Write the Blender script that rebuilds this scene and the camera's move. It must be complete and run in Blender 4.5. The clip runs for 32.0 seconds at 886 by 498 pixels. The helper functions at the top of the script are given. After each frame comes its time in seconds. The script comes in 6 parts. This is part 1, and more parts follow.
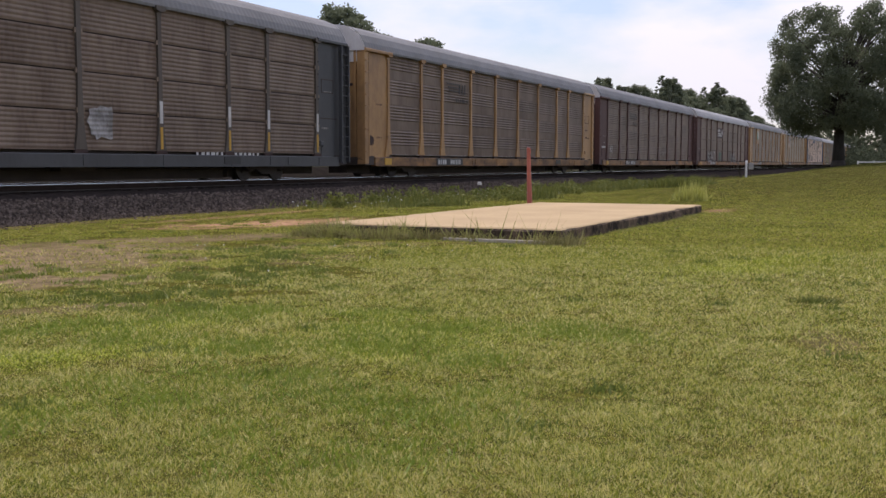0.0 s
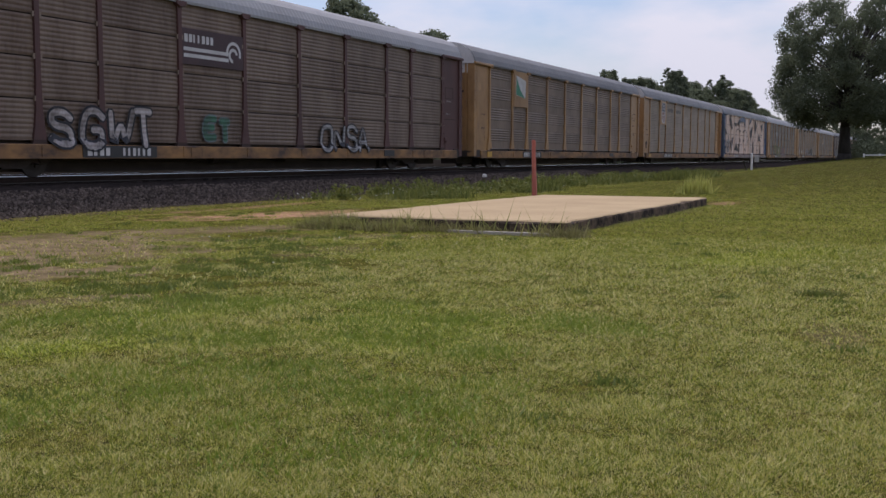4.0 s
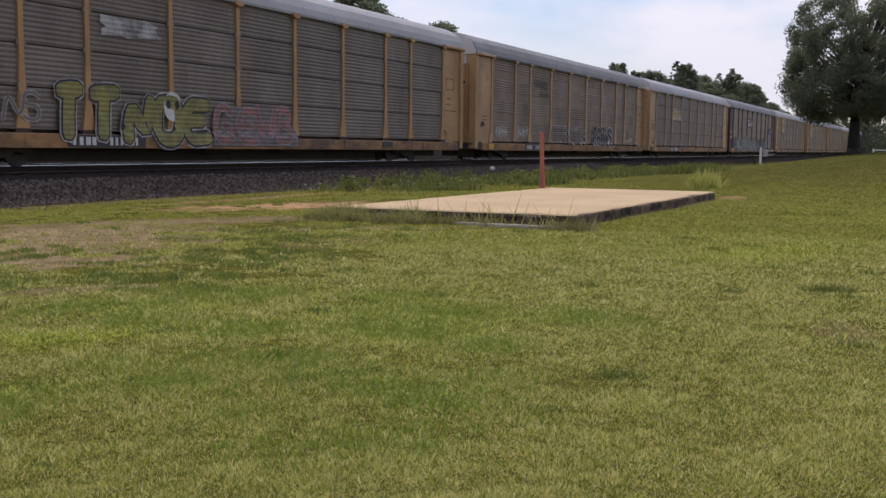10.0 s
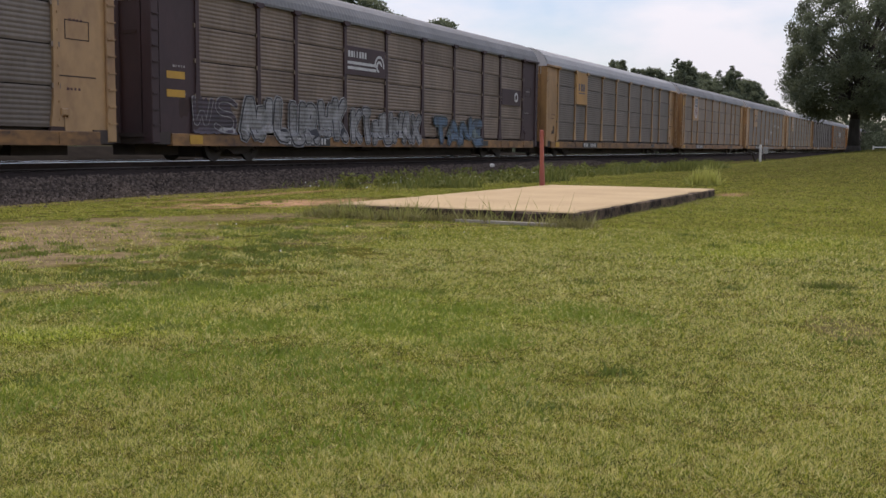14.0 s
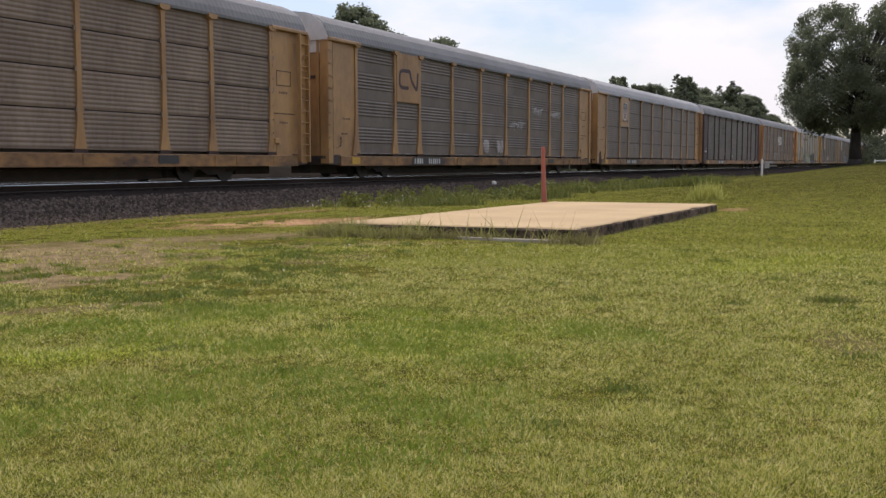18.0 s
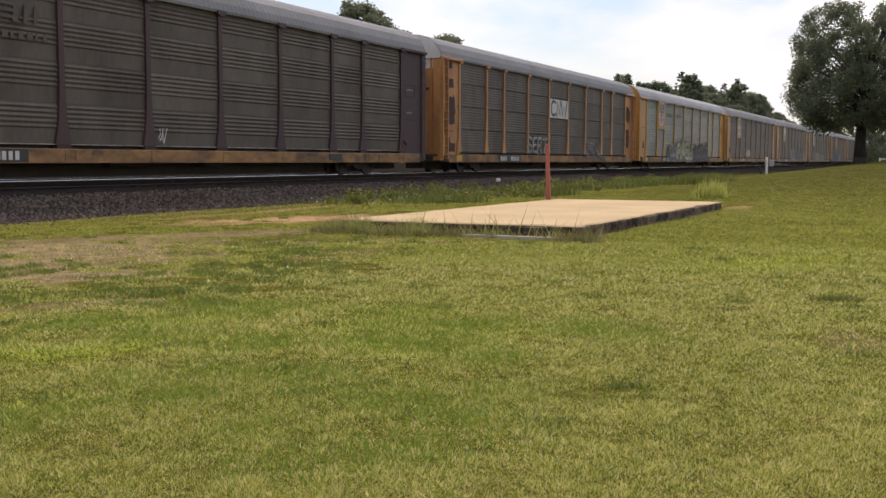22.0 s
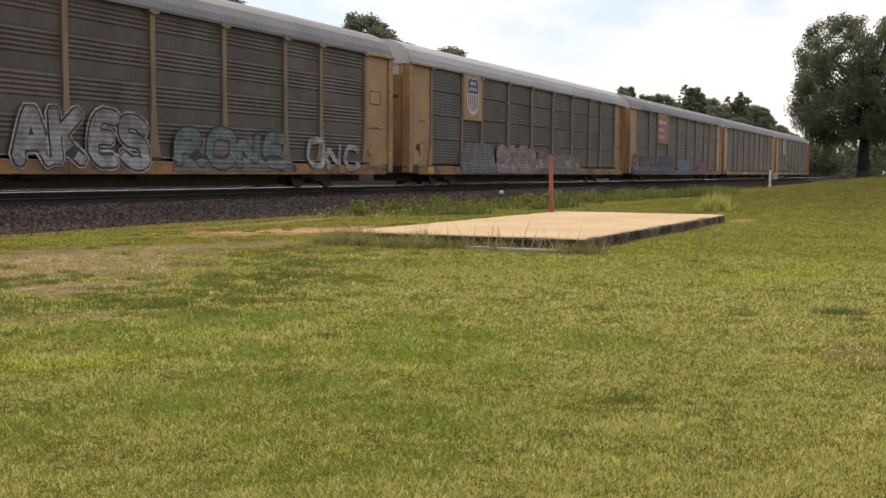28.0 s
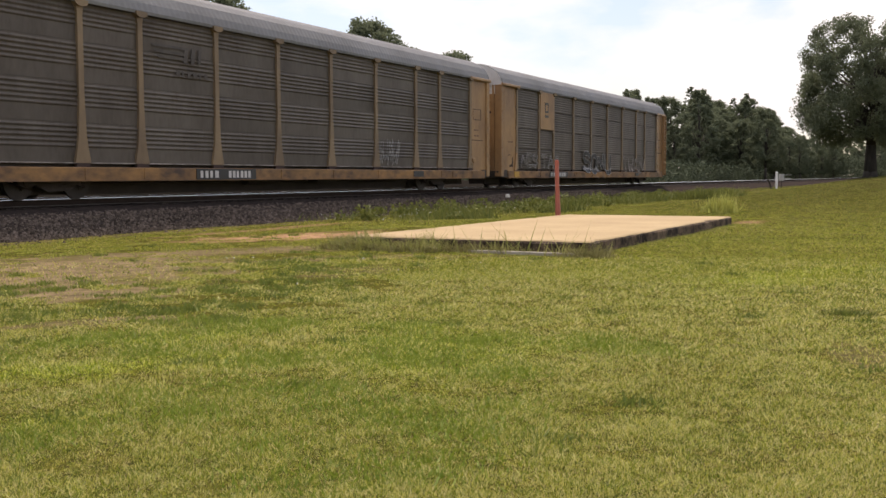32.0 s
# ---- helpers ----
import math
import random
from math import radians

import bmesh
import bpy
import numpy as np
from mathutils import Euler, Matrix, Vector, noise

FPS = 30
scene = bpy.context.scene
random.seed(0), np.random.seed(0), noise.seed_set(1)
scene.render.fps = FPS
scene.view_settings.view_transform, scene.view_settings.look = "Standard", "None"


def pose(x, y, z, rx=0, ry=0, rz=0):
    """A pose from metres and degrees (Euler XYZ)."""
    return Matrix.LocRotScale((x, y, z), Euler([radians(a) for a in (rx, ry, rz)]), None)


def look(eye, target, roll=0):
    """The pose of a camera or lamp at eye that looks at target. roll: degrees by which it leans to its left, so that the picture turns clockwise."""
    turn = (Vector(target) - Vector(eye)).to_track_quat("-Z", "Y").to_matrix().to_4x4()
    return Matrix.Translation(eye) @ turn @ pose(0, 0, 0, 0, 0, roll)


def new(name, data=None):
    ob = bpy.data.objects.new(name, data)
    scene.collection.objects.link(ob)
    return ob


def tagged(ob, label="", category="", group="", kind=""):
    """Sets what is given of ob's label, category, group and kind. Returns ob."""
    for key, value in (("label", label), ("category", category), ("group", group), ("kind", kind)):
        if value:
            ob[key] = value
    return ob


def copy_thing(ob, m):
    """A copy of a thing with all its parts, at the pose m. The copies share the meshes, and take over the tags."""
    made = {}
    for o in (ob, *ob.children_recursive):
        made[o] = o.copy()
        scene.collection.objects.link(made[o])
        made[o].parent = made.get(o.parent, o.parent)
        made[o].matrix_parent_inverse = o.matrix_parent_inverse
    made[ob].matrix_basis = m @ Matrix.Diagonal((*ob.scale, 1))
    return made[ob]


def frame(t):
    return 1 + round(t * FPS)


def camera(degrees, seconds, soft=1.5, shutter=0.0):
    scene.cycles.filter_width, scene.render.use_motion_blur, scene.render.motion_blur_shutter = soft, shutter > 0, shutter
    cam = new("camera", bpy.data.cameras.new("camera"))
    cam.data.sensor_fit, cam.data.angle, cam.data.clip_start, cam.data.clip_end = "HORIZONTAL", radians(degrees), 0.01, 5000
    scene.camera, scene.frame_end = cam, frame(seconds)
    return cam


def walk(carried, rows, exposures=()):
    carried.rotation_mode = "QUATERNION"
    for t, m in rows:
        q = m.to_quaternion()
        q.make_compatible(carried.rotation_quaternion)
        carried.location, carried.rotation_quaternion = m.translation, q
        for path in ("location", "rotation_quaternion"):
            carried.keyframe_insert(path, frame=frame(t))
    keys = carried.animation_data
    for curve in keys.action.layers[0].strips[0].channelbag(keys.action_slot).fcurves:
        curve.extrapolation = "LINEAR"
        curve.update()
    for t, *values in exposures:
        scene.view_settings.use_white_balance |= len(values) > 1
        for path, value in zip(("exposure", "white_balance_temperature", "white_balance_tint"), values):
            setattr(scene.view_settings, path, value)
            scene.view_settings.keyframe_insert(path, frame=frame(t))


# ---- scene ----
# X runs along the track, Y across it, z = 0 on the lawn at the foot of the ballast.
EYE = (0.0, 0.0, 1.25)
cam = camera(45.94, 32.0, soft=1.5)
walk(cam, [
    (0, pose(*EYE, 85.365, -0.000, -65.013)), (0.5, pose(*EYE, 85.332, -0.008, -65.034)), (1, pose(*EYE, 85.256, 0.011, -65.000)),
    (1.5, pose(*EYE, 85.211, 0.023, -64.923)), (2, pose(*EYE, 85.192, 0.006, -64.937)), (2.5, pose(*EYE, 85.197, 0.011, -64.901)),
    (3, pose(*EYE, 85.144, -0.008, -64.806)), (3.5, pose(*EYE, 85.024, -0.073, -64.750)), (5.5, pose(*EYE, 84.844, -0.164, -64.724)),
    (6, pose(*EYE, 84.816, -0.213, -64.651)), (6.5, pose(*EYE, 84.805, -0.230, -64.698)), (7, pose(*EYE, 84.786, -0.317, -64.664)),
    (7.5, pose(*EYE, 84.764, -0.247, -64.663)), (8, pose(*EYE, 84.770, -0.247, -64.588)), (8.5, pose(*EYE, 84.732, -0.274, -64.451)),
    (9, pose(*EYE, 84.685, -0.272, -64.262)), (9.5, pose(*EYE, 84.592, -0.435, -64.298)), (10, pose(*EYE, 84.502, -0.525, -64.309)),
    (10.5, pose(*EYE, 84.476, -0.482, -64.301)), (11, pose(*EYE, 84.468, -0.445, -64.285)), (11.5, pose(*EYE, 84.441, -0.421, -64.252)),
    (12, pose(*EYE, 84.416, -0.441, -64.321)), (12.5, pose(*EYE, 84.407, -0.440, -64.321)), (13, pose(*EYE, 84.382, -0.453, -64.386)),
    (13.5, pose(*EYE, 84.367, -0.488, -64.312)), (14, pose(*EYE, 84.350, -0.504, -64.317)), (14.5, pose(*EYE, 84.274, -0.652, -64.257)),
    (16.5, pose(*EYE, 84.893, -0.186, -64.176)), (17, pose(*EYE, 85.131, -0.055, -64.189)), (17.5, pose(*EYE, 85.261, 0.027, -64.221)),
    (18, pose(*EYE, 85.325, 0.086, -64.222)), (18.5, pose(*EYE, 85.311, 0.066, -64.171)), (19, pose(*EYE, 85.222, -0.009, -64.230)),
    (19.5, pose(*EYE, 85.171, -0.057, -64.253)), (20, pose(*EYE, 85.122, -0.124, -64.275)), (20.5, pose(*EYE, 85.140, -0.153, -64.197)),
    (21, pose(*EYE, 85.096, -0.148, -64.231)), (21.5, pose(*EYE, 85.077, -0.169, -64.183)), (22, pose(*EYE, 85.166, -0.088, -63.993)),
    (22.5, pose(*EYE, 85.315, -0.339, -64.045)), (23, pose(*EYE, 85.430, -0.410, -64.332)), (23.5, pose(*EYE, 85.483, -0.487, -64.362)),
    (24, pose(*EYE, 85.824, -0.266, -64.036)), (24.5, pose(*EYE, 86.152, -0.117, -63.917)), (25, pose(*EYE, 86.242, -0.093, -63.806)),
    (25.5, pose(*EYE, 86.116, -0.173, -63.797)), (27.5, pose(*EYE, 85.852, -0.209, -63.754)), (28, pose(*EYE, 85.823, -0.241, -63.810)),
    (28.5, pose(*EYE, 85.705, -0.155, -63.926)), (29, pose(*EYE, 85.774, -0.080, -63.980)), (29.5, pose(*EYE, 85.913, 0.077, -63.851)),
    (30, pose(*EYE, 85.995, 0.041, -63.726)), (30.5, pose(*EYE, 85.966, 0.058, -63.639)), (31, pose(*EYE, 85.976, 0.075, -63.578)),
    (31.5, pose(*EYE, 85.953, 0.075, -63.584)), (32, pose(*EYE, 86.053, 0.227, -63.479)),
], exposures=[
    (0, -0.10, 6450, 22), (2, -0.34, 6250, 22), (3, -0.46, 6100, 22), (8, -0.46, 6100, 22), (10, -0.25, 6300, 22), (12, -0.08, 6500, 20), (14, -0.2, 6500, 19),
    (17, -0.10, 6500, 18), (18, -0.06, 6650, 18), (20, 0.05, 6850, 17), (23, 0.05, 7000, 18), (24, -0.12, 7000, 18), (25, -0.06, 7000, 18), (28, 0.12, 7250, 18), (32, 0.14, 7250, 18)])

# ---- light ----
SUN_AZ, SUN_EL = 41.0, 62.0          # degrees from +X towards +Y, and above the horizon
world = bpy.data.worlds.new("world")
scene.world = world
world.use_nodes = True
wt = world.node_tree
wt.nodes.clear()
w_out = wt.nodes.new("ShaderNodeOutputWorld")
w_bg = wt.nodes.new("ShaderNodeBackground")
w_sky = wt.nodes.new("ShaderNodeTexSky")
w_sky.sky_type, w_sky.sun_disc = "NISHITA", False
w_sky.sun_elevation, w_sky.sun_rotation = radians(SUN_EL), radians(90 - SUN_AZ)
w_dim = wt.nodes.new("ShaderNodeVectorMath")
w_dim.operation = "SCALE"
w_dim.inputs["Scale"].default_value = 0.14
w_co = wt.nodes.new("ShaderNodeTexCoord")
w_map = wt.nodes.new("ShaderNodeMapping")
w_map.inputs["Scale"].default_value = (1.0, 1.0, 2.6)
w_map.inputs["Location"].default_value = (0.35, 0.1, 0.2)
w_noise = wt.nodes.new("ShaderNodeTexNoise")
w_noise.inputs["Scale"].default_value = 5.0
w_noise.inputs["Detail"].default_value = 6.0
w_noise.inputs["Roughness"].default_value = 0.5
w_ramp = wt.nodes.new("ShaderNodeValToRGB")
w_ramp.color_ramp.elements[0].position, w_ramp.color_ramp.elements[0].color = 0.43, (0.08, 0.08, 0.08, 1)
w_ramp.color_ramp.elements[1].position, w_ramp.color_ramp.elements[1].color = 0.64, (1, 1, 1, 1)
w_mix = wt.nodes.new("ShaderNodeMix")
w_mix.data_type = "RGBA"
w_mix.inputs[7].default_value = (1.04, 1.06, 1.09, 1)
wt.links.new(w_co.outputs["Generated"], w_map.inputs["Vector"])
wt.links.new(w_map.outputs["Vector"], w_noise.inputs["Vector"])
wt.links.new(w_noise.outputs["Fac"], w_ramp.inputs["Fac"])
wt.links.new(w_sky.outputs["Color"], w_dim.inputs[0])
wt.links.new(w_dim.outputs["Vector"], w_mix.inputs[6])
wt.links.new(w_ramp.outputs["Color"], w_mix.inputs[0])
w_sep = wt.nodes.new("ShaderNodeSeparateXYZ")
w_rise = wt.nodes.new("ShaderNodeMapRange")        # an overcast sky is brighter overhead than at the horizon
w_rise.inputs["To Min"].default_value, w_rise.inputs["To Max"].default_value = 0.87, 1.8
w_lift = wt.nodes.new("ShaderNodeVectorMath")
w_lift.operation = "SCALE"
wt.links.new(w_co.outputs["Generated"], w_sep.inputs[0])
wt.links.new(w_sep.outputs["Z"], w_rise.inputs["Value"])
wt.links.new(w_mix.outputs[2], w_lift.inputs[0])
wt.links.new(w_rise.outputs[0], w_lift.inputs["Scale"])
wt.links.new(w_lift.outputs["Vector"], w_bg.inputs["Color"])
wt.links.new(w_bg.outputs["Background"], w_out.inputs["Surface"])
sun_data = bpy.data.lights.new("sun", "SUN")
sun_data.energy, sun_data.angle, sun_data.color = 2.8, radians(10), (1.0, 0.92, 0.78)
sun = new("sun", sun_data)
sun.matrix_world = look((0, 0, 60), Vector((0, 0, 60)) - 50 * Vector((
    math.cos(radians(SUN_EL)) * math.cos(radians(SUN_AZ)), math.cos(radians(SUN_EL)) * math.sin(radians(SUN_AZ)), math.sin(radians(SUN_EL)))))


# ---- materials ----
def material(name, base, dark=None, rough=0.6, metal=0.0, scale=1.0, stretch=(1, 1, 1), amount=0.6, fine=18.0, bump=0.0,
             island=0.0, each=0.0, spec=0.5, world_space=False, ribs=0.0):
    """A surface of two colours mixed by coarse and fine noise, with grain in its roughness and relief."""
    m = bpy.data.materials.new(name)
    m.use_nodes = True
    nt = m.node_tree
    b = nt.nodes["Principled BSDF"]
    dark = dark or tuple(c * 0.55 for c in base)
    co = nt.nodes.new("ShaderNodeTexCoord")
    mp = nt.nodes.new("ShaderNodeMapping")
    mp.inputs["Scale"].default_value = stretch
    if world_space:
        geo = nt.nodes.new("ShaderNodeNewGeometry")
        nt.links.new(geo.outputs["Position"], mp.inputs["Vector"])
    else:
        info = nt.nodes.new("ShaderNodeObjectInfo")
        shift = nt.nodes.new("ShaderNodeVectorMath")
        shift.operation = "MULTIPLY_ADD"
        shift.inputs[1].default_value = (37, 19, 23)
        nt.links.new(info.outputs["Random"], shift.inputs[0])
        nt.links.new(co.outputs["Object"], shift.inputs[2])
        nt.links.new(shift.outputs[0], mp.inputs["Vector"])
    n1 = nt.nodes.new("ShaderNodeTexNoise")
    n1.inputs["Scale"].default_value, n1.inputs["Detail"].default_value = scale, 5
    n2 = nt.nodes.new("ShaderNodeTexNoise")
    n2.inputs["Scale"].default_value, n2.inputs["Detail"].default_value = fine, 3
    for n in (n1, n2):
        nt.links.new(mp.outputs["Vector"], n.inputs["Vector"])
    r = nt.nodes.new("ShaderNodeMapRange")
    r.inputs["From Min"].default_value, r.inputs["From Max"].default_value = 0.35, 0.7
    r.inputs["To Max"].default_value = amount
    nt.links.new(n1.outputs["Fac"], r.inputs["Value"])
    r2 = nt.nodes.new("ShaderNodeMapRange")
    r2.inputs["From Min"].default_value, r2.inputs["From Max"].default_value = 0.4, 0.75
    r2.inputs["To Max"].default_value = amount * 0.5
    nt.links.new(n2.outputs["Fac"], r2.inputs["Value"])
    add = nt.nodes.new("ShaderNodeMath")
    add.operation, add.use_clamp = "ADD", True
    nt.links.new(r.outputs[0], add.inputs[0])
    nt.links.new(r2.outputs[0], add.inputs[1])
    mix = nt.nodes.new("ShaderNodeMix")
    mix.data_type = "RGBA"
    mix.inputs[6].default_value, mix.inputs[7].default_value = (*base, 1), (*dark, 1)
    nt.links.new(add.outputs[0], mix.inputs[0])
    colour = mix.outputs[2]
    for source, spread in (("island", island), ("each", each)):
        if spread:
            if source == "island":
                g = nt.nodes.new("ShaderNodeNewGeometry")
                value = g.outputs["Random Per Island"]
            else:
                g = nt.nodes.new("ShaderNodeObjectInfo")
                value = g.outputs["Random"]
            v = nt.nodes.new("ShaderNodeMapRange")
            v.inputs["To Min"].default_value, v.inputs["To Max"].default_value = 1 - spread, 1 + spread
            nt.links.new(value, v.inputs["Value"])
            s = nt.nodes.new("ShaderNodeVectorMath")
            s.operation = "SCALE"
            nt.links.new(colour, s.inputs[0])
            nt.links.new(v.outputs[0], s.inputs["Scale"])
            colour = s.outputs[0]
    nt.links.new(colour, b.inputs["Base Color"])
    b.inputs["Roughness"].default_value, b.inputs["Metallic"].default_value = rough, metal
    b.inputs["Specular IOR Level"].default_value = spec
    if bump or ribs:
        bp = nt.nodes.new("ShaderNodeBump")
        bp.inputs["Strength"].default_value, bp.inputs["Distance"].default_value = (0.28 if ribs else bump), 0.02
        height = n2.outputs["Fac"]
        if ribs:                                 # paint over a ribbed sheet keeps the relief of the ribs
            sep = nt.nodes.new("ShaderNodeSeparateXYZ")
            nt.links.new(co.outputs["Object"], sep.inputs[0])
            turn = nt.nodes.new("ShaderNodeMath")
            turn.operation = "MULTIPLY"
            turn.inputs[1].default_value = 6.28318 / ribs
            nt.links.new(sep.outputs["Z"], turn.inputs[0])
            wave = nt.nodes.new("ShaderNodeMath")
            wave.operation = "SINE"
            nt.links.new(turn.outputs[0], wave.inputs[0])
            height = wave.outputs[0]
        nt.links.new(height, bp.inputs["Height"])
        nt.links.new(bp.outputs["Normal"], b.inputs["Normal"])
    return m


def two_tone(name, a, c, rough=0.8, spread=0.5, see_through=0.0):
    """Foliage or grass: each loose piece takes its own tone between two colours."""
    m = bpy.data.materials.new(name)
    m.use_nodes = True
    nt = m.node_tree
    b = nt.nodes["Principled BSDF"]
    g = nt.nodes.new("ShaderNodeNewGeometry")
    ramp = nt.nodes.new("ShaderNodeMix")
    ramp.data_type = "RGBA"
    ramp.inputs[6].default_value, ramp.inputs[7].default_value = (*a, 1), (*c, 1)
    n = nt.nodes.new("ShaderNodeTexNoise")
    n.inputs["Scale"].default_value, n.inputs["Detail"].default_value = 0.9, 3
    nt.links.new(g.outputs["Position"], n.inputs["Vector"])
    r = nt.nodes.new("ShaderNodeMapRange")
    r.inputs["From Min"].default_value, r.inputs["From Max"].default_value = 0.3, 0.7
    nt.links.new(n.outputs["Fac"], r.inputs["Value"])
    mixv = nt.nodes.new("ShaderNodeMix")
    mixv.inputs[0].default_value = spread
    nt.links.new(r.outputs[0], mixv.inputs[2])
    nt.links.new(g.outputs["Random Per Island"], mixv.inputs[3])
    nt.links.new(mixv.outputs[0], ramp.inputs[0])
    nt.links.new(ramp.outputs[2], b.inputs["Base Color"])
    b.inputs["Roughness"].default_value = rough
    b.inputs["Specular IOR Level"].default_value = 0.25
    if see_through:
        out = nt.nodes["Material Output"]
        tr = nt.nodes.new("ShaderNodeBsdfTranslucent")
        mx = nt.nodes.new("ShaderNodeMixShader")
        mx.inputs[0].default_value = see_through
        nt.links.new(ramp.outputs[2], tr.inputs["Color"])
        nt.links.new(b.outputs[0], mx.inputs[1])
        nt.links.new(tr.outputs[0], mx.inputs[2])
        nt.links.new(mx.outputs[0], out.inputs["Surface"])
    return m



# places on the lawn: x, y, half length, half width, turn in degrees, strength
BARE_SPOTS = ((9.7, 10.0, 3.7, 2.5, 40, 0.85), (7.6, 7.9, 1.5, 0.7, -45, 0.55), (6.35, 6.05, 0.9, 0.35, -45, 0.6), (13.4, 10.2, 3.2, 1.1, -35, 0.65),
              (15.5, 16.4, 17.0, 0.5, 0, 0.35), (10.8, 6.8, 1.4, 0.7, 0, 0.35), (7.2, 0.55, 0.9, 0.3, 10, 0.3), (12.9, 7.6, 1.9, 0.6, -50, 0.5))
SANDY_SPOTS = ((17.6, 11.9, 2.9, 1.7, -30, 0.95), (26.6, 4.75, 1.3, 0.45, 0, 0.5), (21.0, 14.9, 6.0, 0.5, 0, 0.5), (110.0, 16.6, 62.0, 1.0, 0, 0.8))
LUSH_SPOTS = ((4.5, 4.75, 1.0, 0.45, -45, 1.0), (5.7, 4.9, 0.9, 0.4, -50, 0.6), (6.3, 3.2, 1.8, 1.1, 30, 0.45), (12.0, 1.9, 2.6, 0.7, -20, 0.5), (3.4, 3.9, 0.5, 0.3, -45, 0.5))
# one wide oval turns the far lawn darker and less yellow
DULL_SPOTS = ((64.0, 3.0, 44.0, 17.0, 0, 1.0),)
DARK_SPOTS = ((6.6, 7.0, 1.3, 0.6, -48, 0.9), (8.9, 6.5, 2.0, 0.8, 20, 0.8), (4.0, 3.9, 1.3, 0.5, -48, 0.75), (3.6, 2.3, 1.1, 0.7, -30, 0.6), (11.8, 7.9, 1.2, 0.6, 20, 0.6), (4.6, 0.9, 1.2, 0.4, 15, 0.5), (9.0, 3.0, 2.4, 0.7, -25, 0.45))


def lawn_spot(nt, position, values, ragged=1.6):
    """A socket from 0 to the strength inside an oval place with a ragged edge."""
    cx, cy, rx, ry, turn, grow = values
    mp = nt.nodes.new("ShaderNodeMapping")
    mp.vector_type = "TEXTURE"
    mp.inputs["Location"].default_value = (cx, cy, 0)
    mp.inputs["Rotation"].default_value = (0, 0, radians(turn))
    mp.inputs["Scale"].default_value = (rx, ry, 100)
    nt.links.new(position, mp.inputs["Vector"])
    ln = nt.nodes.new("ShaderNodeVectorMath")
    ln.operation = "LENGTH"
    nt.links.new(mp.outputs[0], ln.inputs[0])
    n = nt.nodes.new("ShaderNodeTexNoise")
    n.inputs["Scale"].default_value, n.inputs["Detail"].default_value, n.inputs["Roughness"].default_value = 1.6, 6, 0.65
    nt.links.new(position, n.inputs["Vector"])
    add = nt.nodes.new("ShaderNodeMath")
    add.operation = "MULTIPLY_ADD"
    add.inputs[1].default_value = ragged * 1.5
    nt.links.new(n.outputs["Fac"], add.inputs[0])
    nt.links.new(ln.outputs["Value"], add.inputs[2])
    r = nt.nodes.new("ShaderNodeMapRange")
    r.inputs["From Min"].default_value, r.inputs["From Max"].default_value = 2.2, 1.55
    r.inputs["To Max"].default_value = grow
    nt.links.new(add.outputs[0], r.inputs["Value"])
    return r.outputs[0]


GRASS_TONES = ((0.0, (0.123, 0.162, 0.016)), (0.28, (0.251, 0.302, 0.034)), (0.56, (0.440, 0.436, 0.064)), (0.80, (0.560, 0.502, 0.138)), (1.0, (0.663, 0.577, 0.243)))


def grass_tone(nt, own):
    """A colour socket: patches, tufts and single blades between dark green and straw."""
    geo = nt.nodes.new("ShaderNodeNewGeometry")
    total = None
    sources = [(0.38, 0.17, 4), (2.6, 0.20, 3), (11.0, 0.50, 2)]
    for scale, weight, detail in sources:
        n = nt.nodes.new("ShaderNodeTexNoise")
        n.inputs["Scale"].default_value, n.inputs["Detail"].default_value = scale, detail
        nt.links.new(geo.outputs["Position"], n.inputs["Vector"])
        m = nt.nodes.new("ShaderNodeMath")
        m.operation = "MULTIPLY_ADD"
        m.inputs[1].default_value = weight * 2.0
        nt.links.new(n.outputs["Fac"], m.inputs[0])
        if total is None:
            m.inputs[2].default_value = 0.44 - sum(w for _, w, _ in sources) - own * 0.5
        else:
            nt.links.new(total, m.inputs[2])
        total = m.outputs[0]
    if own:
        m = nt.nodes.new("ShaderNodeMath")
        m.operation = "MULTIPLY_ADD"
        m.inputs[1].default_value = own
        nt.links.new(geo.outputs["Random Per Island"], m.inputs[0])
        nt.links.new(total, m.inputs[2])
        total = m.outputs[0]
    for values in DARK_SPOTS:
        m = nt.nodes.new("ShaderNodeMath")
        m.operation = "MULTIPLY_ADD"
        m.inputs[1].default_value = -0.06
        nt.links.new(lawn_spot(nt, geo.outputs["Position"], values), m.inputs[0])
        nt.links.new(total, m.inputs[2])
        total = m.outputs[0]
    ramp = nt.nodes.new("ShaderNodeValToRGB")
    while len(ramp.color_ramp.elements) < len(GRASS_TONES):
        ramp.color_ramp.elements.new(0.5)
    for e, (at, c) in zip(ramp.color_ramp.elements, GRASS_TONES):
        e.position, e.color = at, (*c, 1)
    nt.links.new(total, ramp.inputs["Fac"])
    colour = ramp.outputs["Color"]
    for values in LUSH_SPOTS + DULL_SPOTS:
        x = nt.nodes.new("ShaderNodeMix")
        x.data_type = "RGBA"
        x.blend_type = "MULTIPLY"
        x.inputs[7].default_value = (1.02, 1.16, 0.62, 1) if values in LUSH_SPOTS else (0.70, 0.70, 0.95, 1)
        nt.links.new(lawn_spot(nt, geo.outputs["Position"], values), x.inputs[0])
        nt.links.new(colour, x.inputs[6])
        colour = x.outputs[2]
    return colour


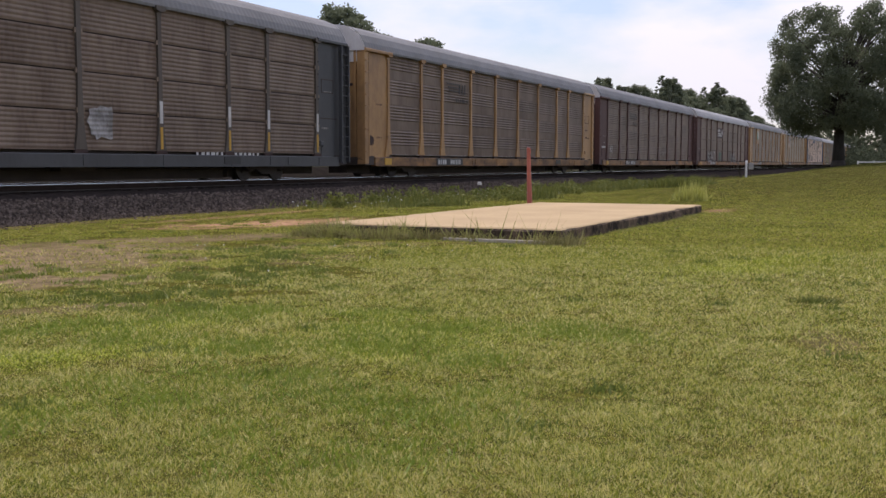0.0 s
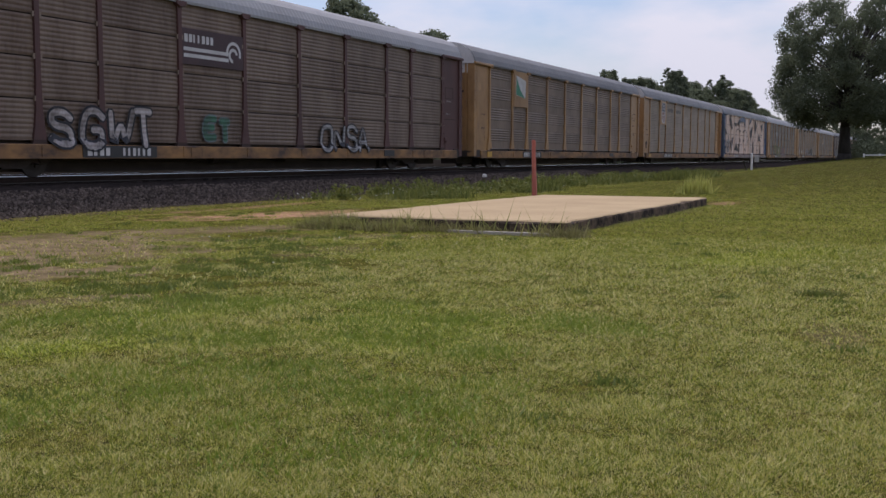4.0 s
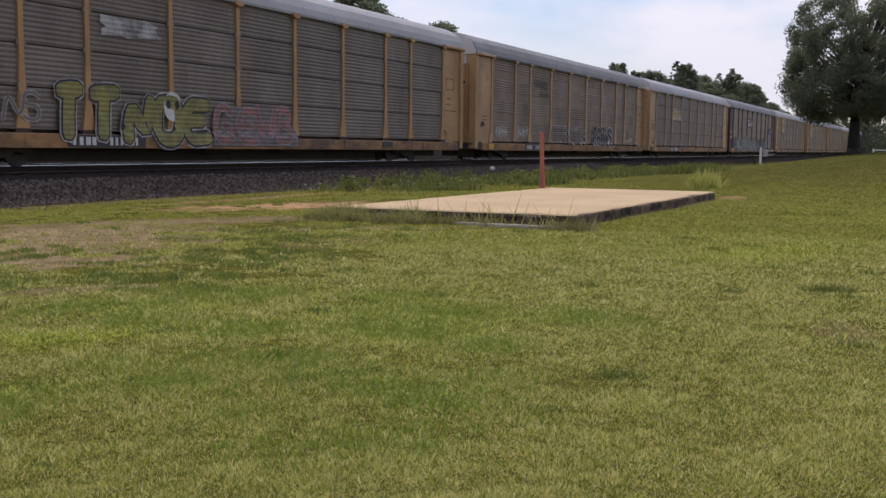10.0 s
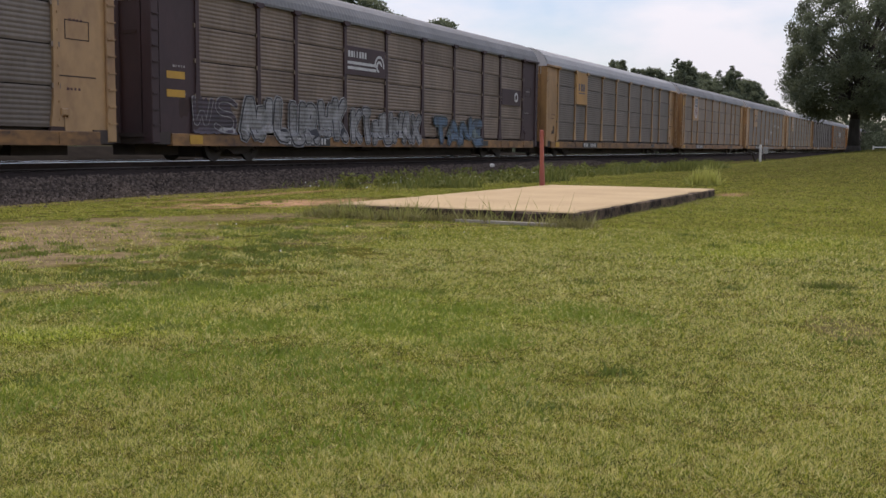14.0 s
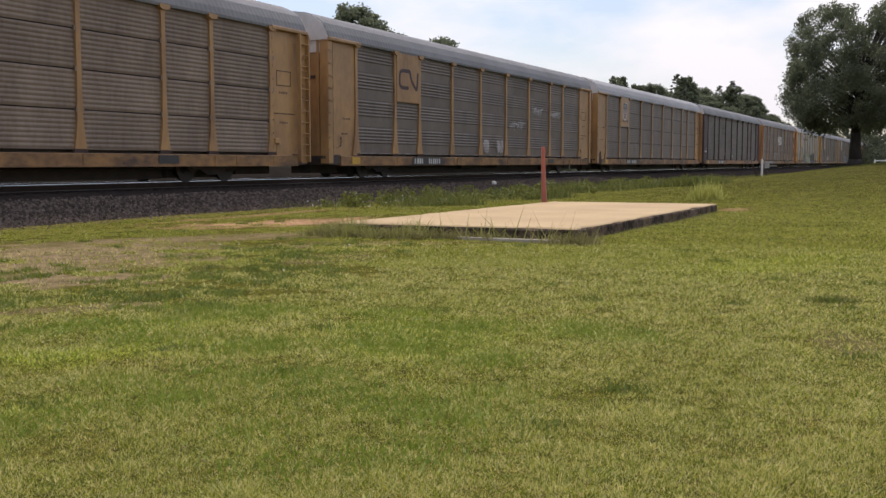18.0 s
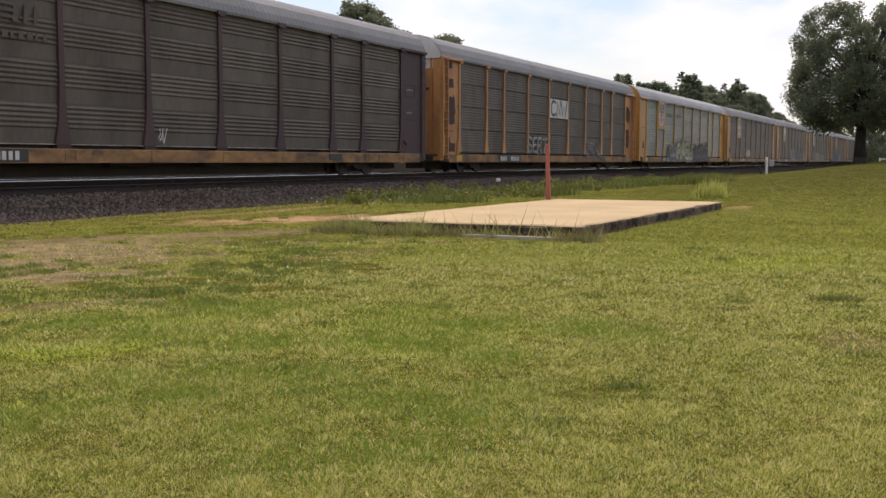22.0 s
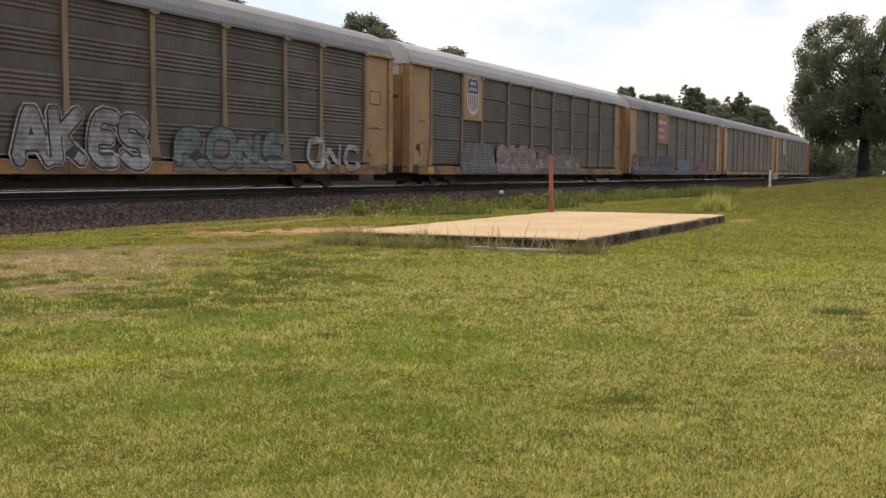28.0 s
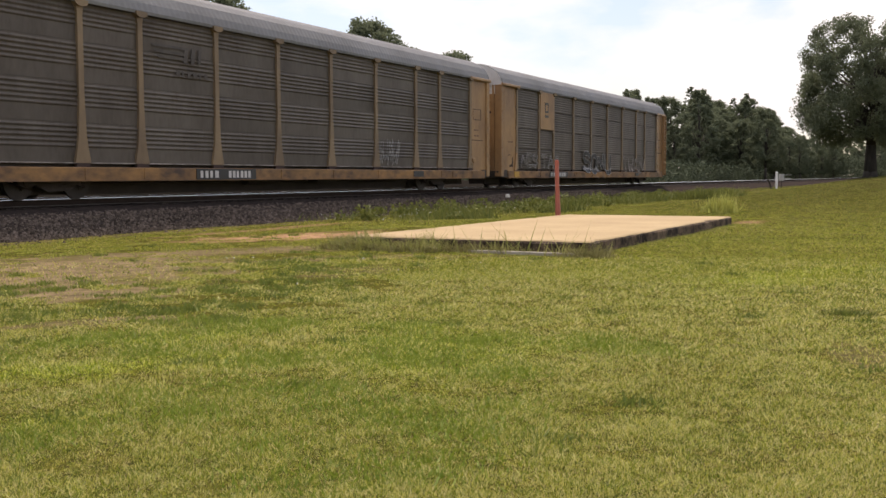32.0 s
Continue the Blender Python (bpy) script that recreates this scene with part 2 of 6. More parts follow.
def grass_material(name, through_light, own=1.15):
    m = bpy.data.materials.new(name)
    m.use_nodes = True
    nt = m.node_tree
    b = nt.nodes["Principled BSDF"]
    b.inputs["Roughness"].default_value, b.inputs["Specular IOR Level"].default_value = 0.55, 0.3
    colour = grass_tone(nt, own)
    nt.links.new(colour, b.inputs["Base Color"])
    tr = nt.nodes.new("ShaderNodeBsdfTranslucent")
    mx = nt.nodes.new("ShaderNodeMixShader")
    mx.inputs[0].default_value = through_light
    nt.links.new(colour, tr.inputs["Color"])
    nt.links.new(b.outputs[0], mx.inputs[1])
    nt.links.new(tr.outputs[0], mx.inputs[2])
    nt.links.new(mx.outputs[0], nt.nodes["Material Output"].inputs["Surface"])
    return m


GALV = material("galvanised_panel", (0.246, 0.189, 0.144), (0.140, 0.104, 0.080), 0.50, 0.20, 0.9, (1, 1, 0.35), 0.7, 9, 0.1, each=0.10, spec=0.2)
GALV_DARK = material("grimy_panel", (0.122, 0.105, 0.089), (0.070, 0.057, 0.047), 0.50, 0.20, 0.9, (1, 1, 0.35), 0.7, 9, 0.1, each=0.10, spec=0.2)
GALV_BLUE = material("blue_grey_panel", (0.190, 0.160, 0.134), (0.110, 0.090, 0.075), 0.50, 0.20, 0.9, (1, 1, 0.35), 0.6, 9, 0.1, each=0.08, spec=0.2)
GALV_PALE = material("pale_green_grey_panel", (0.314, 0.257, 0.196), (0.192, 0.152, 0.114), 0.50, 0.20, 0.9, (1, 1, 0.35), 0.6, 9, 0.1, each=0.08, spec=0.2)
GALV_BRIGHT = material("bright_panel", (0.212, 0.225, 0.200), (0.130, 0.134, 0.118), 0.40, 0.3, 0.9, (1, 1, 0.35), 0.5, 9, 0.08, each=0.06, spec=0.2)
GALV_BROWN = material("brown_stained_panel", (0.206, 0.156, 0.120), (0.108, 0.075, 0.057), 0.50, 0.20, 1.1, (1, 1, 0.3), 0.7, 9, 0.1, each=0.12, spec=0.2)
WHITEWASH = material("spray_painted_panel", (0.69, 0.53, 0.43), (0.47, 0.345, 0.275), 0.6, 0, 0.8, (1, 1, 0.5), 0.5, 8, 0.08, each=0.05, spec=0.5)
YELLOW = material("faded_yellow_paint", (0.4, 0.226, 0.088), (0.18, 0.097, 0.046), 0.45, 0, 0.9, (1, 1, 0.6), 0.6, 5, 0.03, spec=0.45)
YELLOW_DULL = material("dull_yellow_paint", (0.365, 0.212, 0.092), (0.16, 0.088, 0.045), 0.45, 0, 0.9, (1, 1, 0.6), 0.6, 5, 0.03, spec=0.45)
YELLOW_SILL = material("grimy_yellow_sill", (0.30, 0.155, 0.052), (0.06, 0.036, 0.026), 0.6, 0, 1.6, (0.6, 1, 1.2), 0.8, 7, 0.03, spec=0.45)
YELLOW_WORN = material("worn_grimy_yellow_paint", (0.235, 0.165, 0.095), (0.12, 0.082, 0.052), 0.6, 0, 0.9, (1, 1, 0.6), 0.6, 5, 0.03, spec=0.45)
YELLOW_PALE = material("pale_yellow_paint", (0.43, 0.268, 0.125), (0.21, 0.12, 0.064), 0.45, 0, 0.9, (1, 1, 0.6), 0.6, 5, 0.03, spec=0.45)
YELLOW_NEW = material("bright_yellow_paint", (0.44, 0.222, 0.04), (0.28, 0.135, 0.03), 0.45, 0, 0.9, (1, 1, 0.6), 0.6, 5, 0.03, spec=0.45)
ORANGE_PEEL = material("rusted_orange_paint", (0.46, 0.22, 0.075), (0.2, 0.08, 0.04), 0.45, 0, 0.9, (1, 1, 0.6), 0.6, 5, 0.03, spec=0.45)
TUSCAN = material("oxide_brown_paint", (0.098, 0.042, 0.036), (0.055, 0.028, 0.026), 0.6, 0, 0.9, (1, 1, 0.4), 0.6, 12, 0.08, spec=0.45)
PLUM = material("dark_plum_paint", (0.060, 0.032, 0.034), (0.034, 0.021, 0.022), 0.6, 0, 0.9, (1, 1, 0.4), 0.6, 12, 0.08, spec=0.45)
CHARCOAL = material("charcoal_paint", (0.055, 0.056, 0.06), (0.03, 0.03, 0.032), 0.45, 0, 0.9, (1, 1, 0.4), 0.6, 12, 0.06, spec=0.45)
BLUE = material("blue_paint", (0.022, 0.062, 0.16), (0.015, 0.024, 0.05), 0.5, 0, 0.7, (1, 1, 0.4), 0.8, 12, 0.05)
ROOF_GREY = material("weathered_roof_steel", (0.202, 0.202, 0.202), (0.129, 0.126, 0.123), 0.6, 0.1, 0.5, (1, 1, 1), 0.6, 6, 0.05, spec=0.15)
ROOF_WHITE = material("pale_roof_steel", (0.318, 0.318, 0.318), (0.232, 0.228, 0.224), 0.6, 0.1, 0.5, (1, 1, 1), 0.5, 6, 0.05, spec=0.15)
GABLE = material("white_end_paint", (0.533, 0.516, 0.503), (0.361, 0.327, 0.305), 0.6, 0, 1.2, (1, 1, 0.5), 0.5, 10, 0.05)
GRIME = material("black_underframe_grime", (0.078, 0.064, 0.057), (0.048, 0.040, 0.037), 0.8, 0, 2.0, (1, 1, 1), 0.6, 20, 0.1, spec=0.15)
TREAD = material("worn_wheel_steel", (0.06, 0.048, 0.042), (0.035, 0.029, 0.027), 0.7, 0.0, 3, (1, 1, 1), 0.6, 20, 0.05)
WORN = material("worn_dark_lettering", (0.070, 0.062, 0.057), (0.11, 0.097, 0.086), 0.6, 0, 3, (1, 1, 1), 0.9, 20, spec=0.2)
BLACK = material("black_board_paint", (0.02, 0.02, 0.022), (0.035, 0.032, 0.03), 0.5, 0, 2, (1, 1, 1), 0.6, 20)
WHITE = material("white_lettering_paint", (0.55, 0.54, 0.525), (0.36, 0.34, 0.32), 0.6, 0, 4, (1, 1, 1), 0.5, 25)
INK = material("black_spray_paint", (0.028, 0.028, 0.032), (0.05, 0.05, 0.055), 0.5, 0, 2, (1, 1, 1), 0.6, 20, spec=0.15)
RED = material("red_sign_paint", (0.2, 0.035, 0.028), (0.14, 0.03, 0.025), 0.5, 0, 2, (1, 1, 1), 0.6, 20)
NAVY = material("navy_sign_paint", (0.035, 0.038, 0.075), (0.025, 0.025, 0.05), 0.5, 0, 2, (1, 1, 1), 0.5, 20)
SIGN_RED = material("bright_red_board_paint", (0.27, 0.06, 0.04), (0.18, 0.045, 0.032), 0.5, 0, 2, (1, 1, 1), 0.6, 20)
GREEN = material("green_sign_paint", (0.03, 0.22, 0.13), (0.03, 0.14, 0.09), 0.5, 0, 2, (1, 1, 1), 0.5, 20)
SPRAY_GREY = material("silver_spray_paint", (0.38, 0.37, 0.365), (0.14, 0.13, 0.122), 0.6, 0, 2.4, (1, 1, 0.7), 0.95, 14, spec=0.35, ribs=0.122)
SPRAY_STEEL = material("worn_silver_spray_paint", (0.29, 0.285, 0.28), (0.12, 0.115, 0.108), 0.6, 0, 2.4, (1, 1, 0.7), 0.95, 14, spec=0.35, ribs=0.122)
SPRAY_PALE = material("pale_spray_paint", (0.44, 0.4, 0.385), (0.14, 0.122, 0.11), 0.6, 0, 2.4, (1, 1, 0.7), 0.95, 14, spec=0.35, ribs=0.122)
SPRAY_GREEN = material("faded_green_spray_paint", (0.24, 0.22, 0.06), (0.12, 0.11, 0.05), 0.6, 0, 2.4, (1, 1, 0.7), 0.95, 14, spec=0.35, ribs=0.122)
SPRAY_BLUE = material("faded_blue_spray_paint", (0.085, 0.145, 0.215), (0.07, 0.078, 0.09), 0.6, 0, 2.4, (1, 1, 0.7), 0.95, 14, spec=0.35, ribs=0.122)
SPRAY_TEAL = material("faded_teal_spray_paint", (0.135, 0.18, 0.175), (0.075, 0.08, 0.075), 0.6, 0, 2.4, (1, 1, 0.7), 0.95, 14, spec=0.35, ribs=0.122)
SPRAY_PLUM = material("faded_plum_spray_paint", (0.17, 0.12, 0.165), (0.085, 0.072, 0.078), 0.6, 0, 2.4, (1, 1, 0.7), 0.95, 14, spec=0.35, ribs=0.122)
SPRAY_LIME = material("lime_spray_paint", (0.4, 0.4, 0.2), (0.19, 0.2, 0.13), 0.6, 0, 2.4, (1, 1, 0.7), 0.95, 14, spec=0.35, ribs=0.122)
SPRAY_VIVID = material("blue_green_spray_paint", (0.075, 0.165, 0.225), (0.055, 0.07, 0.085), 0.6, 0, 2.4, (1, 1, 0.7), 0.95, 14, spec=0.35, ribs=0.122)
SPRAY_MAROON = material("maroon_spray_paint", (0.19, 0.075, 0.145), (0.085, 0.06, 0.07), 0.6, 0, 2.4, (1, 1, 0.7), 0.95, 14, spec=0.35, ribs=0.122)
SPRAY_PINK = material("faded_pink_spray_paint", (0.32, 0.235, 0.225), (0.125, 0.105, 0.095), 0.6, 0, 2.4, (1, 1, 0.7), 0.95, 14, spec=0.35, ribs=0.122)
SPRAY_TURF = material("green_spray_paint", (0.05, 0.17, 0.10), (0.05, 0.09, 0.065), 0.6, 0, 2.4, (1, 1, 0.7), 0.9, 14, spec=0.35, ribs=0.122)
SPRAY_ROSE = material("rose_spray_paint", (0.30, 0.13, 0.12), (0.13, 0.085, 0.08), 0.6, 0, 2.4, (1, 1, 0.7), 0.95, 14, spec=0.35, ribs=0.122)
SPRAY_DUST = material("dusty_grey_spray_paint", (0.17, 0.15, 0.14), (0.10, 0.088, 0.08), 0.6, 0, 2.4, (1, 1, 0.7), 0.95, 14, spec=0.35, ribs=0.122)
SPRAY_SOOT = material("sooty_plum_spray_paint", (0.075, 0.055, 0.065), (0.045, 0.037, 0.042), 0.6, 0, 2.4, (1, 1, 0.7), 0.9, 14, spec=0.35, ribs=0.122)
SPRAY_DEEP = material("deep_teal_spray_paint", (0.045, 0.085, 0.105), (0.04, 0.05, 0.058), 0.6, 0, 2.4, (1, 1, 0.7), 0.9, 14, spec=0.35, ribs=0.122)
SPRAY_SKY = material("light_blue_spray_paint", (0.13, 0.22, 0.30), (0.08, 0.12, 0.16), 0.6, 0, 2.4, (1, 1, 0.7), 0.9, 14, spec=0.35, ribs=0.122)
RUST = material("bare_rust", (0.055, 0.03, 0.024), (0.03, 0.02, 0.018), 0.85, 0, 3, (1, 1, 1), 0.6, 20, 0.15)
SAFETY = material("yellow_patch_paint", (0.52, 0.29, 0.03), (0.34, 0.19, 0.03), 0.5, 0, 3, (1, 1, 1), 0.5, 20)
RAIL_TOP = material("polished_rail_steel", (0.66, 0.66, 0.65), (0.5, 0.49, 0.48), 0.25, 1.0, 3, (0.1, 1, 1), 0.4, 20)
RAIL_SIDE = material("rusty_rail_steel", (0.052, 0.039, 0.033), (0.03, 0.023, 0.021), 0.85, 0.0, 3, (1, 1, 1), 0.6, 20, 0.05, spec=0.0)
TIE = material("creosoted_tie_wood", (0.045, 0.036, 0.031), (0.028, 0.023, 0.020), 0.9, 0, 3, (0.3, 3, 3), 0.6, 20, 0.3, each=0.2, spec=0.15)
STONE = material("grey_ballast_stone", (0.135, 0.108, 0.090), (0.066, 0.053, 0.045), 0.9, 0, 3, (1, 1, 1), 0.6, 20, 0.2, island=0.5, world_space=True, spec=0.0)
BALLAST = material("packed_ballast", (0.066, 0.052, 0.044), (0.036, 0.029, 0.025), 0.95, 0, 6, (1, 1, 1), 0.9, 30, 0.8, world_space=True, spec=0.0)
CONCRETE = material("sun_bleached_concrete", (0.460, 0.345, 0.198), (0.359, 0.262, 0.147), 0.9, 0, 0.7, (1, 1, 1), 0.7, 12, 0.15, world_space=True, spec=0.15)
# the slab's edge is coloured far darker than its top
CONCRETE_EDGE = material("dark_concrete_edge", (0.17, 0.12, 0.08), (0.022, 0.017, 0.013), 0.95, 0, 4, (1, 1, 1), 1.0, 20, 0.4, world_space=True, spec=0.15)
# paler than the rail, a glint along the foot put into the colour
FOOT_GLINT = material("rail_foot_glint", (0.13, 0.118, 0.108), (0.07, 0.062, 0.056), 0.6, 0.0, 3, (0.2, 1, 1), 0.5, 20, spec=0.0)
# shade under the cars, with some brake dust, put into the stone colour
SHADED_BED = material("shaded_oily_stone", (0.046, 0.037, 0.033), (0.028, 0.023, 0.021), 0.95, 0, 6, (1, 1, 1), 0.9, 30, 0.8, world_space=True, spec=0.0)
# near-black so that the added bank reads as shade under the cars
SHADED_BANK = material("shade_dark_bank", (0.030, 0.026, 0.022), (0.018, 0.016, 0.014), 1.0, 0, 2, (1, 1, 1), 0.7, 20, 0.4, world_space=True, spec=0.0)
BOX_GREY = material("grey_box_paint", (0.34, 0.34, 0.33), (0.22, 0.22, 0.21), 0.6, 0, 3, (1, 1, 1), 0.5, 20)
MARKER = material("faded_orange_plastic", (0.44, 0.115, 0.075), (0.34, 0.085, 0.06), 0.45, 0, 3, (1, 1, 0.3), 0.5, 20)
POST_WHITE = material("white_post_paint", (0.74, 0.74, 0.74), (0.55, 0.55, 0.53), 0.5, 0, 3, (1, 1, 0.4), 0.5, 20)
BARK = material("oak_bark", (0.055, 0.046, 0.038), (0.028, 0.024, 0.02), 0.95, 0, 3, (2, 2, 0.4), 0.8, 14, 0.6)
# tree leaf colours are paler and greyer, with haze mixed into them
OAK_LEAF = two_tone("oak_leaves", (0.105, 0.124, 0.080), (0.175, 0.200, 0.118), 0.6, 0.6, 0.5)
WOOD_LEAF = two_tone("woodland_leaves", (0.125, 0.148, 0.095), (0.19, 0.215, 0.13), 0.9, 0.6, 0.5)
PINE_LEAF = two_tone("pine_needles", (0.12, 0.142, 0.095), (0.185, 0.21, 0.128), 0.9, 0.6, 0.45)
SHRUB_LEAF = two_tone("undergrowth_leaves", (0.042, 0.055, 0.033), (0.098, 0.115, 0.066), 0.9, 0.5, 0.2)
BLADE = grass_material("mown_grass_blades", 0.34, 1.55)
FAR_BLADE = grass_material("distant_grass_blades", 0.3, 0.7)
CURL = two_tone("pale_curled_blades", (0.27, 0.295, 0.055), (0.72, 0.66, 0.26), 0.5, 0.85, 0.35)
ROSETTE = two_tone("green_rosette_leaves", (0.075, 0.105, 0.020), (0.24, 0.285, 0.055), 0.55, 0.6, 0.4)
STRAW = two_tone("dry_grass_blades", (0.34, 0.27, 0.13), (0.47, 0.40, 0.22), 0.7, 0.7, 0.2)
WEED = two_tone("weed_leaves", (0.082, 0.105, 0.024), (0.225, 0.235, 0.058), 0.6, 0.6, 0.3)
DRY_WEED = two_tone("half_dry_weed_leaves", (0.12, 0.118, 0.040), (0.34, 0.30, 0.12), 0.7, 0.7, 0.3)
TALL = two_tone("tall_grass_blades", (0.17, 0.21, 0.045), (0.42, 0.38, 0.14), 0.6, 0.7, 0.35)
TUFT = two_tone("bright_green_tuft", (0.28, 0.31, 0.06), (0.52, 0.50, 0.15), 0.6, 0.7, 0.4)
CLOVER = two_tone("bright_clover_leaves", (0.13, 0.20, 0.022), (0.27, 0.33, 0.045), 0.5, 0.6, 0.35)
FLOWER = two_tone("white_clover_flowers", (0.62, 0.62, 0.55), (0.8, 0.8, 0.74), 0.7, 0.7)


def lawn_material():
    """Mown lawn: green and straw patches over soil, with two bare places."""
    m = bpy.data.materials.new("patchy_lawn")
    m.use_nodes = True
    nt = m.node_tree
    b = nt.nodes["Principled BSDF"]
    geo = nt.nodes.new("ShaderNodeNewGeometry")

    def noise_node(scale, detail, lo, hi):
        n = nt.nodes.new("ShaderNodeTexNoise")
        n.inputs["Scale"].default_value, n.inputs["Detail"].default_value = scale, detail
        nt.links.new(geo.outputs["Position"], n.inputs["Vector"])
        r = nt.nodes.new("ShaderNodeMapRange")
        r.inputs["From Min"].default_value, r.inputs["From Max"].default_value = lo, hi
        nt.links.new(n.outputs["Fac"], r.inputs["Value"])
        return r.outputs[0], n

    def mix(a, c, fac):
        x = nt.nodes.new("ShaderNodeMix")
        x.data_type = "RGBA"
        for socket, value in ((x.inputs[6], a), (x.inputs[7], c)):
            if isinstance(value, tuple):
                socket.default_value = (*value, 1)
            else:
                nt.links.new(value, socket)
        nt.links.new(fac, x.inputs[0])
        return x.outputs[2]

    fine, fine_n = noise_node(26, 4, 0.35, 0.75)
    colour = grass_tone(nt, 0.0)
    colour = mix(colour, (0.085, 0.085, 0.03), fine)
    soil = nt.nodes.new("ShaderNodeVectorMath")       # thatch is duller than the blades, and darkened further for shade between them
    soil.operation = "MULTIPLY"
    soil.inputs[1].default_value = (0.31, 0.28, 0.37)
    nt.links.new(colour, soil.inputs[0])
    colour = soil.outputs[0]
    clods, _ = noise_node(5.5, 5, 0.38, 0.66)
    for spots, tone, damp in ((BARE_SPOTS, (0.27, 0.195, 0.12), (0.11, 0.084, 0.05)), (SANDY_SPOTS, (0.43, 0.26, 0.155), (0.24, 0.145, 0.085))):
        earth = mix(tone, damp, clods)
        for values in spots:
            colour = mix(colour, earth, lawn_spot(nt, geo.outputs["Position"], values))
    sep = nt.nodes.new("ShaderNodeSeparateXYZ")       # behind the track, on the woods' side, the ground turns much darker
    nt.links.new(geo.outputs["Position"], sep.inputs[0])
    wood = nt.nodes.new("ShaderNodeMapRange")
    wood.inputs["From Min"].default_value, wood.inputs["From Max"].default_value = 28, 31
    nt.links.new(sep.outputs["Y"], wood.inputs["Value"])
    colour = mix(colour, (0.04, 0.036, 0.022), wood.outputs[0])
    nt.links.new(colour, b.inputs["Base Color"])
    b.inputs["Roughness"].default_value = 0.95
    b.inputs["Specular IOR Level"].default_value = 0.0
    bp = nt.nodes.new("ShaderNodeBump")
    bp.inputs["Strength"].default_value, bp.inputs["Distance"].default_value = 0.6, 0.03
    nt.links.new(fine_n.outputs["Fac"], bp.inputs["Height"])
    nt.links.new(bp.outputs["Normal"], b.inputs["Normal"])
    return m


LAWN = lawn_material()


# ---- mesh helpers ----
def mesh_of(name, verts, faces, mat=None, smooth=False):
    me = bpy.data.meshes.new(name)
    me.from_pydata([tuple(v) for v in verts], [], [tuple(f) for f in faces])
    if mat:
        me.materials.append(mat)
    if smooth:
        me.shade_smooth()
    return me


def quads_mesh(name, verts, mat, corners=4):
    """A mesh of loose triangles or quads from an array of corner points."""
    verts = np.asarray(verts, dtype=np.float32).reshape(-1, 3)
    n = len(verts) // corners
    me = bpy.data.meshes.new(name)
    me.vertices.add(len(verts))
    me.vertices.foreach_set("co", verts.ravel())
    me.loops.add(len(verts))
    me.loops.foreach_set("vertex_index", np.arange(len(verts), dtype=np.int32))
    me.polygons.add(n)
    me.polygons.foreach_set("loop_start", np.arange(0, n * corners, corners, dtype=np.int32))
    me.update(calc_edges=True)
    me.materials.append(mat)
    return me


BOX_FACES = ((0, 1, 2, 3), (7, 6, 5, 4), (0, 4, 5, 1), (1, 5, 6, 2), (2, 6, 7, 3), (3, 7, 4, 0))


class Shape:
    """Collects boxes, prisms and tubes into one mesh."""

    def __init__(self):
        self.v, self.f = [], []

    def box(self, x0, x1, y0, y1, z0, z1, chamfer=0.0):
        if chamfer:
            c = min(chamfer, 0.45 * abs(x1 - x0), 0.45 * abs(z1 - z0), 0.45 * abs(y1 - y0))
            # front (-y) edges chamfered
            return self.loft([[(x0, y1, z0), (x1, y1, z0), (x1, y1, z1), (x0, y1, z1)],
                              [(x0, y0 + c, z0), (x1, y0 + c, z0), (x1, y0 + c, z1), (x0, y0 + c, z1)],
                              [(x0 + c, y0, z0 + c), (x1 - c, y0, z0 + c), (x1 - c, y0, z1 - c), (x0 + c, y0, z1 - c)]])
        return self.loft([[(x0, y0, z0), (x1, y0, z0), (x1, y1, z0), (x0, y1, z0)], [(x0, y0, z1), (x1, y0, z1), (x1, y1, z1), (x0, y1, z1)]])

    def loft(self, rings, cap=True):
        k, n = len(self.v), len(rings[0])
        for ring in rings:
            self.v.extend(ring)
        for r in range(len(rings) - 1):
            for i in range(n):
                j = (i + 1) % n
                self.f.append((k + r * n + i, k + r * n + j, k + r * n + n + j, k + r * n + n + i))
        if cap:
            self.f.append(tuple(k + i for i in reversed(range(n))))
            self.f.append(tuple(k + (len(rings) - 1) * n + i for i in range(n)))
        return self

    def plate(self, outline, y0, y1):
        """A flat plate: an outline in x and z, between two depths."""
        return self.loft([[(x, y1, z) for x, z in outline], [(x, y0, z) for x, z in outline]])

    def tube(self, a, c, r0, r1=None, n=8):
        a, c = Vector(a), Vector(c)
        r1 = r0 if r1 is None else r1
        d = (c - a).normalized()
        u = d.orthogonal().normalized()
        w = d.cross(u)
        ring = lambda p, r: [tuple(p + u * r * math.cos(6.28318 * i / n) + w * r * math.sin(6.28318 * i / n)) for i in range(n)]
        return self.loft([ring(a, r0), ring(c, r1)])

    def turned(self, centre, profile, n=16):
        """A solid turned about the y axis: rows of (y, radius)."""
        x, y, z = centre
        return self.loft([[(x + r * math.cos(6.28318 * i / n), y + h, z + r * math.sin(6.28318 * i / n)) for i in range(n)] for h, r in profile])

    def mesh(self, name, mat, smooth=False):
        return mesh_of(name, self.v, self.f, mat, smooth)


meshes = {}


def shared(key, mat, make):
    """One mesh for each kind of piece and material."""
    if (key, mat.name) not in meshes:
        meshes[key, mat.name] = make().mesh(key, mat)
    return meshes[key, mat.name]


def part(name, data, parent, label="", at=None):
    ob = new(name, data)
    ob.parent = parent
    if at:
        ob.location = at
    if name.endswith(("_marks", "_tag", "_outline", "_line", "_bars", "_emblem", "_fitting", "scratches")) or name == "marks":
        tagged(ob, kind="stuff")                 # strokes too small to tell apart one by one
    return tagged(ob, label) if label else ob


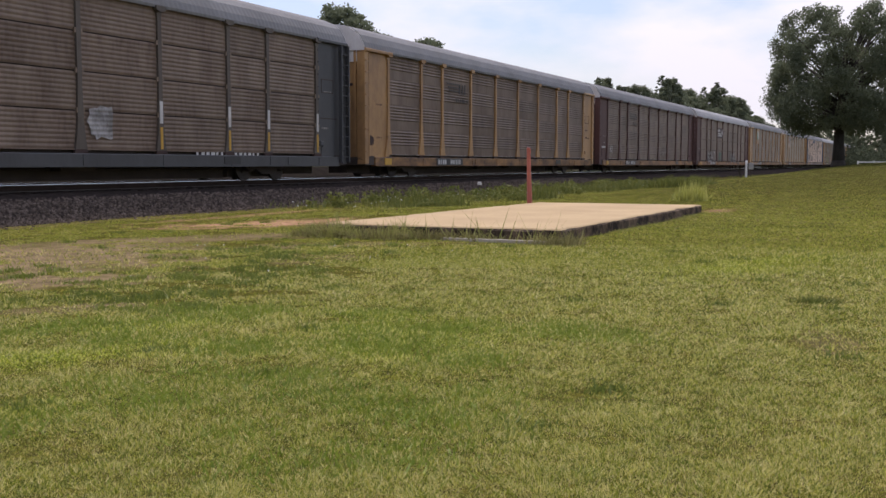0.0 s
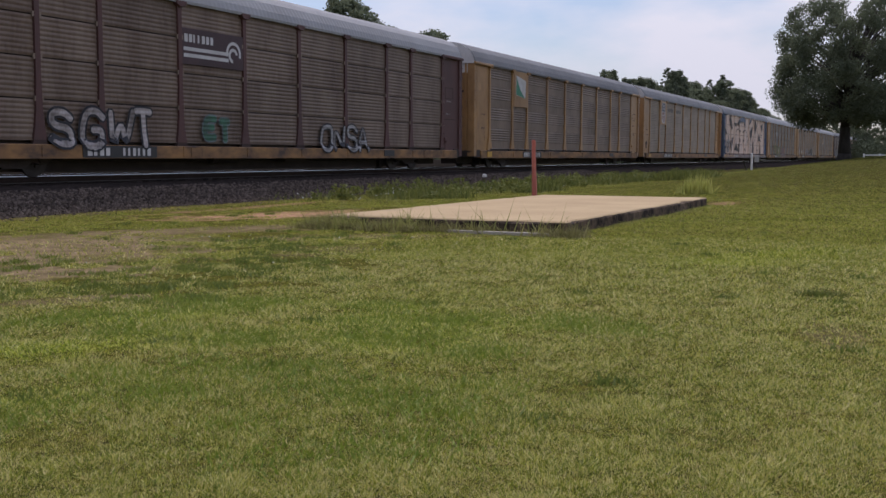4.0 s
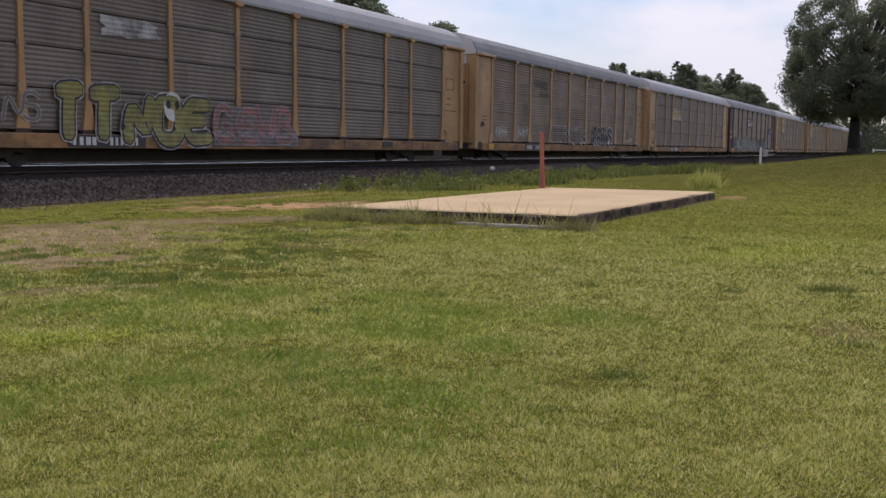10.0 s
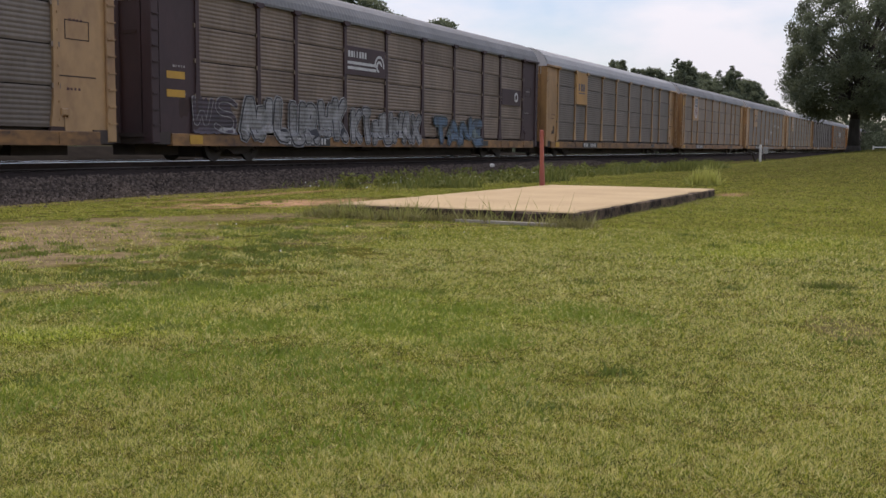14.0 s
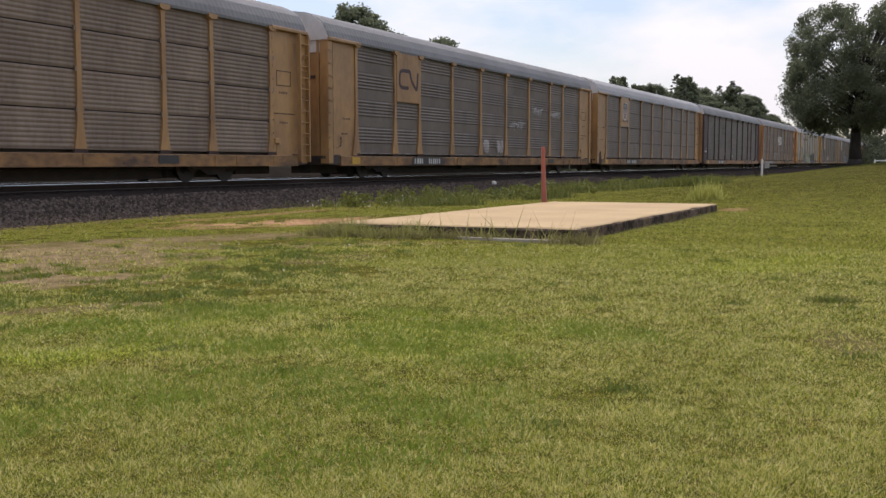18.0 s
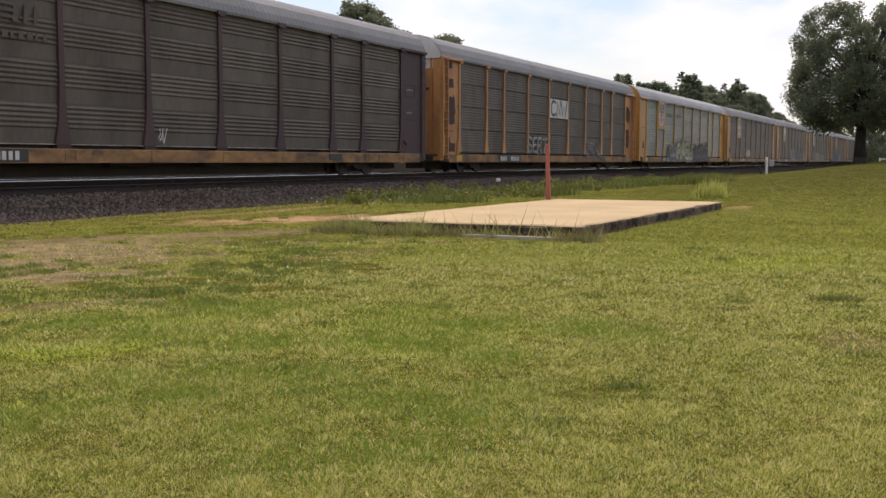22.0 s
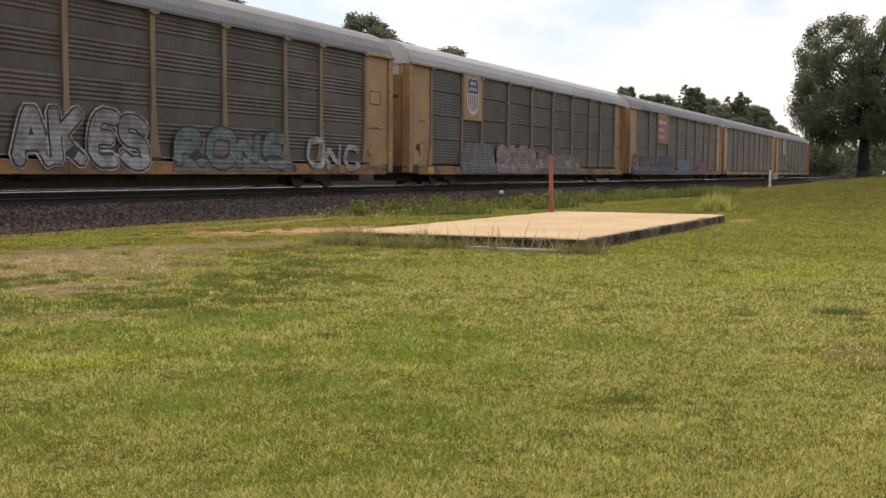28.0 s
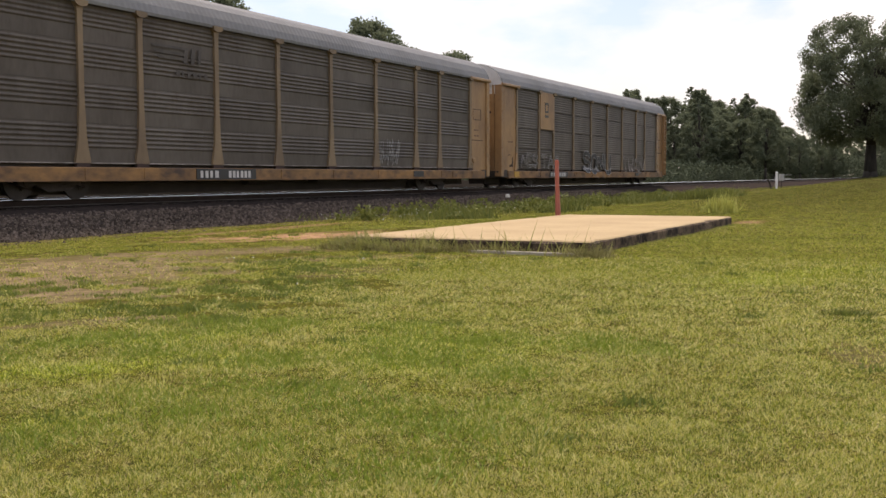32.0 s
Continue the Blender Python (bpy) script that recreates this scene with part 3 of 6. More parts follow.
def smooth_step(v):
    v = np.clip(v, 0.0, 1.0)
    return v * v * (3 - 2 * v)


def lattice(x, y, seed=0):
    """Smooth value noise between -1 and 1, for single points and for arrays."""
    x, y = 0.8 * np.asarray(x, dtype=float) - 0.6 * np.asarray(y, dtype=float), 0.6 * np.asarray(x, dtype=float) + 0.8 * np.asarray(y, dtype=float)
    xi, yi = np.floor(x), np.floor(y)
    u, v = smooth_step(x - xi), smooth_step(y - yi)
    def corner(a, b):
        h = np.sin((xi + a) * 127.1 + (yi + b) * 311.7 + seed * 74.7) * 43758.5453
        return 2 * (h - np.floor(h)) - 1
    return (corner(0, 0) * (1 - u) + corner(1, 0) * u) * (1 - v) + (corner(0, 1) * (1 - u) + corner(1, 1) * u) * v


def ground_z(x, y):
    z = 0.10 * smooth_step((17.0 - np.asarray(y)) / 8.0)
    z = z + 1.32 * smooth_step((np.asarray(x) - 24.0) / 58.0) * smooth_step((15.5 - np.asarray(y)) / 14.0)
    z = z + 0.012 * lattice(np.asarray(x) * 0.5, np.asarray(y) * 0.5, 1) + np.where(np.asarray(x) < 60, 0.007 * lattice(np.asarray(x) * 2.1, np.asarray(y) * 2.1, 3), 0.0)
    return float(z) if np.ndim(z) == 0 else z


# ---- ground ----
def graded(points):
    out = []
    for (a, c, step) in points:
        out += list(np.arange(a, c, step))
    return out + [points[-1][1]]


def build_ground():
    xs = graded([(-3000, -300, 540), (-300, -20, 40), (-20, 0, 2), (0, 45, 0.4), (45, 120, 1.5), (120, 400, 20), (400, 4000, 600)])
    ys = graded([(-3000, -300, 540), (-300, -20, 40), (-20, -3, 1.5), (-3, 19, 0.4), (19, 40, 3), (40, 400, 40), (400, 4000, 600)])
    gx, gy = np.meshgrid(xs, ys, indexing="ij")
    verts = np.column_stack([gx.ravel(), gy.ravel(), ground_z(gx.ravel(), gy.ravel())])
    n = len(ys)
    faces = [(i * n + j, i * n + n + j, i * n + n + j + 1, i * n + j + 1) for i in range(len(xs) - 1) for j in range(n - 1)]
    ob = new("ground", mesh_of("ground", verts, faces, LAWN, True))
    tagged(ob, "patchy mown lawn with green, straw and bare soil", "ground", kind="structure")
    return ob


build_ground()

# ---- railway ----
TRACK_Y, RAIL_Z = 20.6, 0.76
track = tagged(new("railway_track"), "straight single track of rusty steel rails on grey stone ballast", "railway track", kind="structure")


def build_track():
    bed = [(16.9, -0.06), (17.3, 0.05), (18.0, 0.25), (18.75, 0.43), (19.2, 0.545), (22.0, 0.545), (22.5, 0.40), (24.3, -0.06)]
    xs = graded([(-400, 0, 40), (0, 70, 0.5), (70, 200, 5), (200, 1500, 100)])
    verts = []
    for x in xs:
        for y, z in bed:
            y += 1.15 * float(smooth_step((x - 34) / 30)) * max(0.0, (19.2 - y) / 2.3)      # weeds have crept up the shoulder
            verts.append((x, y + 0.10 * noise.noise((x * 0.4, y, 1)), z + (0.03 * noise.noise((x * 1.3, y * 2, 5)) if x < 80 else 0)))
    n = len(bed)
    faces = [(i * n + j, i * n + n + j, i * n + n + j + 1, i * n + j + 1) for i in range(len(xs) - 1) for j in range(n - 1)]
    me = mesh_of("ballast_bed", verts, faces, BALLAST)
    # the bed top and far slope take the colour darkened for the train's shade
    me.materials.append(SHADED_BED)
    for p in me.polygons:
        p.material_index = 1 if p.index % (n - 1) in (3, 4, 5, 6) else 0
    part("ballast_bed", me, track, "bed of grey crushed stone, painted dark under the train for shade and brake dust")
    # bank added to hide the bright far ground below the cars
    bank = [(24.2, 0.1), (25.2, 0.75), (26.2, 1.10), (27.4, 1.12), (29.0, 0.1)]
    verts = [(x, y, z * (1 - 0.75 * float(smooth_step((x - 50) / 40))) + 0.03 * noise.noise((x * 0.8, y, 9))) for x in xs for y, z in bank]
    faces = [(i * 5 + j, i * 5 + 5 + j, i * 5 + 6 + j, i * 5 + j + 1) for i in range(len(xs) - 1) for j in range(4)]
    part("far_bank", mesh_of("far_bank", verts, faces, SHADED_BANK), track, "low bank added behind the track, coloured dark as shade")
    for y in (TRACK_Y - 0.755, TRACK_Y + 0.755):
        s = Shape()
        half = [(0.075, 0.0), (0.075, 0.012), (0.012, 0.03), (0.010, 0.13), (0.036, 0.142), (0.037, 0.1665)]
        ring = [(-a, b) for a, b in half] + [(a, b) for a, b in reversed(half)]
        s.loft([[(x, y + a, RAIL_Z - 0.18 + b) for a, b in ring] for x in (-400, 1500)])
        rail = part("rail", s.mesh("rail", RAIL_SIDE), track, "rusty steel rail")
        s = Shape()
        s.loft([[(x, y + a, RAIL_Z + b) for a, b in ((-0.0380, -0.018), (0.0380, -0.018), (0.0355, -0.0045), (0.012, 0.0), (-0.016, 0.0), (-0.0355, -0.0045))] for x in (-400, 1500)])
        # extra strips over the foot carry a painted bright line
        foot = Shape()
        for e in (-1, 1):
            foot.loft([[(x, y + e * u, RAIL_Z - 0.18 + v) for u, v in ((0.078, 0.002), (0.078, 0.016), (0.05, 0.024), (0.05, 0.002))] for x in (-400, 1500)])
        part("rail_foot", foot.mesh("rail_foot", FOOT_GLINT), rail, "rail foot strip, pale as a painted glint")
        part("rail_head", s.mesh("rail_head", RAIL_TOP), rail, "shiny worn running surface")
    tie = Shape().box(-0.115, 0.115, -1.3, 1.3, -0.17, 0.0).mesh("tie", TIE)
    plate = Shape().box(-0.09, 0.09, -0.16, 0.16, 0.0, 0.018).mesh("tie_plate", RAIL_SIDE)
    for i in range(150):
        ob = part("tie", tie, track, at=(4 + 0.51 * i, TRACK_Y + random.uniform(-0.03, 0.03), 0.565))
        if i < 90:
            part("tie_plate", plate, ob, at=(0, -0.755, 0.0))
    s = Shape()
    for i in range(330):
        x = 80.5 + 0.6 * i
        s.box(x - 0.12, x + 0.12, TRACK_Y - 1.3, TRACK_Y + 1.3, 0.4, 0.565)
    tagged(part("distant_ties", s.mesh("distant_ties", TIE), track), kind="stuff")


build_track()


def scatter_stones():
    """Loose crushed stone on the shoulder of the ballast."""
    base = np.array([(1, 0, 0), (0, 1, 0), (-1, 0, 0), (0, -1, 0), (0, 0, 1), (0, 0, -1)], dtype=float)
    tri = [(0, 1, 4), (1, 2, 4), (2, 3, 4), (3, 0, 4), (1, 0, 5), (2, 1, 5), (3, 2, 5), (0, 3, 5)]
    rng = np.random.default_rng(4)
    bed_y, bed_z = (16.9, 17.3, 18.0, 18.7, 19.2, 22.0), (-0.02, 0.05, 0.25, 0.40, 0.50, 0.50)
    verts, faces = [], []
    for k in range(21000):
        x = 6 + 54 * rng.random() ** 1.4
        y = 16.8 + 2.05 * rng.random() if k % 40 else 15.6 + 1.4 * rng.random()
        y += 1.15 * float(smooth_step((x - 34) / 30)) * max(0.0, (19.2 - y) / 2.3)
        r = 0.022 + 0.03 * rng.random()
        z = float(np.interp(y, bed_y, bed_z)) + 0.3 * r
        spin = Euler(rng.random(3) * 6.28).to_matrix()
        scale = 0.65 + 0.7 * rng.random((6, 1))
        pts = (base * scale * r) @ np.array(spin)
        v = len(verts)
        verts.extend((pts + (x, y, z)).tolist())
        faces.extend((v + a, v + b, v + c) for a, b, c in tri)
    ob = new("ballast_stones", mesh_of("ballast_stones", verts, faces, STONE))
    tagged(ob, "loose grey crushed stones on the ballast shoulder", "ballast", kind="stuff")


scatter_stones()


# ---- concrete slab, marker posts ----
def build_slab():
    slab = tagged(new("concrete_slab"), "low sun-bleached concrete foundation slab lying in the lawn", "slab")
    x0, x1, y0, y1, z0, z1 = 14.55, 24.85, 4.87, 8.95, 0.0, 0.30
    rng = random.Random(3)
    n = 40
    edge = [(x0 + (x1 - x0) * i / n, y0) for i in range(n)] + [(x1, y0 + (y1 - y0) * i / 16) for i in range(16)]
    edge += [(x1 - (x1 - x0) * i / n, y1) for i in range(n)] + [(x0, y1 - (y1 - y0) * i / 16) for i in range(16)]
    cx, cy = (x0 + x1) / 2, (y0 + y1) / 2
    chip = [rng.uniform(0, 0.05) + (rng.uniform(0.05, 0.11) if rng.random() < 0.16 else 0) for _ in edge]
    inward = lambda p, d: (p[0] + d * math.copysign(1, cx - p[0]) * (abs(p[0] - cx) > 5.1), p[1] + d * math.copysign(1, cy - p[1]) * (abs(p[1] - cy) > 2.0))
    body = Shape()
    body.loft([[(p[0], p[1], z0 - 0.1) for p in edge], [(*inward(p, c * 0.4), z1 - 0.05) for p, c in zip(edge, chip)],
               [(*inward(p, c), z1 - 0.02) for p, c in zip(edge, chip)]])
    part("slab_edge", body.mesh("slab_edge", CONCRETE_EDGE), slab, "dark broken edge")
    top = Shape()
    top.loft([[(*inward(p, c), z1 - 0.021) for p, c in zip(edge, chip)], [(*inward(p, c + 0.025), z1) for p, c in zip(edge, chip)]])
    part("slab_top", top.mesh("slab_top", CONCRETE), slab, "smooth pale top")
    return slab


build_slab()


def build_board():
    s = Shape().box(-0.85, 0.85, -0.06, 0.06, 0.0, 0.045, 0.01)
    ob = new("weathered_board", s.mesh("weathered_board", material("grey_board_wood", (0.42, 0.38, 0.31), (0.25, 0.22, 0.17), 0.9, 0, 2, (0.3, 4, 4), 0.6, 20, 0.2)))
    ob.location, ob.rotation_euler = (14.3, 5.85, ground_z(14.3, 5.85)), (0, 0, radians(88))
    tagged(ob, "weathered pale board lying along the slab edge", "board")


build_board()


def build_marker():
    post = tagged(new("marker_post"), "faded orange plastic utility marker post behind the slab", "marker post")
    z = ground_z(25.45, 9.4)
    post.location, post.rotation_euler = (25.45, 9.4, z), (radians(-1.5), radians(-1.5), radians(25))
    h = 1.68 - z
    s = Shape()
    ring = lambda w, d, zz: [(-w, -d, zz), (-w * 0.5, -d * 1.6, zz), (w * 0.5, -d * 1.6, zz), (w, -d, zz), (w, d, zz), (-w, d, zz)]
    s.loft([ring(0.105, 0.05, -0.1), ring(0.10, 0.05, 0.3), ring(0.082, 0.04, h * 0.5), ring(0.074, 0.035, h - 0.03), ring(0.06, 0.025, h)])
    part("shaft", s.mesh("shaft", MARKER), post)
    band = Shape().box(-0.078, 0.078, -0.062, -0.055, h - 0.16, h - 0.05)
    part("band", band.mesh("band", material("pale_pink_band", (0.66, 0.25, 0.18), (0.55, 0.2, 0.14), 0.5)), post, "paler worn band")


build_marker()


def build_white_markers():
    z = ground_z(96, 15)
    post = tagged(new("white_marker_post"), "thin white marker post beside the track", "marker post")
    post.location = (96.3, 15.0, z)
    s = Shape().loft([[(math.cos(a) * 0.10, math.sin(a) * 0.10, zz) for a in np.arange(0, 6.28, 0.785)] for zz in (-0.1, 1.52)])
    part("shaft", s.mesh("shaft", POST_WHITE), post)
    part("cap", Shape().tube((0, 0, 1.52), (0, 0, 1.56), 0.11, 0.04, 8).mesh("cap", POST_WHITE), post)
    box = tagged(new("signal_box"), "small pale equipment box on a post with two side brackets", "equipment box")
    box.location, box.rotation_euler = (103.0, 15.6, ground_z(103, 15.6)), (0, 0, radians(-70))
    part("post", Shape().tube((0, 0, -0.1), (0, 0, 0.8), 0.06, 0.06).mesh("post", GRIME), box)
    part("cabinet", Shape().box(-0.22, 0.22, -0.15, 0.15, 0.75, 1.38, 0.03).mesh("cabinet", BOX_GREY), box, "pale grey cabinet")
    for zz in (1.30, 0.98):
        part("bracket", Shape().box(0.22, 0.9, -0.03, 0.03, zz - 0.035, zz + 0.035).mesh("bracket", BOX_GREY), box)
    stake = tagged(new("leaning_stake"), "short dark leaning stake beside the track", "stake")
    stake.location = (91.5, 14.6, ground_z(91.5, 14.6))
    part("shaft", Shape().tube((0, 0, -0.1), (-0.35, 0.3, 0.95), 0.09, 0.07).mesh("shaft", BARK), stake)
    fence = tagged(new("white_fence"), "low white rail fence beyond the lawn", "fence")
    fence.location, fence.rotation_euler = (160, 9.5, ground_z(160, 9.5)), (0, 0, radians(-70))
    for i in range(9):
        part("fence_post", Shape().box(-0.08, 0.08, -0.08, 0.08, -0.1, 1.15).mesh("fence_post", POST_WHITE), fence, at=(2.2 * i, 0, 0))
    for zz in (0.45, 0.95):
        part("fence_rail", Shape().box(0, 17.6, -0.10, -0.08, zz - 0.07, zz + 0.07).mesh("fence_rail", POST_WHITE), fence)


build_white_markers()


# ---- trees ----
def leaf_cloud(rng, centres, radii, count, size, flat=0.8):
    """Corner points of leaf quads on the shells of many clumps."""
    centres, radii = np.asarray(centres), np.asarray(radii)
    pick = rng.choice(len(centres), count, p=radii ** 2 / (radii ** 2).sum())
    d = rng.normal(size=(count, 3))
    d /= np.linalg.norm(d, axis=1)[:, None]
    r = radii[pick] * np.clip(np.abs(rng.normal(0.72, 0.28, count)), 0.0, 1.1)
    pos = centres[pick] + d * r[:, None] * np.array([1, 1, flat])
    u = rng.normal(size=(count, 3))
    u /= np.linalg.norm(u, axis=1)[:, None]
    v = np.cross(u, rng.normal(size=(count, 3)))
    v /= np.linalg.norm(v, axis=1)[:, None]
    s = (size * rng.uniform(0.55, 1.35, count))[:, None]
    return np.stack([pos - u * s, pos - v * s * 0.6, pos + u * s, pos + v * s * 0.6], axis=1)


def build_tree(label, height, radius, trunk_r, bare, clumps, leaves, leaf_size, mat, seed, lean=(0, 0), pine=False, dome=False, small=1.0):
    rng = np.random.default_rng(seed)
    tree = tagged(new("tree"), label, "tree")
    wood = Shape()
    fork = bare * height
    wood.tube((0, 0, -0.3), (0, 0, 0.4), trunk_r * 1.5, trunk_r * 1.05, 10)
    wood.tube((0, 0, 0.4), (0, 0, fork), trunk_r * 1.05, trunk_r * 0.8, 10)
    wood.tube((0, 0, fork), (lean[0] * 0.5, lean[1] * 0.5, height * 0.85), trunk_r * 0.8, trunk_r * 0.15, 8)
    centres, radii = [], []
    for k in range(clumps):
        f = (k + 0.5) / clumps
        z = fork + (height - fork) * (0.05 + 0.92 * f)
        swell = (1 - f) ** 0.8 * 0.9 + 0.08 if pine else math.sin(math.pi * (0.16 + 0.80 * f)) ** 0.7
        if dome:
            swell = max(0.05, 1 - (abs(f - 0.50) / 0.60) ** 2.8) ** 0.5
        a = k * 2.4 + rng.uniform(-0.4, 0.4)
        d = radius * swell * (rng.uniform(0.80, 0.97) if dome and k % 3 else rng.uniform(0.35, 0.95))
        c = np.array([math.cos(a) * d + lean[0] * f, math.sin(a) * d + lean[1] * f, z])
        centres.append(c)
        radii.append(radius * (rng.uniform(0.14, 0.20) if dome else rng.uniform(0.10, 0.25)) * (0.85 * (1 - 0.6 * f) if pine else small * (1.05 - 0.35 * f)))
        if k % 3 == 0:
            start = Vector((lean[0] * 0.3 * f, lean[1] * 0.3 * f, fork + (z - fork) * 0.45))
            bend = start.lerp(Vector(c), 0.55) + Vector((0, 0, 0.05 * radius))
            wood.tube(start, bend, trunk_r * 0.28, trunk_r * 0.16, 6)
            wood.tube(bend, c, trunk_r * 0.16, trunk_r * 0.05, 6)
    part("trunk", wood.mesh("trunk", BARK, True), tree, "dark bark trunk and limbs")
    cloud = leaf_cloud(rng, centres, radii, leaves, leaf_size, 0.5 if pine else 0.8)
    part("crown", quads_mesh("crown", cloud, mat), tree, "dense uneven leafy crown")
    return tree


oak = build_tree("large dark green oak standing on the lawn rise", 10.6, 4.95, 0.40, 0.20, 250, 120000, 0.072, OAK_LEAF, 11, (0.3, -0.5), dome=True, small=0.90)
oak.location = (74.5, 5.65, ground_z(74.5, 5.65))
kinds = [build_tree("leafy green woodland tree behind the track", 17.0, 4.6, 0.30, 0.2, 95, 20000, 0.17, WOOD_LEAF, 21),
         build_tree("broad leafy woodland tree behind the track", 16.0, 5.6, 0.32, 0.16, 105, 22000, 0.17, WOOD_LEAF, 22),
         build_tree("tall pine with ragged crown behind the track", 19.0, 3.4, 0.28, 0.3, 85, 14000, 0.16, PINE_LEAF, 23, pine=True),
         build_tree("slender dark woodland tree behind the track", 16.5, 3.6, 0.26, 0.16, 85, 17000, 0.16, PINE_LEAF, 24)]
# along the view past the train: bearing from the track in degrees, distance, height, kind
wood_rows = [(30.6, 108, 17.4, 1), (28.6, 112, 15.2, 0), (33.0, 118, 15.5, 3), (26.0, 132, 16.9, 1), (38.5, 92, 17.2, 0), (41.0, 95, 16.0, 1), (36.5, 105, 14.0, 3),
             (16.4, 200, 17.6, 0), (15.3, 205, 16.4, 3), (14.4, 205, 16.3, 1), (13.3, 226, 20.2, 2), (12.6, 225, 18.2, 0), (11.9, 235, 17.6, 1), (11.1, 240, 18.6, 2),
             (10.4, 240, 19.6, 2), (9.8, 232, 15.8, 1), (9.1, 236, 14.0, 0), (8.4, 245, 12.0, 1), (7.7, 255, 10.6, 0), (7.1, 275, 10.4, 1), (6.4, 300, 11.2, 0),
             (5.7, 310, 12.0, 1), (4.9, 320, 12.4, 0), (4.1, 330, 12.2, 1), (3.3, 340, 12.2, 3), (2.4, 345, 12.0, 0), (1.5, 350, 11.6, 1)]
used = set()
rng_t = random.Random(8)
extra = [(a + rng_t.uniform(-0.5, 0.5), r * rng_t.uniform(0.80, 0.95), h * rng_t.uniform(0.62, 0.84), rng_t.choice((0, 1, 3))) for a, r, h, k in wood_rows if a < 15]
extra += [(a + rng_t.uniform(-0.6, 0.6), r * rng_t.uniform(1.03, 1.12), h * rng_t.uniform(0.8, 0.98), rng_t.choice((0, 1, 2))) for a, r, h, k in wood_rows if a < 14]
heights = (17.0, 16.0, 19.0, 16.5)
for bearing, dist, tall, kind in wood_rows + extra:
    place = (dist * math.cos(radians(bearing)), dist * math.sin(radians(bearing)), 0.0)
    m = pose(*place, rz=rng_t.uniform(0, 360))
    size = tall / heights[kind]
    if kind in used:
        ob = copy_thing(kinds[kind], m)
    else:
        used.add(kind)
        ob = kinds[kind]
        ob.matrix_basis = m
    ob.scale = (size * rng_t.uniform(0.95, 1.2), size * rng_t.uniform(0.95, 1.2), size)


def build_undergrowth():
    rng = np.random.default_rng(31)
    centres, radii = [], []
    for k in range(520):
        x = 135 + 240 * rng.random()
        y = 31 + 9 * rng.random() + 0.06 * x * rng.random()
        h = rng.uniform(0.6, 4.2)
        centres.append((x, y, h * 0.6))
        radii.append(rng.uniform(0.9, 2.2))
    for k in range(170):
        r, a = 255 + 60 * rng.random(), math.radians(0.3 + 9 * rng.random())
        centres.append((r * math.cos(a), r * math.sin(a), rng.uniform(0.5, 4.5)))
        radii.append(rng.uniform(1.8, 3.4))
    cloud = leaf_cloud(rng, centres, radii, 90000, 0.2)
    ob = new("undergrowth", quads_mesh("undergrowth", cloud, SHRUB_LEAF))
    tagged(ob, "dense green undergrowth along the far side of the track", "bushes", kind="stuff")


build_undergrowth()


def build_brush():
    """A low dark hedge of brush at the edge of the woods behind the track."""
    rng = np.random.default_rng(33)
    centres = [(rng.uniform(-10, 175), rng.uniform(58, 74), rng.uniform(0.1, 0.75)) for _ in range(420)]
    cloud = leaf_cloud(rng, centres, [rng.uniform(0.5, 0.85) for _ in centres], 26000, 0.2, 0.6)
    ob = new("brush_hedge", quads_mesh("brush_hedge", cloud, SHRUB_LEAF))
    tagged(ob, "low dark brush at the edge of the woods", "bushes", kind="stuff")


build_brush()


# ---- the train ----
PITCH = 30.27                     # from coupler to coupler
HALF = 14.47                     # half the length of a rack body
POSTS = [-12.53, -9.615, -7.57, -4.50, -1.51, 1.51, 4.50, 7.57, 9.615, 12.53]
FLOOR_Z, EAVE_Z = 0.86, 4.76
ROWS = 4
ROW_H = (EAVE_Z - FLOOR_Z) / ROWS


def along(x):
    """Place along the side: marks are given for an evenly drawn side and moved to its true bays."""
    return float(np.interp(x, [-13.72, -11.93, -8.95, -6.91, -3.90, -0.90, 2.07, 5.04, 7.99, 9.92, 12.92, 13.72], [-HALF] + POSTS + [HALF]))


def ribbed_panel(width, kind):
    """A pressed steel side panel with horizontal ribs, facing -y."""
    s = Shape()
    h = ROW_H - (0.042 if kind == "seamed" else 0.006)
    line = [(0.0, 0.0)]
    if kind == "seamed":
        n = 8
        for i in range(n):
            z, p = h * (i + 0.12) / n, h / n
            line += [(0.0, z), (-0.009, z + 0.27 * p), (-0.013, z + 0.47 * p), (-0.009, z + 0.67 * p), (0.0, z + 0.94 * p)]
    else:
        for i in range(5):
            z = h * 0.38 + i * 0.116
            line += [(0.0, z), (-0.019, z + 0.030), (-0.024, z + 0.046), (-0.017, z + 0.064), (0.0, z + 0.094)]
    line += [(0.0, h)]
    half = width / 2
    k = len(line)
    s.v = [(-half, y, z) for y, z in line] + [(half, y, z) for y, z in line]
    s.f = [(i, k + i, k + i + 1, i + 1) for i in range(k - 1)]
    # returned edges that give the sheet its depth
    s.v += [(-half, 0.04, 0), (half, 0.04, 0), (-half, 0.04, h), (half, 0.04, h)]
    e = 2 * k
    s.f += [(0, e, e + 1, k), (k - 1, 2 * k - 1, e + 3, e + 2)]
    return s


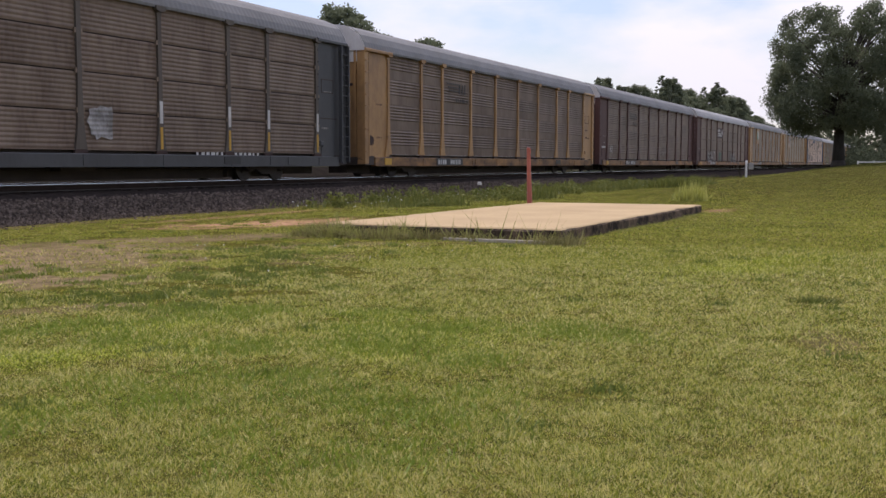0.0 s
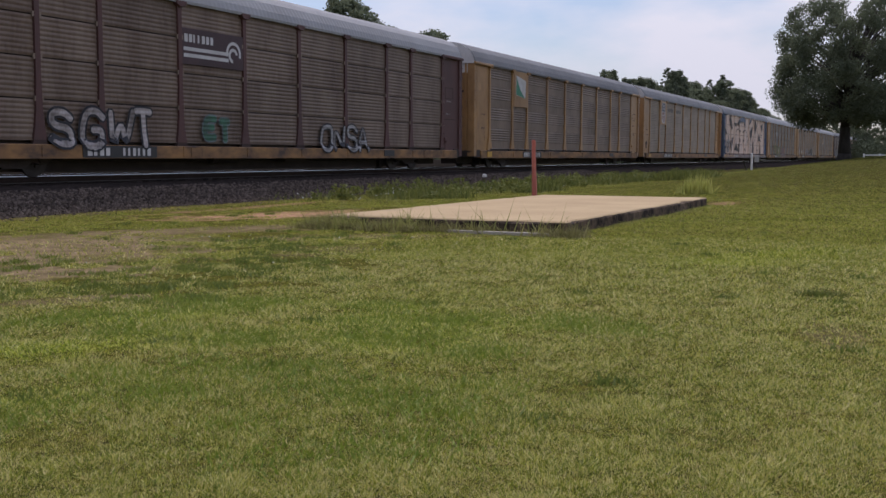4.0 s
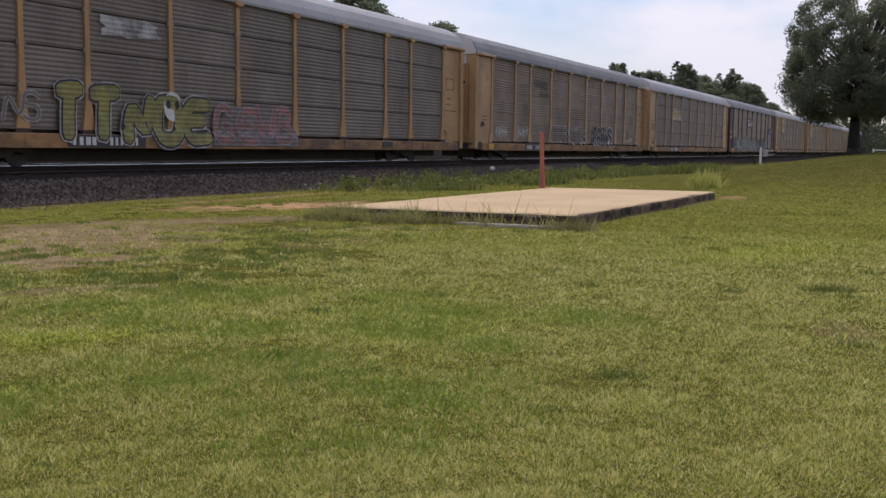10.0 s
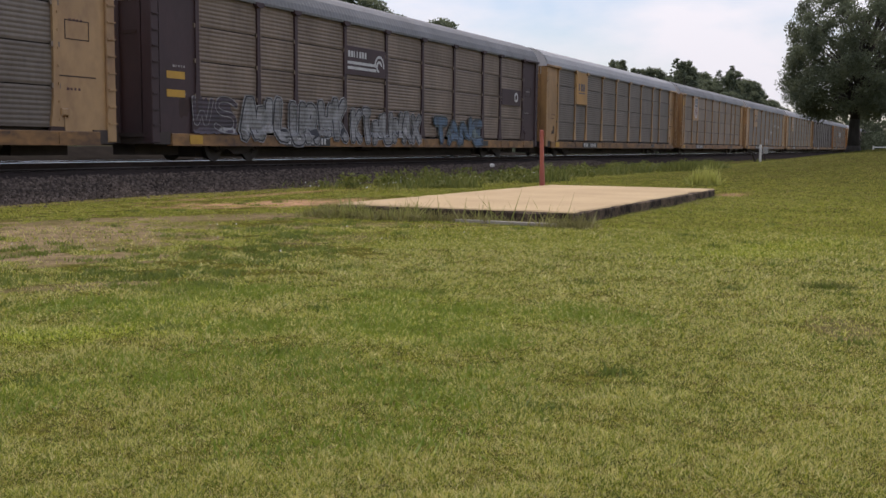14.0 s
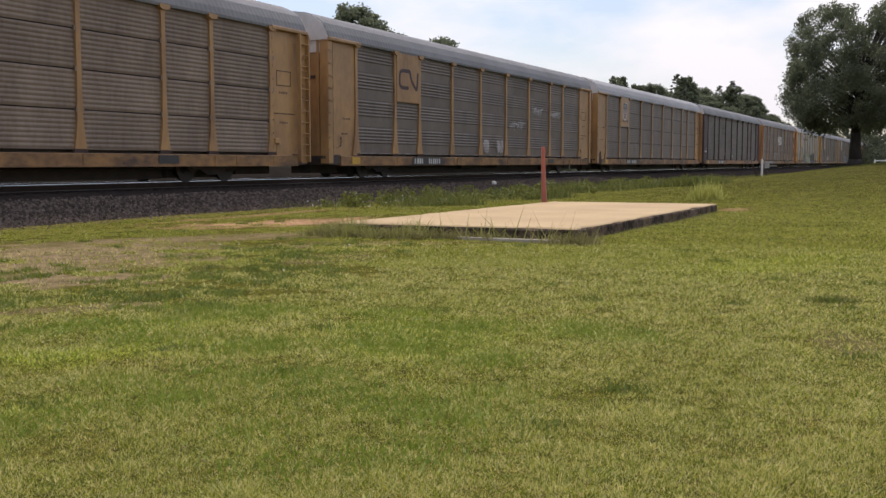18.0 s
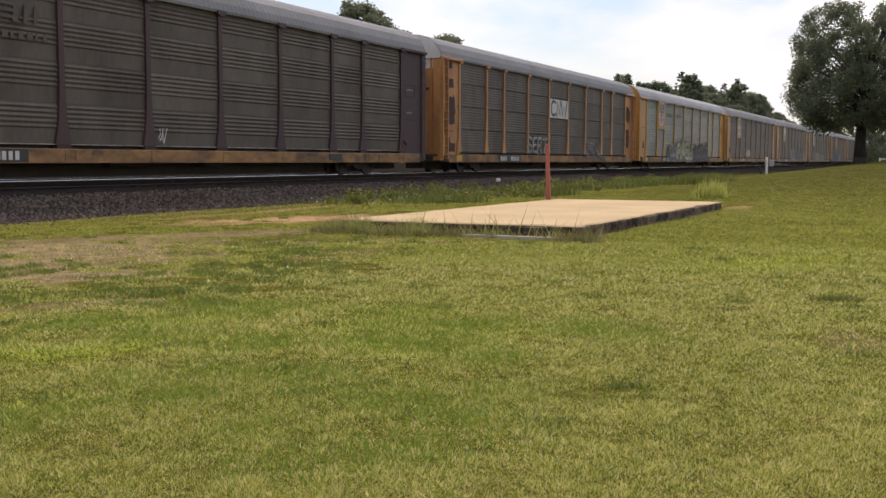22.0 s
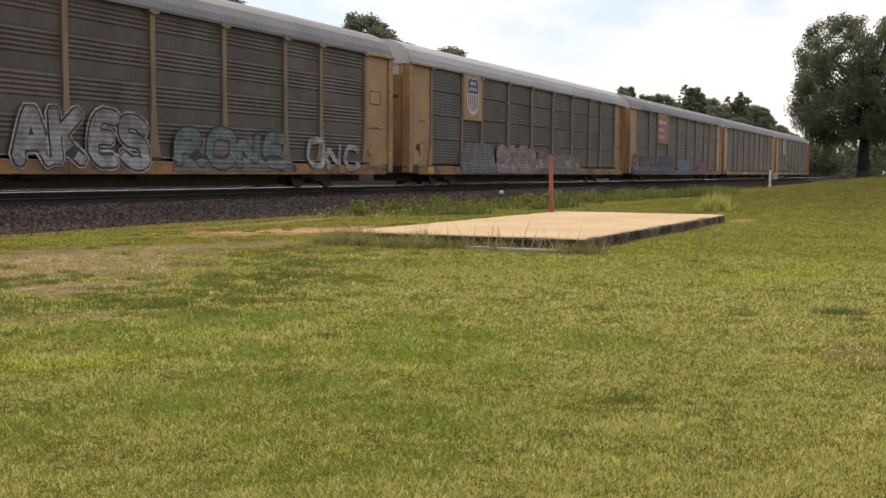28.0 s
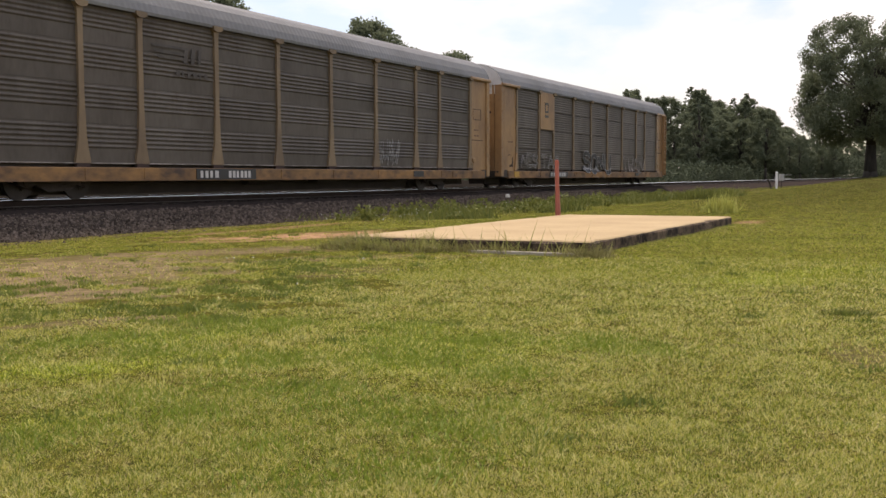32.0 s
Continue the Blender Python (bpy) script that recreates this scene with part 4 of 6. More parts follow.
def rack_post(kind):
    """An upright that widens towards its foot in a long curve."""
    s = Shape()
    top = 0.085 if kind == "flared" else 0.075
    foot = 0.25 if kind == "flared" else 0.20
    curve = [(0.86, foot), (0.95, foot * 0.93), (1.2, foot * 0.70), (1.55, foot * 0.50), (1.95, top * 1.25), (2.4, top), (4.45, top), (4.58, top * 1.3), (4.70, 0.17)]
    s.plate([(-w, z) for z, w in curve] + [(w, z) for z, w in reversed(curve)], -1.502, -1.40)
    s.plate([(-0.09, 4.60), (0.09, 4.60), (0.20, 4.66), (0.20, 4.75), (-0.20, 4.75), (-0.20, 4.66)], -1.586, -1.42)
    return s


def post_foot():
    return Shape().plate([(-0.24, 0.752), (0.24, 0.752), (0.20, 0.862), (-0.20, 0.862)], -1.506, -1.40)


def seam_brackets():
    """Small pale clips where a post holds the seams between the panels."""
    s = Shape()
    for i in (1, 2, 3):
        z = FLOOR_Z + i * ROW_H
        for x in (-0.135, 0.08):
            s.box(x, x + 0.055, -1.499, -1.45, z - 0.075, z + 0.05)
    return s


def panel_rail():
    """The pale lip along the foot of the side panels."""
    return Shape().box(POSTS[0], POSTS[-1], -1.478, -1.42, FLOOR_Z - 0.012, FLOOR_Z + 0.014)


def end_fittings(side):
    """Hatch frame, groove and brake gear box on the plain end sheet."""
    s = Shape()
    x0, x1 = (POSTS[-1] + 0.16, HALF - 0.65) if side > 0 else (-HALF + 0.76, POSTS[0] - 0.32)
    w = x1 - x0
    for z0, z1 in ((2.95, 3.4),):
        for q in ((x0 + 0.15 * w, x1 - 0.15 * w, z0, z0 + 0.025), (x0 + 0.15 * w, x1 - 0.15 * w, z1, z1 + 0.025), (x0 + 0.15 * w, x0 + 0.15 * w + 0.025, z0, z1), (x1 - 0.15 * w - 0.025, x1 - 0.15 * w, z0, z1)):
            s.box(q[0], q[1], -1.462, -1.45, q[2], q[3])
    s.box(x0 - 0.03, x1 + 0.03, -1.461, -1.45, 2.06, 2.09)
    return s


def brake_box():
    s = Shape().box(POSTS[-1] + 0.10, POSTS[-1] + 0.32, -1.56, -1.45, 1.12, 1.30, 0.03)
    s.tube((POSTS[-1] + 0.36, -1.52, 1.2), (POSTS[-1] + 0.36, -1.47, 1.2), 0.11, n=12)
    s.tube((POSTS[-1] + 0.24, -1.49, 0.8), (POSTS[-1] + 0.24, -1.49, 1.15), 0.02, n=6)
    return s


ARCH = [(-1.54, 4.70), (-1.55, 4.78), (-1.47, 5.00), (-1.30, 5.28), (-1.02, 5.48), (-0.62, 5.65), (0.0, 5.73),
        (0.62, 5.65), (1.02, 5.48), (1.30, 5.28), (1.47, 5.00), (1.55, 4.78), (1.54, 4.70)]


def roof_sheet():
    """The arched roof, pressed in cross corrugations."""
    s = Shape()
    n = 276
    k = len(ARCH)
    for i in range(n + 1):
        x = -HALF + 0.03 + (2 * HALF - 0.06) * i / n
        d = 0.006 if i % 2 else 0.0
        for y, z in ARCH:
            s.v.append((x, y * (1 - d * 0.7), z - (d if z > 4.9 else 0)))
    s.f = [(i * k + j, i * k + j + 1, i * k + k + j + 1, i * k + k + j) for i in range(n) for j in range(k - 1)]
    return s


def roof_gable():
    s = Shape()
    inner = [(y * 0.985, z - 0.012) for y, z in ARCH]
    s.loft([[(-0.05, y, z) for y, z in inner], [(0.05, y, z) for y, z in inner]])
    for y in (-0.5, 0.5):
        s.box(-0.07, 0.07, y - 0.04, y + 0.04, 4.72, 5.5)
    return s


def ladder(side):
    s = Shape()
    x0, x1 = (-HALF + 0.03, -HALF + 0.50) if side < 0 else (HALF - 0.52, HALF - 0.03)
    for x in (x0, x1):
        s.box(x - 0.03, x + 0.03, -1.66, -1.52, 0.55, 4.66)
    for i in range(11):
        s.tube((x0, -1.63, 0.75 + 0.36 * i), (x1, -1.63, 0.75 + 0.36 * i), 0.018, n=6)
    return s


def corner_post(side):
    s = Shape()
    x0, x1 = (-HALF, -HALF + 0.30) if side < 0 else (HALF - 0.30, HALF)
    s.box(x0, x1, -1.53, -1.2, 0.50, 4.70, 0.02)
    for i in range(9):                          # tie-down loops up the corner
        z = 0.95 + 0.42 * i
        s.box(x0 + 0.02, x1 - 0.02, -1.575, -1.52, z, z + 0.035)
    return s


def end_panel(side):
    """The plain sheet beside the end door, with its stiffener."""
    s = Shape()
    x0, x1 = (-HALF + 0.30, POSTS[0] - 0.02) if side < 0 else (POSTS[-1] + 0.02, HALF - 0.30)
    s.box(x0, x1, -1.455, -1.38, 0.74, 4.70)
    if side < 0:
        s.box(x0 + 0.02, x0 + 0.08, -1.52, -1.45, 0.78, 4.70)
        s.plate([(x1 - 0.30, 0.78), (x1, 0.78), (x1, 1.6), (x1 - 0.10, 1.6)], -1.52, -1.45)
    for i in range(9):
        s.box(x0 + 0.02, x0 + 0.06, -1.525, -1.47, 1.0 + 0.42 * i, 1.06 + 0.42 * i)
    return s


def end_door():
    s = Shape()
    s.box(-0.04, 0.04, -1.42, 1.42, 0.72, 4.72)
    for y in (-1.1, -0.35, 0.35, 1.1):
        s.box(-0.09, 0.05, y - 0.05, y + 0.05, 0.75, 4.7)
    return s


def door_slot():
    return Shape().box(-0.06, -0.03, -0.98, -0.48, 3.40, 3.50)


def end_skirt():
    """The pale plate that closes the end above the door."""
    return Shape().box(-0.075, -0.045, -1.40, 1.40, 4.28, 4.72)


def lintel(side):
    x0, x1 = (-HALF - 0.02, POSTS[0] + 0.18) if side < 0 else (POSTS[-1] - 0.05, HALF + 0.02)
    return Shape().box(x0, x1, -1.60, -1.30, 4.66, 4.78, 0.02)


def side_sill():
    s = Shape()
    s.box(-HALF + 0.75, HALF - 0.6, -1.56, -1.36, 0.42, 0.76, 0.02)
    s.box(-HALF + 0.75, HALF - 0.6, -1.575, -1.5, 0.42, 0.455)
    for x in POSTS:
        s.box(x - 0.03, x + 0.03, -1.575, -1.5, 0.45, 0.74)
    return s


def underframe():
    s = Shape()
    s.box(-14.75, 14.75, -0.36, 0.36, 0.48, 0.80)
    # centre sill made deeper so that the space below the car reads dark
    s.box(-8.6, 8.6, -0.45, 0.45, 0.07, 0.55)
    for x in (-13.9, 12.1):
        s.box(x, x + 1.8, -0.4, 0.4, 0.16, 0.55)
    s.box(-HALF, HALF, -1.40, 1.40, 0.66, 0.76)
    for x in (-6, -3, 0, 3, 6):
        s.box(x - 0.12, x + 0.12, -1.4, 1.4, 0.46, 0.7)
    for x in (-14.05, 14.05):
        s.box(x - 0.35, x + 0.35, -1.5, 1.5, 0.46, 0.80)
    s.box(1.2, 2.4, -1.1, -0.55, 0.32, 0.62)
    s.tube((-2.4, -0.8, 0.44), (-1.1, -0.8, 0.44), 0.17, n=10)
    s.tube((-9, -0.7, 0.36), (9, -0.7, 0.36), 0.03, n=6)
    return s


def coupler(side):
    s = Shape()
    e = side
    s.box(min(e * 14.65, e * 14.97), max(e * 14.65, e * 14.97), -0.11, 0.11, 0.78, 0.98)
    s.loft([[(e * 14.93, -0.17, 0.72), (e * 14.93, 0.15, 0.72), (e * 14.93, 0.15, 1.03), (e * 14.93, -0.17, 1.03)],
            [(e * 15.12, -0.12, 0.75), (e * 15.12, 0.12, 0.75), (e * 15.12, 0.12, 1.0), (e * 15.12, -0.12, 1.0)]])
    s.tube((e * 14.6, 0.35, 0.72), (e * 15.0, 0.2, 0.45), 0.03, n=6)
    return s


def truck_frame():
    """Cast side frames and bolster; the wheelsets are apart."""
    s = Shape()
    for y in (-1.02, 1.02):
        s.plate([(-1.15, 0.36), (-0.92, 0.26), (-0.62, 0.34), (-0.30, 0.18), (0.30, 0.18), (0.62, 0.34), (0.92, 0.26), (1.15, 0.36),
                 (1.12, 0.55), (0.72, 0.58), (0.42, 0.68), (-0.42, 0.68), (-0.72, 0.58), (-1.12, 0.55)], y - 0.08, y + 0.08)
        for x in (-0.16, 0.0, 0.16):
            s.tube((x, y, 0.22), (x, y, 0.50), 0.065, n=8)
        for x in (-0.89, 0.89):
            s.turned((x, y - 0.11, 0.42), [(0, 0.12), (0.05, 0.14), (0.2, 0.14)], 10)
    s.box(-0.2, 0.2, -1.15, 1.15, 0.42, 0.66)
    s.box(-1.42, 1.42, -0.55, 0.55, 0.09, 0.62)          # solid block added to darken the view between the wheels, for brake rigging
    return s


def wheel_pair():
    s = Shape()
    for y, e in ((-0.755, -1), (0.755, 1)):
        s.turned((0, y, 0), [(-0.07 * e, 0.08), (-0.07 * e, 0.30), (-0.055 * e, 0.42), (0.04 * e, 0.424), (0.045 * e, 0.45), (0.07 * e, 0.45), (0.07 * e, 0.3), (0.03 * e, 0.1)], 18)
        for a in range(3):
            c, d = math.cos(a * 2.094), math.sin(a * 2.094)
            s.box(c * 0.2 - 0.04, c * 0.2 + 0.04, y - 0.09, y + 0.09, d * 0.2 - 0.04, d * 0.2 + 0.04)
    s.tube((0, -1.0, 0), (0, 1.0, 0), 0.08, n=8)
    return s


def far_side():
    return Shape().box(-HALF + 0.02, HALF - 0.02, 1.40, 1.50, 0.42, 4.74)


# dark sheet added behind the panels to give their seams and gaps shade
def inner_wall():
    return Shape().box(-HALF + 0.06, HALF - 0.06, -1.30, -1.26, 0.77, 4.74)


def bars(s, x, z, width, height, count, rng, y, lean=0.0):
    """A row of short upright bars, the size of writing."""
    step = width / count
    for i in range(count):
        w = step * rng.uniform(0.35, 0.75)
        x0 = x + i * step
        s.plate([(x0, z), (x0 + w, z), (x0 + w + lean, z + height), (x0 + lean, z + height)], y - 0.004, y)
    return s


def blob(rng, x, z, w, h, n=9):
    pts = []
    for i in range(n):
        a = 6.28318 * i / n + rng.uniform(-0.15, 0.15)
        c, d = math.cos(a), math.sin(a)
        k = 1 / max(abs(c), abs(d)) ** 0.75 * rng.uniform(0.74, 1.06)
        pts.append((x + c * w * 0.5 * k, z + d * h * 0.5 * k))
    return pts


def grown(pts, by):
    cx, cz = sum(p[0] for p in pts) / len(pts), sum(p[1] for p in pts) / len(pts)
    out = []
    for x, z in pts:
        d = math.hypot(x - cx, z - cz) or 1
        out.append((cx + (x - cx) * (1 + by / d), cz + (z - cz) * (1 + by / d)))
    return out


def line_strip(s, pts, thick, y):
    for (ax, az), (bx, bz) in zip(pts, pts[1:]):
        d = math.hypot(bx - ax, bz - az) or 1
        u, v = -(bz - az) / d * thick, (bx - ax) / d * thick
        ex, ez = (bx - ax) / d * thick * 0.6, (bz - az) / d * thick * 0.6
        s.plate([(ax + u - ex, az + v - ez), (ax - u - ex, az - v - ez), (bx - u + ex, bz - v + ez), (bx + u + ex, bz + v + ez)], y - 0.0012, y)
    return s


def skin(z):
    """How far out the paint lies: over the posts, and over the sill below them."""
    return -1.513 - 0.075 * float(smooth_step((0.88 - z) / 0.10))


def softened(pts, times=2):
    """Rounds the corners of an open line."""
    for _ in range(times):
        out = [pts[0]]
        for (ax, az), (bx, bz) in zip(pts, pts[1:]):
            out += [(ax * 0.75 + bx * 0.25, az * 0.75 + bz * 0.25), (ax * 0.25 + bx * 0.75, az * 0.25 + bz * 0.75)]
        pts = out + [pts[-1]]
    return pts


def ribbon(s, pts, half, lift):
    """A painted stroke of even width along a line, lying on the car's skin."""
    pts = [Vector(p) for p in pts]
    d0, d1 = (pts[1] - pts[0]).normalized(), (pts[-1] - pts[-2]).normalized()
    pts = [pts[0] - d0 * half * 0.7] + pts + [pts[-1] + d1 * half * 0.7]
    k = len(s.v)
    n = len(pts)
    for i, p in enumerate(pts):
        a, b = pts[max(0, i - 1)], pts[min(n - 1, i + 1)]
        d = (b - a).normalized()
        w = half * (0.55 if i in (0, n - 1) else 1.0)
        for e in (-1, 1):
            x, z = p.x - d.y * w * e, p.y + d.x * w * e
            s.v.append((x, skin(z) - lift - 0.0030 * i / n, z))
    s.f += [(k + 2 * i, k + 2 * i + 2, k + 2 * i + 3, k + 2 * i + 1) for i in range(n - 1)]
    return s


# strokes of the painted forms, in a box of one by one
FORMS = {
    "a": [[(0, 0), (0.42, 1), (0.58, 1), (1, 0)], [(0.25, 0.36), (0.8, 0.36)]],
    "b": [[(0, 0), (0, 1), (0.8, 1), (0.85, 0.6), (0.1, 0.53), (0.95, 0.45), (0.9, 0.02), (0, 0)]],
    "c": [[(1, 0.8), (0.6, 1), (0.05, 0.95), (0, 0.05), (0.6, 0), (1, 0.2)]],
    "e": [[(1, 0.97), (0.05, 1), (0, 0), (1, 0.04)], [(0.05, 0.5), (0.8, 0.53)]],
    "g": [[(0.95, 0.8), (0.55, 1), (0.05, 0.9), (0, 0.1), (0.6, 0), (0.98, 0.15), (0.95, 0.46), (0.5, 0.46)]],
    "i": [[(0.5, 0), (0.5, 1)], [(0.15, 1), (0.85, 1)]],
    "k": [[(0, 0), (0.05, 1)], [(1, 1), (0.12, 0.48), (1, 0)]],
    "l": [[(0.1, 1), (0, 0.05), (1, 0.0)]],
    "n": [[(0, 0), (0.08, 1), (0.9, 0.02), (1, 1)]],
    "o": [[(0.5, 1), (0.02, 0.95), (0, 0.02), (0.98, 0), (1, 0.95), (0.5, 1)]],
    "r": [[(0, 0), (0.05, 1), (0.85, 1), (0.9, 0.55), (0.1, 0.5)], [(0.45, 0.5), (1, 0)]],
    "s": [[(0.98, 0.82), (0.6, 1), (0.02, 0.95), (0.06, 0.55), (0.95, 0.5), (0.98, 0.05), (0.4, 0), (0, 0.16)]],
    "t": [[(0, 0.95), (1, 1)], [(0.5, 1), (0.46, 0)]],
    "u": [[(0, 1), (0.02, 0.05), (0.5, 0), (0.98, 0.05), (1, 1)]],
    "w": [[(0, 1), (0.2, 0), (0.5, 0.75), (0.78, 0), (1, 1)]],
    "x": [[(0, 0), (1, 1)], [(0, 1), (1, 0)]],
}


def spray(car, x0, x1, z0, z1, forms, fill, line, seed, fat=0.13, edge=0.045, halo=None, rise=0.0):
    """A painted tag of fat strokes, each form with its outline and, where there is one, a halo behind it."""
    rng = random.Random(seed)
    x0, x1 = along(x0), along(x1)
    n = len(forms)
    w = (x1 - x0) / n
    half = fat * 0.5 * (z1 - z0)
    for i, key in enumerate(forms):
        fw, fh = w * rng.uniform(0.80, 1.0) - 2 * half * 0.6, (z1 - z0) * rng.uniform(0.84, 1.0) - 2 * half
        bx, bz = x0 + i * w + half * 0.6 + rng.uniform(0, 0.06) * w, z0 + half + rng.uniform(0, 0.08) * (z1 - z0) + rise * i
        slant, twist = rng.uniform(-0.06, 0.16), rng.uniform(-0.05, 0.05)
        body, rim, glow = Shape(), Shape(), Shape()
        for q, stroke in enumerate(FORMS[key]):
            pts = [(bx + u * fw + slant * v * fh, bz + (v + twist * (u - 0.5)) * fh + rng.uniform(-0.02, 0.02) * fh) for u, v in stroke]
            pts = softened(pts) if len(pts) > 2 else [pts[0], tuple((a + b) / 2 + 0.02 * fh for a, b in zip(*pts)), pts[1]]
            if halo:
                ribbon(glow, pts, half + edge * 1.9, 0.0008 * q + 0.0003 * (i % 2))
            ribbon(rim, pts, half + edge, 0.0062 + 0.0008 * q + 0.0003 * (i % 2))
            ribbon(body, pts, half, 0.0124 + 0.0008 * q + 0.0003 * (i % 2))
        form = part("graffiti_form", body.mesh("graffiti_form", fill), car, "sprayed graffiti form")
        part("outline", rim.mesh("outline", line), form)
        if halo:
            part("halo_outline", glow.mesh("halo_outline", halo), form)


def painted_ground(car, x0, x1, z0, z1, mat, seed, label):
    """A sprayed background with a ragged outline, following the posts and the sill."""
    rng = random.Random(seed)
    x0, x1 = along(x0), along(x1)
    n = 28
    s = Shape()
    for i in range(n + 1):
        x = x0 + (x1 - x0) * i / n
        fade = min(1.0, 4.0 * min(i, n - i) / n + 0.35)
        top = z0 + (z1 - z0) * fade * rng.uniform(0.86, 1.04)
        for f in (0.0, 0.1, 0.2, 0.3, 0.4, 0.6, 0.8, 1.0):
            z = z0 + rng.uniform(0, 0.04) * (f == 0) + (top - z0) * f
            s.v.append((x, skin(z) + 0.0015, z))
    s.f = [(i * 8 + j, i * 8 + 8 + j, i * 8 + 9 + j, i * 8 + j + 1) for i in range(n) for j in range(7)]
    part("painted_ground", s.mesh("painted_ground", mat), car, label)


def scribble(car, x0, x1, z0, z1, strokes, mat, seed):
    """A thin hand-drawn tag of crossing strokes."""
    rng = random.Random(seed)
    s = Shape()
    x0, x1 = along(x0), along(x1)
    w, h = x1 - x0, z1 - z0
    for i in range(int(strokes * 1.3) + 3):
        u = (i + rng.random()) / (strokes * 1.3 + 3)
        if i % 4 == 3:
            q = [(x0 + w * (u - 0.25), z0 + h * rng.uniform(0.2, 0.8)), (x0 + w * (u + rng.uniform(0.0, 0.25)), z0 + h * rng.uniform(0.2, 0.9))]
        else:
            lean = rng.uniform(-0.1, 0.35) * h
            lo, hi = rng.uniform(0, 0.35), rng.uniform(0.6, 1.0)
            q = [(x0 + w * u, z0 + h * lo), (x0 + w * u + lean * 0.6, z0 + h * (lo + hi) / 2), (x0 + w * u + lean * rng.uniform(0.2, 1.2), z0 + h * hi)]
        line_strip(s, q, 0.013, -1.481 - 0.0013 * (i % 3))
    part("scribbled_tag", s.mesh("scribbled_tag", mat), car, "thin scribbled paint tag")


def patch(car, name, x0, x1, z0, z1, mat, label, y=-1.4795, seed=1, n=18):
    rng = random.Random(seed)
    x0, x1 = along(x0), along(x1)
    pts = blob(rng, (x0 + x1) / 2, (z0 + z1) / 2, (x1 - x0), (z1 - z0), n)
    part(name, Shape().plate(pts, y - 0.001, y).mesh(name, mat), car, label)


def sign_board(car, bay, z0, z1, mat, label="plain painted sign board"):
    x0, x1 = POSTS[bay] + 0.07, POSTS[bay + 1] - 0.07
    return x0, x1, part("sign_board", Shape().box(x0, x1, -1.53, -1.42, z0, z1, 0.01).mesh("sign_board", mat), car, label)


def shield_sign(car, mat, z0=2.95, size=1.0, rise=0.0, bay=1):
    x0, x1, board = sign_board(car, bay, z0, 4.74, mat, "yellow board with a striped shield emblem")
    cx, cz, w, h = (x0 + x1) / 2, 3.82 + rise, 0.60 * size, 0.77 * size
    form = [(-0.9, 0.78), (-0.62, 1.0), (0, 0.9), (0.62, 1.0), (0.9, 0.78), (0.84, 0.3), (1.0, -0.1), (0.92, -0.62), (0.5, -0.88), (0, -1.0),
            (-0.5, -0.88), (-0.92, -0.62), (-1.0, -0.1), (-0.84, 0.3)]
    pts = [(cx + a * w, cz + b * h) for a, b in form]
    part("shield_border", Shape().plate(grown(pts, 0.05), -1.534, -1.531).mesh("shield_border", WHITE), board, "white shield")
    top = [(cx + 0.84 * w, cz + 0.14 * h), (cx + 0.84 * w, cz + 0.3 * h), (cx + 0.9 * w, cz + 0.78 * h), (cx + 0.62 * w, cz + h), (cx, cz + 0.9 * h),
           (cx - 0.62 * w, cz + h), (cx - 0.9 * w, cz + 0.78 * h), (cx - 0.84 * w, cz + 0.3 * h), (cx - 0.84 * w, cz + 0.14 * h)]
    part("shield_top", Shape().plate(top, -1.538, -1.535).mesh("shield_top", NAVY), board, "dark blue upper field")
    stripes = Shape()
    for i in range(6):
        a = -0.78 + 0.312 * i
        low = -0.62 - 0.3 * (1 - abs(a))
        stripes.plate([(cx + (a - 0.075) * w, cz + low * h), (cx + (a + 0.075) * w, cz + low * h), (cx + (a + 0.075) * w, cz + 0.1 * h), (cx + (a - 0.075) * w, cz + 0.1 * h)], -1.538, -1.535)
    part("shield_stripes", stripes.mesh("shield_stripes", RED), board, "red upright stripes")
    letters = Shape()
    rng = random.Random(2)
    bars(letters, cx - 0.55 * w, cz + 0.60 * h, 1.1 * w, 0.18 * h, 5, rng, -1.5385)
    bars(letters, cx - 0.66 * w, cz + 0.28 * h, 1.32 * w, 0.18 * h, 7, rng, -1.5385)
    part("shield_wording", letters.mesh("shield_wording", WHITE), board, "white marks")
    return board


def slogan(car, x, z, words, mat, height):
    """Stencilled words, cut as a thin sheet."""
    font = bpy.data.curves.new("slogan", "FONT")
    font.body, font.size, font.extrude, font.offset = words, height * 1.38, 0.002, 0.005
    cut = bpy.data.objects.new("slogan", font)
    me = bpy.data.meshes.new_from_object(cut)
    bpy.data.objects.remove(cut)
    me.transform(pose(along(x), -1.4825, z, 90, 0, 0))
    me.materials.append(mat)
    part("slogan", me, car, "stencilled words")


def mark_row(car, x, z, count, mat, width):
    part("stencilled_marks", bars(Shape(), x, z, width, 0.22, count, random.Random(count), -1.482).mesh("stencilled_marks", mat), car, "row of stencilled marks")


def shadow_mark(car, mat=WORN):
    """Worn dark stripes and blocks of an old painted emblem in the third bay."""
    rng = random.Random(9)
    s = Shape()
    for i, z in enumerate((3.95, 3.80, 3.66)):
        s.plate([(-7.1 + 0.1 * i, z), (-5.8, z), (-5.8, z + 0.07), (-7.15 + 0.1 * i, z + 0.07)], -1.484, -1.48)
    bars(s, -5.9, 3.6, 0.9, 0.42, 3, rng, -1.481, 0.05)
    bars(s, -6.2, 3.22, 1.4, 0.16, 6, rng, -1.481)
    part("worn_emblem", s.mesh("worn_emblem", mat), car, "worn dark painted emblem")


CAR_ROWS = []


